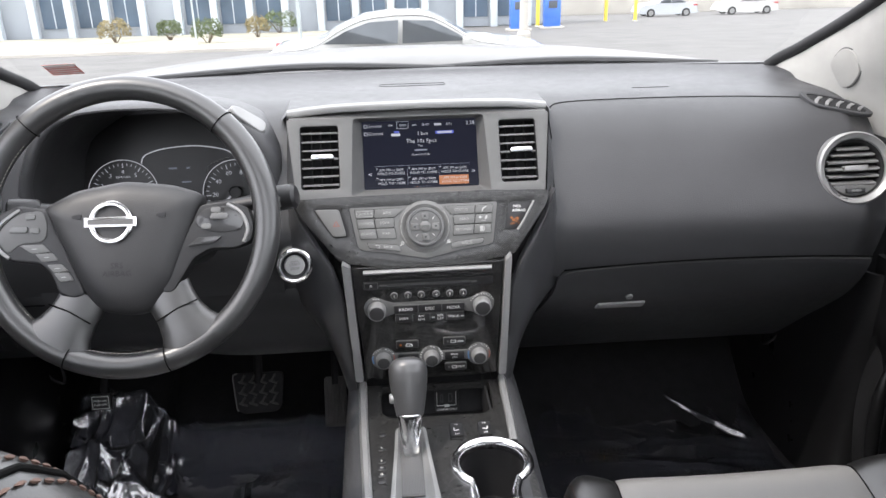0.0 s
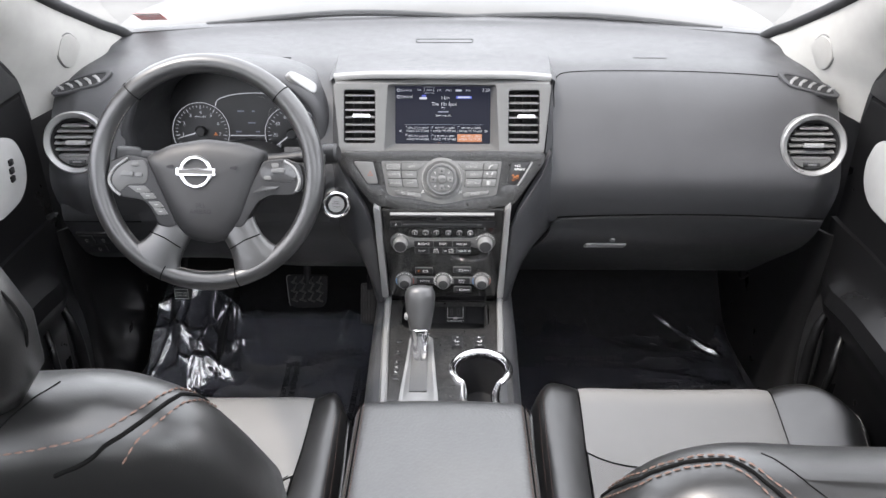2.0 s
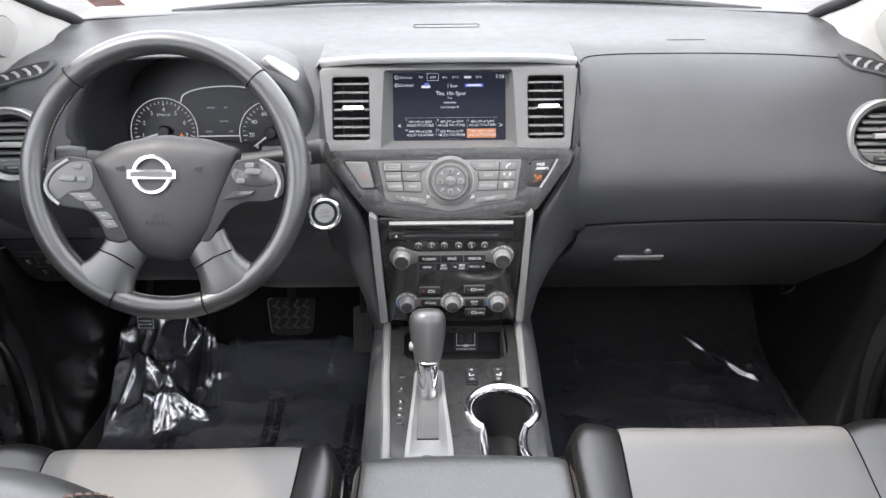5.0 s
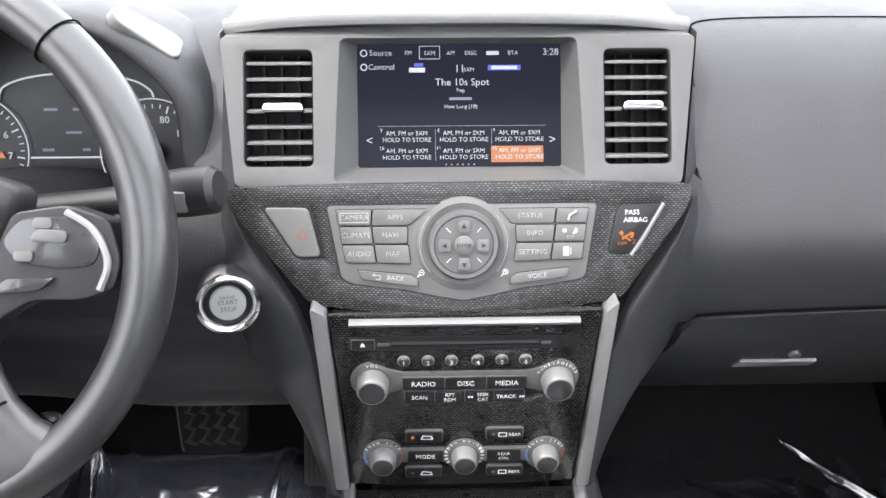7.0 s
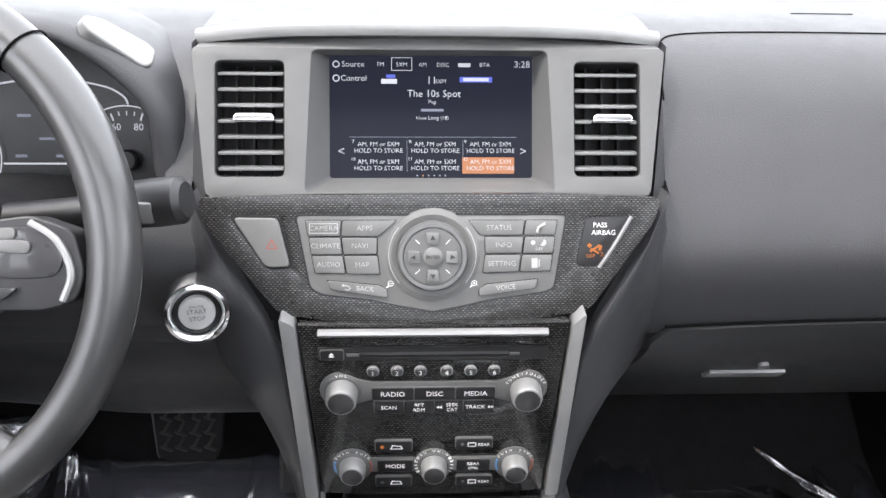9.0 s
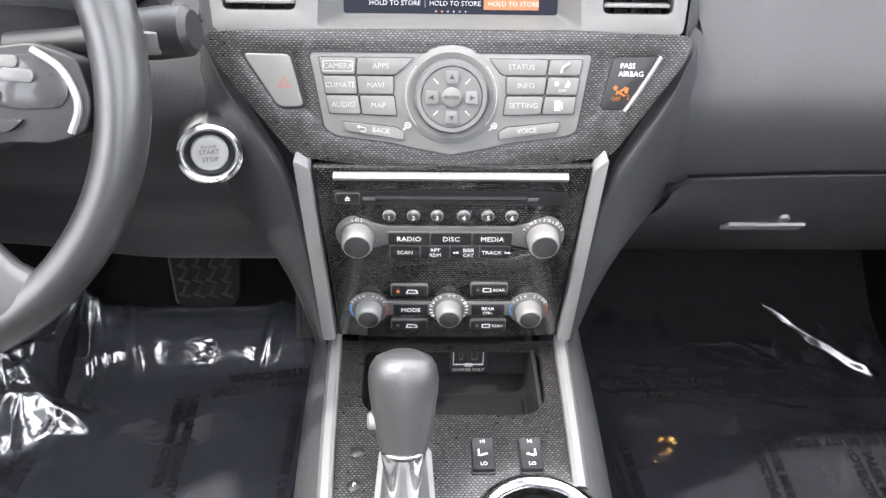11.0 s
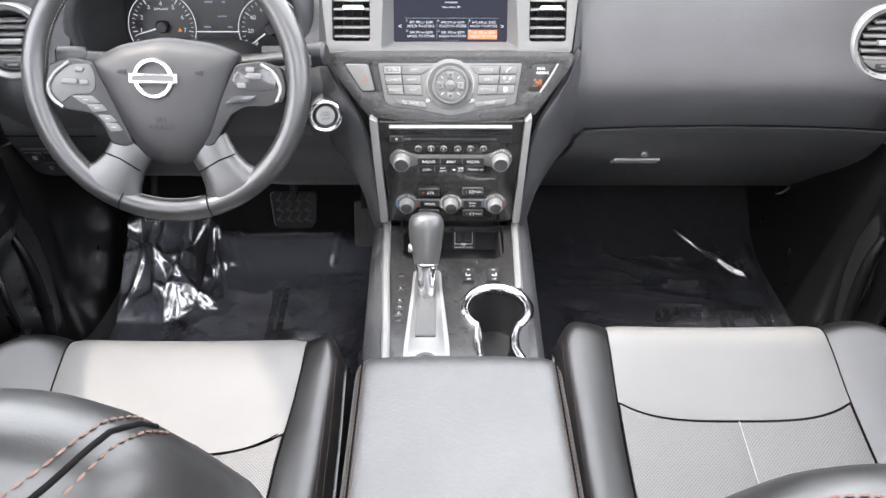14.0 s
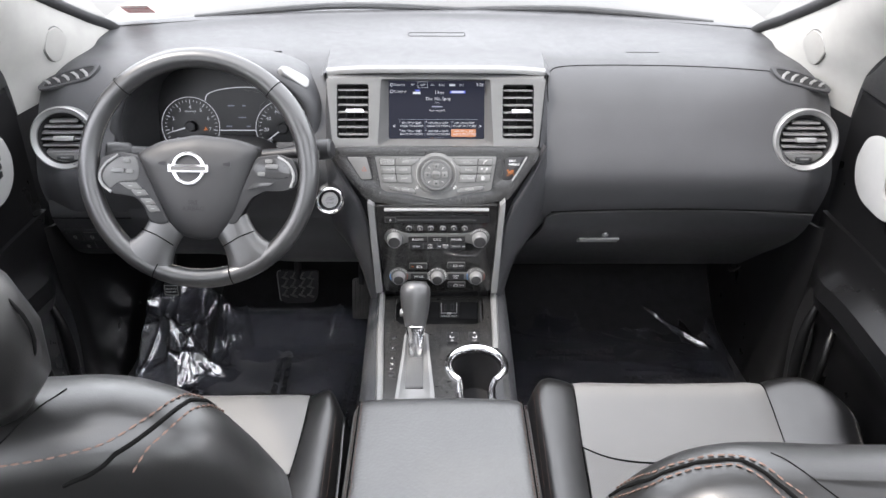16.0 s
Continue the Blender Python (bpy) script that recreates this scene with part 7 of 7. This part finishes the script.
def film_z(s, x, y):
    z = mat_z(s, y) + 0.010
    if s < 0:
        f = ease(-0.54, -0.60, x) * ease(1.20, 1.36, y)
        z += 0.085 * f
    nz = noise.noise((x * 5, y * 5, s * 3.1)) * 0.006 + noise.noise((x * 13, y * 10, 4 + s)) * 0.0035
    z += nz * ease(1.02, 1.30, y) + 0.0012 * noise.noise((x * 9, y * 9, 2))
    # upright crinkles over the toe rise
    z += 0.0045 * noise.noise((x * 24, y * 7, 11 + s)) * ease(1.31, 1.39, y)
    if s < 0:
        # gathered creases near the foot rest
        g = ease(-0.48, -0.56, x) * ease(1.20, 1.27, y)
        z += g * 0.016 * noise.noise((x * 8, y * 7, 7))
        for k in range(4):
            z += g * 0.011 * math.exp(-((y - 1.25 - 0.058 * k - 0.03 * math.sin(x * 19 + 2.1 * k)) / 0.012) ** 2)
        for k in range(8):
            bend = 0.035 * math.sin((y - 1.25) * (9 + k % 3 * 2) + 1.3 * k) + 0.10 * (y - 1.36) * (0.5 - k / 7)
            z += g * (0.005 + 0.009 * (k * 37 % 5) / 5) * math.exp(-((x + 0.705 - 0.029 * k - bend) / (0.005 + 0.003 * (k % 3))) ** 2)
        z += 0.010 * math.exp(-((x + 0.27 - 0.25 * (y - 1.38)) / 0.012) ** 2) * ease(1.34, 1.42, y)
        z += 0.008 * math.exp(-((x + 0.47 + 0.35 * (y - 1.40)) / 0.014) ** 2) * ease(1.30, 1.40, y)
        z += 0.010 * math.exp(-((y - 1.26 - 0.12 * (x + 0.6)) / 0.018) ** 2) * ease(-0.46, -0.55, x)
    else:
        for k in range(5):
            c = 1.425 - 0.030 * k + 0.018 * math.sin(x * 17 + 2.3 * k)
            z += (0.0010 + 0.0008 * (k * 3 % 4)) * math.exp(-((y - c + (0.48 - 0.11 * (k * 2 % 5)) * (x - 0.50)) / (0.006 + 0.002 * (k % 3))) ** 2) * ease(0.30 + 0.05 * (k % 4), 0.44 + 0.04 * (k % 3), x) * ease(0.74, 0.66 - 0.05 * (k % 2), x)
        # one sharp fold runs aslant to the door, a short one crosses its end
        u = ((x - 0.542) * 0.73 - (y - 1.515) * 0.684)
        v = ((x - 0.542) * 0.684 + (y - 1.515) * 0.73)
        z += 0.014 * math.exp(-(v / 0.0055) ** 2) * ease(-0.02, 0.02, u) * ease(0.235, 0.19, u)
        z += 0.007 * math.exp(-((x - 0.672 + 0.5 * (y - 1.42)) / 0.005) ** 2) * ease(1.36, 1.385, y) * ease(1.48, 1.44, y)
        z += 0.009 * math.exp(-((y - 1.503 + 0.05 * (x - 0.5)) / 0.006) ** 2) * ease(0.40, 0.45, x) * ease(0.565, 0.535, x)
        for xr in (0.29, 0.37):
            z += 0.004 * math.exp(-((x - xr - 0.06 * (y - 1.4)) / 0.008) ** 2) * ease(1.36, 1.44, y)
        z += 0.003 * math.exp(-((y - 1.33 + 0.25 * (x - 0.4)) / 0.010) ** 2) * ease(0.25, 0.32, x) * ease(0.7, 0.55, x)
    return z


def mats(s):
    x0, x1 = (-0.725, -0.165) if s < 0 else (0.170, 0.740)
    side = "driver's" if s < 0 else "passenger's"
    m = thing("floor_mat", "dark carpet mat in the %s footwell" % side, "floor mat", ((x0 + x1) / 2, 1.2, 0), "front mats")
    part("pile", skin([[(x, y, mat_z(s, y) - 0.004 + (0.085 * ease(-0.54, -0.60, x) * ease(1.20, 1.36, y) if s < 0 else 0)) for x in np.linspace(x0 + 0.01, x1 - 0.01, 30)] for y in np.linspace(0.80, 1.445 if s < 0 else 1.50, 34)], 0.004), MATC, m)
    f = thing("protective_film", "clear crinkled plastic film with printed words over the %s mat" % side, "plastic film", ((x0 + x1) / 2, 1.2, 0.02), "mat films")
    bm = skin([[(x, y + 0.012 * noise.noise((x * 8, 1, s)) * ease(1.3, 1.45, y), film_z(s, x, y)) for x in np.linspace(x0, x1, 190)] for y in np.linspace(0.82, 1.458 if s < 0 else 1.520, 220)])
    if sum(q.normal.z for q in bm.faces) < 0:
        bmesh.ops.reverse_faces(bm, faces=bm.faces)
    # the driver's sheet takes the copy with light put into its colour
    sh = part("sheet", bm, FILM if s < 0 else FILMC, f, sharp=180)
    sh.visible_shadow = False
    words = "DEALER MUST REMOVE"
    if s < 0:
        spots = [(-0.298, 1.12, 0), (-0.204, 1.19, -91), (-0.378, 1.243, -88), (-0.587, 1.176, -97), (-0.236, 1.347, 188), (-0.2, 0.952, -85)]
    else:
        spots = [(0.476, 1.146, -91), (0.591, 1.243, -177), (0.266, 1.152, -85), (0.611, 1.126, -92), (0.342, 1.333, -178), (0.70, 1.14, -88)]
    for x, y, a in spots:
        mm = Matrix.Translation((x, y, film_z(s, x, y) + 0.0022)) @ Matrix.Rotation(radians(a), 4, "Z")
        if y > 1.28:
            mm = mm @ Matrix.Rotation(radians(-17), 4, "X")
        lettering(words, 0.0215, BLACKINK, sh, mm, "CENTER", 0, (0, 0.0105), 0.0, squash=0.85, bold=0.0008)
        lettering("PROTECTIVE COVER", 0.0215, BLACKINK, sh, mm, "CENTER", 0, (-0.012, -0.0110), 0.0, squash=0.85, bold=0.0008)


def pedals():
    b = thing("brake_pedal", "black rubber brake pedal with a herringbone tread", "pedal", (-0.333, 1.36, 0.2))
    m = face_at((-0.346, 1.405, 0.158), 24) @ Matrix.Scale(1.05, 4)
    pts = rounded([(-0.050, 0.036), (-0.042, -0.036), (-0.030, -0.044), (0.036, -0.042), (0.046, -0.030), (0.050, 0.036)], 0.010)
    # plate is coloured blacker than its treads so that the pattern reads
    part("plate", prism(pts, -0.012, 0.0, 0.003), MATT, b, "", m)
    for i in range(4):
        for s in (-1, 1):
            for j in range(3):
                part("tread", box(0.018, 0.0042, 0.004, (0, 0, 0), 0.0012, 1), RUBBER, b, "", m @ Matrix.Translation((-0.030 + 0.020 * i, s * 0.004 + (j - 1) * 0.021, 0.001)) @ Matrix.Rotation(radians(s * 40 + 20), 4, "Z"))
    part("rim_edge", tube([m @ Vector((x, y, 0.001)) for x, y in pts[:9]], 0.0014, 6), ALU, b, "silver line along part of the edge")
    part("arm", tube([(-0.346, 1.415, 0.17), (-0.345, 1.46, 0.28), (-0.345, 1.52, 0.45)], 0.009, 10), MATT, b)
    a = thing("accelerator_pedal", "black ribbed accelerator pedal", "pedal", (-0.182, 1.36, 0.17))
    m = face_at((-0.182, 1.345, 0.165), 28)
    part("plate", prism(rect(-0.022, -0.055, 0.022, 0.045, 0.008), -0.01, 0, 0.003), RUBBER, a, "", m)
    for i in range(6):
        part("rib", box(0.004, 0.085, 0.004, (-0.016 + 0.0064 * i, -0.005, 0.001), 0.0012, 1), RUBBER, a, "", m)
    part("arm", tube([(-0.182, 1.36, 0.19), (-0.182, 1.45, 0.33), (-0.18, 1.5, 0.45)], 0.007, 10), MATT, a)
    p = thing("parking_brake_pedal", "small black foot brake pedal with a printed plate", "pedal", (-0.577, 1.2, 0.29))
    m = face_at((-0.612, 1.28, 0.228), 10) @ Matrix.Scale(1.06, 4)
    pl = part("plate", prism(rect(-0.017, -0.014, 0.017, 0.014, 0.002), -0.008, 0.002, 0.0012), DARK, p, "", m)
    part("outline", holed(rect(-0.0145, -0.0115, 0.0145, 0.0115), [rect(-0.0138, -0.0108, 0.0138, 0.0108)], 0.0003, 0.0003), INK, pl, "", m @ Matrix.Translation((0, 0, 0.0022)))
    lettering("PUSH ON", 0.0052, INK, pl, m, "CENTER", 0, (0, 0.003), 0.0025)
    lettering("PUSH OFF", 0.0052, INK, pl, m, "CENTER", 0, (0, -0.004), 0.0025)
    part("arm", tube([(-0.612, 1.29, 0.225), (-0.612, 1.34, 0.29), (-0.612, 1.45, 0.42)], 0.007, 10), MATT, p)
    f = thing("foot_rest", "black carpeted foot rest under the film", "foot rest", (-0.655, 1.4, 0))
    part("wedge", loft([[(x, 1.21, -0.04), (x, 1.36, 0.050), (x, 1.60, 0.14), (x, 1.60, -0.04)] for x in (-0.74, -0.56)]), CARPET, f)


def footwell_lamp(x, y, z):
    """Small courtesy lamp under the dash that glints in the film."""
    t = thing("footwell_lamp", "small warm courtesy lamp under the dash", "lamp", (x, y, z), "footwell lamps")
    m = Matrix.Translation((x, y, z)) @ Matrix.Rotation(radians(180), 4, "X")
    part("case", holed(rect(-0.013, -0.009, 0.013, 0.009, 0.003), [rect(-0.005, -0.0025, 0.005, 0.0025, 0.001)], 0.004, 0.010, 0.001), MATT, t, "", m)
    part("lens", prism(rect(-0.005, -0.0025, 0.005, 0.0025, 0.001), -0.004, 0.002, 0.0006), BULB, t, "glowing amber lens", m)


footwell_lamp(-0.40, 1.30, 0.338)
footwell_lamp(0.43, 1.40, 0.246)
for s in (-1, 1):
    mats(s)
pedals()


# ---- outside the windscreen ----
SLOPE = -0.0565


def gz(y):
    return -0.6 + SLOPE * y


ASPHALT = mat("asphalt", (0.125, 0.123, 0.118), 0.9, 0, 0.15, 0.8, 0.5, 40)
CONCRETE = mat("concrete", (0.42, 0.40, 0.36), 0.9, 0, 0.12, 0.6, 0.3, 20)
GRASS = mat("dry_verge", (0.30, 0.285, 0.225), 0.95, 0, 0.25, 0.7, 0.6, 30)
WALLG = mat("facade_grey", (0.36, 0.39, 0.42), 0.7, 0, 0.08, 0.5)
COLUMN = mat("facade_column", (0.55, 0.60, 0.64), 0.6, 0, 0.08, 0.7)
PANE = mat("facade_glass", (0.10, 0.14, 0.19), 0.12, 0, 0.3, 0.4)
BLUE = mat("blue_paint", (0.05, 0.16, 0.55), 0.4, 0, 0.1, 2)
YELLOW = mat("yellow_paint", (0.65, 0.50, 0.06), 0.5, 0, 0.1, 2)
LEAF = mat("shrub_leaf", (0.10, 0.13, 0.055), 0.8, 0, 0.35, 3)
DRYLEAF = mat("dry_shrub_leaf", (0.24, 0.20, 0.10), 0.8, 0, 0.35, 3)
BARK = mat("shrub_stem", (0.12, 0.09, 0.06), 0.9)
STEEL = mat("galvanised_steel", (0.42, 0.46, 0.46), 0.5, 0.4, 0.1, 3)
CARGLASS = mat("tinted_glass", (0.09, 0.10, 0.11), 0.35, 0, 0.1, 3, spec=0.2)
TYRE = mat("tyre_rubber", (0.03, 0.03, 0.03), 0.8)
LAMP = mat("tail_lamp", (0.42, 0.07, 0.07), 0.2, coat=0.6)
GREYCAR = mat("grey_car_paint", (0.34, 0.36, 0.38), 0.3, 0.2, 0.03, 3, coat=0.8)


def grounds():
    ys = [-40, -10, 0, 5, 10, 20, 30, 40, 60, 90, 150, 400]
    solo("ground", skin([[(x, y, gz(y)) for x in np.linspace(-300, 300, 13)] for y in ys]), ASPHALT, "pale worn asphalt ground reaching the horizon", "ground", kind="structure")
    for nm, y0, y1, h, mt, lab in (("pavement", 30.5, 33.5, 0.12, CONCRETE, "pale concrete pavement with a kerb"), ("verge", 33.5, 48.5, 0.10, GRASS, "dry grass verge with shrubs")):
        bm = loft([[(x, y0, gz(y0) - 0.1), (x, y0, gz(y0) + h), (x, y1, gz(y1) + h), (x, y1, gz(y1) - 0.1)] for x in (-60, -20, 3.5)])
        solo(nm, bm, mt, lab, nm, kind="structure")


def shrub(x, y, w, h, material, seed):
    rnd = random.Random(seed)
    t = thing("shrub", "small %s shrub on the verge" % ("brownish" if material is DRYLEAF else "dark green"), "shrub", (x, y, gz(y) + 0.1), "verge shrubs")
    stems = [tube([(x, y, gz(y)), (x + rnd.uniform(-w, w) * 0.3, y + rnd.uniform(-w, w) * 0.2, gz(y) + h * 0.6)], [0.03, 0.01], 5) for _ in range(6)]
    part("stem", merge(*stems), BARK, t)
    verts, faces = [], []
    for _ in range(900):
        a, b = rnd.uniform(0, 2 * math.pi), rnd.uniform(-0.5, 1)
        r = rnd.uniform(0.55, 1) ** 0.6 * (1 + 0.25 * noise.noise((math.cos(a) * 2, math.sin(a) * 2, b * 2 + seed)))
        c = Vector((x + w / 2 * r * math.cos(a) * math.sqrt(max(1 - b * b * 0.8, 0.05)), y + w / 2 * r * math.sin(a) * math.sqrt(max(1 - b * b * 0.8, 0.05)), gz(y) + 0.12 + h * (0.45 + 0.5 * b * r)))
        u, v = Vector((rnd.gauss(0, 1), rnd.gauss(0, 1), rnd.gauss(0, 1))).normalized() * 0.07, Vector((rnd.gauss(0, 1), rnd.gauss(0, 1), rnd.gauss(0, 1))).normalized() * 0.035
        k = len(verts)
        verts += [c - u, c + v, c + u, c - v]
        faces.append((k, k + 1, k + 2, k + 3))
    me = bpy.data.meshes.new("tmp")
    me.from_pydata(verts, [], faces)
    bm = bmesh.new()
    bm.from_mesh(me)
    bpy.data.meshes.remove(me)
    part("leaves", bm, material, t)


def sedan(x, y, length, paint, label, facing=1, group=""):
    """A saloon seen from its side."""
    z = gz(y)
    t = thing("parked_car" if group else "white_saloon", label, "car", (x, y, z), group)
    side = [(0.0, 0.55), (0.01, 0.85), (0.04, 0.97), (0.16, 1.03), (0.26, 1.28), (0.34, 1.42), (0.45, 1.47), (0.56, 1.42), (0.68, 1.10), (0.74, 1.02), (0.92, 0.90), (0.985, 0.74), (1.0, 0.55), (0.99, 0.28), (0.5, 0.22), (0.01, 0.28)]
    L = length
    rings = []
    ring = smooth_path(side, 4, True)
    for w, k in ((-0.90, 0.96), (-0.92, 0.985), (-0.88, 1.0), (-0.62, 1.0), (0.62, 1.0), (0.88, 1.0), (0.92, 0.985), (0.90, 0.96)):
        tum = lambda zz: 1 - 0.22 * ease(0.95, 1.45, zz)
        rings.append([(x + facing * (u - 0.5) * L, y + w * tum(v), z + 0.55 + (v - 0.55) * k) for u, v in ring])
    part("body", loft(rings), paint, t)
    for s in (-1, 1):
        def sidept(u, v, o=0.012):
            return (x + facing * (u - 0.5) * L, y + s * (0.92 * (1 - 0.22 * ease(0.95, 1.45, v)) + o), z + v)
        for g in ([(0.20, 1.06), (0.44, 1.04), (0.445, 1.38), (0.35, 1.36), (0.275, 1.24)], [(0.455, 1.04), (0.67, 1.06), (0.63, 1.18), (0.555, 1.36), (0.46, 1.38)]):
            bm = bmesh.new()
            f = bm.faces.new([bm.verts.new(sidept(u, v)) for u, v in g])
            bmesh.ops.solidify(bm, geom=[f], thickness=0.01)
            part("side_window", bm, CARGLASS, t, "tinted side window")
        part("mirror", box(0.12, 0.18, 0.12, sidept(0.66, 1.06, 0.09), 0.03), paint, t)
        for u in (0.19, 0.80):
            mw = Matrix.Translation(sidept(u, 0.33, -0.10)) @ Matrix.Rotation(radians(90), 4, "X")
            w = part("wheel", lathe([(0.20, -0.11), (0.32, -0.11), (0.34, -0.06), (0.34, 0.06), (0.32, 0.11), (0.20, 0.11)], 32), TYRE, t, "", mw)
            part("rim", lathe([(0.20, -0.114), (0.05, -0.10), (0.05, 0.10), (0.20, 0.114)], 24), SILVER, w, "", mw)
        part("tail_lamp", box(0.34, 0.10, 0.13, sidept(0.035, 0.87, -0.04), 0.04), LAMP, t, "red tail lamp")
        part("door_handle", box(0.2, 0.03, 0.035, sidept(0.40, 0.93, 0.0), 0.01), paint, t)
    return t


def facade():
    t = thing("shop_building", "single storey shop with pale columns and glass bays", "building", (-14, 52, gz(52)))
    y, zb = 50.0, gz(50)
    part("wall", box(38, 8, 6.0, (-8.0, y + 4.4, zb + 3.0), 0.05), WALLG, t, "grey wall")
    part("roof", box(39, 9, 0.5, (-8.0, y + 4.2, zb + 6.2), 0.05), COLUMN, t)
    for i in range(17):
        x = -25.5 + i * 2.15
        part("column", box(0.42, 0.5, 5.9, (x, y - 0.1, zb + 2.95), 0.04), COLUMN, t, "pale blue-grey column")
        if i < 16 and i % 4 != 1:
            w = part("window", box(1.5, 0.12, 3.4, (x + 1.07, y + 0.36, zb + 2.3), 0.02), PANE, t, "dark shop window")
            part("mullion", box(0.06, 0.16, 3.4, (x + 1.07, y + 0.34, zb + 2.3), 0.01), COLUMN, w)


def outside():
    grounds()
    for i, (x, y, w, h, mt) in enumerate(((-13.25, 39.8, 1.6, 1.2, DRYLEAF), (-11.0, 41.2, 1.3, 1.05, LEAF), (-8.1, 36.5, 1.5, 1.1, LEAF), (-6.6, 41.3, 1.2, 1.1, DRYLEAF), (-6.2, 47.0, 2.1, 1.3, LEAF))):
        shrub(x, y, w, h, mt, i + 3)
    facade()
    sedan(0.42, 13.3, 4.85, PAINT, "white saloon car on the road outside", 1)
    for x, y in ((-2.62, 24.1), (-7.7, 32.6)):
        p = thing("sign_post", "slim grey steel post by the kerb", "post", (x, y, gz(y)), "posts")
        part("shaft", tube([(x, y, gz(y) - 0.1), (x, y, gz(y) + 5.5)], 0.06 if y < 25 else 0.04, 12), STEEL, p)
        part("foot_plate", box(0.25, 0.25, 0.03, (x, y, gz(y) + 0.13), 0.005), STEEL, p)
    p = thing("lamp_post", "thick pale concrete lamp post", "lamp post", (5.9, 34, gz(34)))
    part("shaft", tube([(5.9, 34, gz(34) - 0.1), (5.9, 34, gz(34) + 9)], [0.2, 0.14], 16), CONCRETE, p)
    part("collar", lathe([(0.3, 0), (0.3, 0.2), (0.22, 0.3)], 16), CONCRETE, p, "", Matrix.Translation((5.9, 34, gz(34))))
    for x, y in ((7.0, 42.0), (9.2, 44.0), (-30.0, 62.0)):
        f = thing("fuel_pump", "blue and white fuel pump", "fuel pump", (x, y, gz(y)), "fuel pumps")
        part("body", box(0.9, 0.6, 1.5, (x, y, gz(y) + 0.85), 0.05), BLUE, f)
        part("head", box(0.8, 0.5, 0.7, (x, y, gz(y) + 1.95), 0.05), PAINT, f, "white top")
        part("panel", box(0.5, 0.05, 0.4, (x, y - 0.31, gz(y) + 1.3), 0.02), CARGLASS, f)
        part("plinth", box(1.3, 0.9, 0.12, (x, y, gz(y) + 0.06), 0.02), CONCRETE, f)
    for x, y in ((14.5, 52.0), (16.5, 52.0), (9.0, 47.0), (-27.5, 60.0), (-26.5, 60.0)):
        b = thing("bollard", "yellow painted steel bollard post", "bollard", (x, y, gz(y)), "bollards")
        part("post", lathe([(0.12, 0), (0.12, 1.5), (0.09, 1.6), (0.0, 1.62)], 16), YELLOW, b, "", Matrix.Translation((x, y, gz(y))))
        part("foot", lathe([(0.2, 0), (0.2, 0.06), (0.12, 0.08)], 16), CONCRETE, b, "", Matrix.Translation((x, y, gz(y))))
    for x, y, mt in ((22.0, 62.0, GREYCAR), (28.5, 62.0, PAINT), (-36.0, 70.0, GREYCAR)):
        sedan(x, y, 4.6, mt, "car parked across the road", -1, "parked cars")
    # long pale fence far off
    fence = thing("far_wall", "long pale boundary wall far off", "wall", (40, 75, gz(75)))
    part("panel", box(70, 0.3, 1.6, (48, 75, gz(75) + 0.8), 0.02), CONCRETE, fence)
    part("coping", box(70, 0.45, 0.15, (48, 75, gz(75) + 1.66), 0.02), COLUMN, fence)

    # bonnet, cowl and wipers of this car
    b = thing("bonnet", "glossy pale car bonnet beyond the windscreen", "car bonnet", (0, 2.2, 0.8))
    rows = []
    for y, z in smooth_path([(1.80, 0.735), (1.87, 0.758), (2.033, 0.767), (2.333, 0.748), (2.631, 0.709), (2.807, 0.658), (2.881, 0.572), (2.887, 0.371)], 4):
        rows.append([(x, y - 0.10 * (x / 0.8) ** 2, z - 0.05 * (x / 0.8) ** 2 + 0.006 * ease(0.30, 0.42, abs(x))) for x in np.linspace(-0.86, 0.86, 25)])
    part("panel", skin(rows, 0.01), BONNET, b)
    for s in (-1, 1):
        part("wing", skin([[(s * x, y, z - 0.08 * ease(0.86, 0.98, x)) for x in np.linspace(0.865, 0.99, 6)] for y, z in ((1.479, 0.726), (1.829, 0.71), (2.328, 0.678), (2.725, 0.624), (2.864, 0.473))], 0.01), BONNET, b)
    c = thing("cowl", "dark grey plastic cowl with wiper arms", "cowl", (0, 1.65, 0.78))
    part("panel", skin([[(x, ws_y(x) + dy, ws_z(x) + dz) for x in np.linspace(-0.74, 0.74, 21)] for dy, dz in ((0.03, -0.012), (0.10, -0.022), (0.17, -0.03))], 0.004), PANEL, c)
    for x0, x1 in ((-0.55, 0.10), (0.05, 0.62)):
        w = part("wiper", tube(smooth_path([(x0, ws_y(x0) + 0.045, ws_z(x0) - 0.004), ((x0 + x1) / 2, ws_y((x0 + x1) / 2) + 0.04, ws_z(0.3) + 0.006), (x1, ws_y(x1) + 0.035, ws_z(x1) - 0.004)], 8), [0.005 + 0.003 * math.sin(math.pi * i / 16) for i in range(17)], 8), DARK, c, "black wiper arm")


outside()
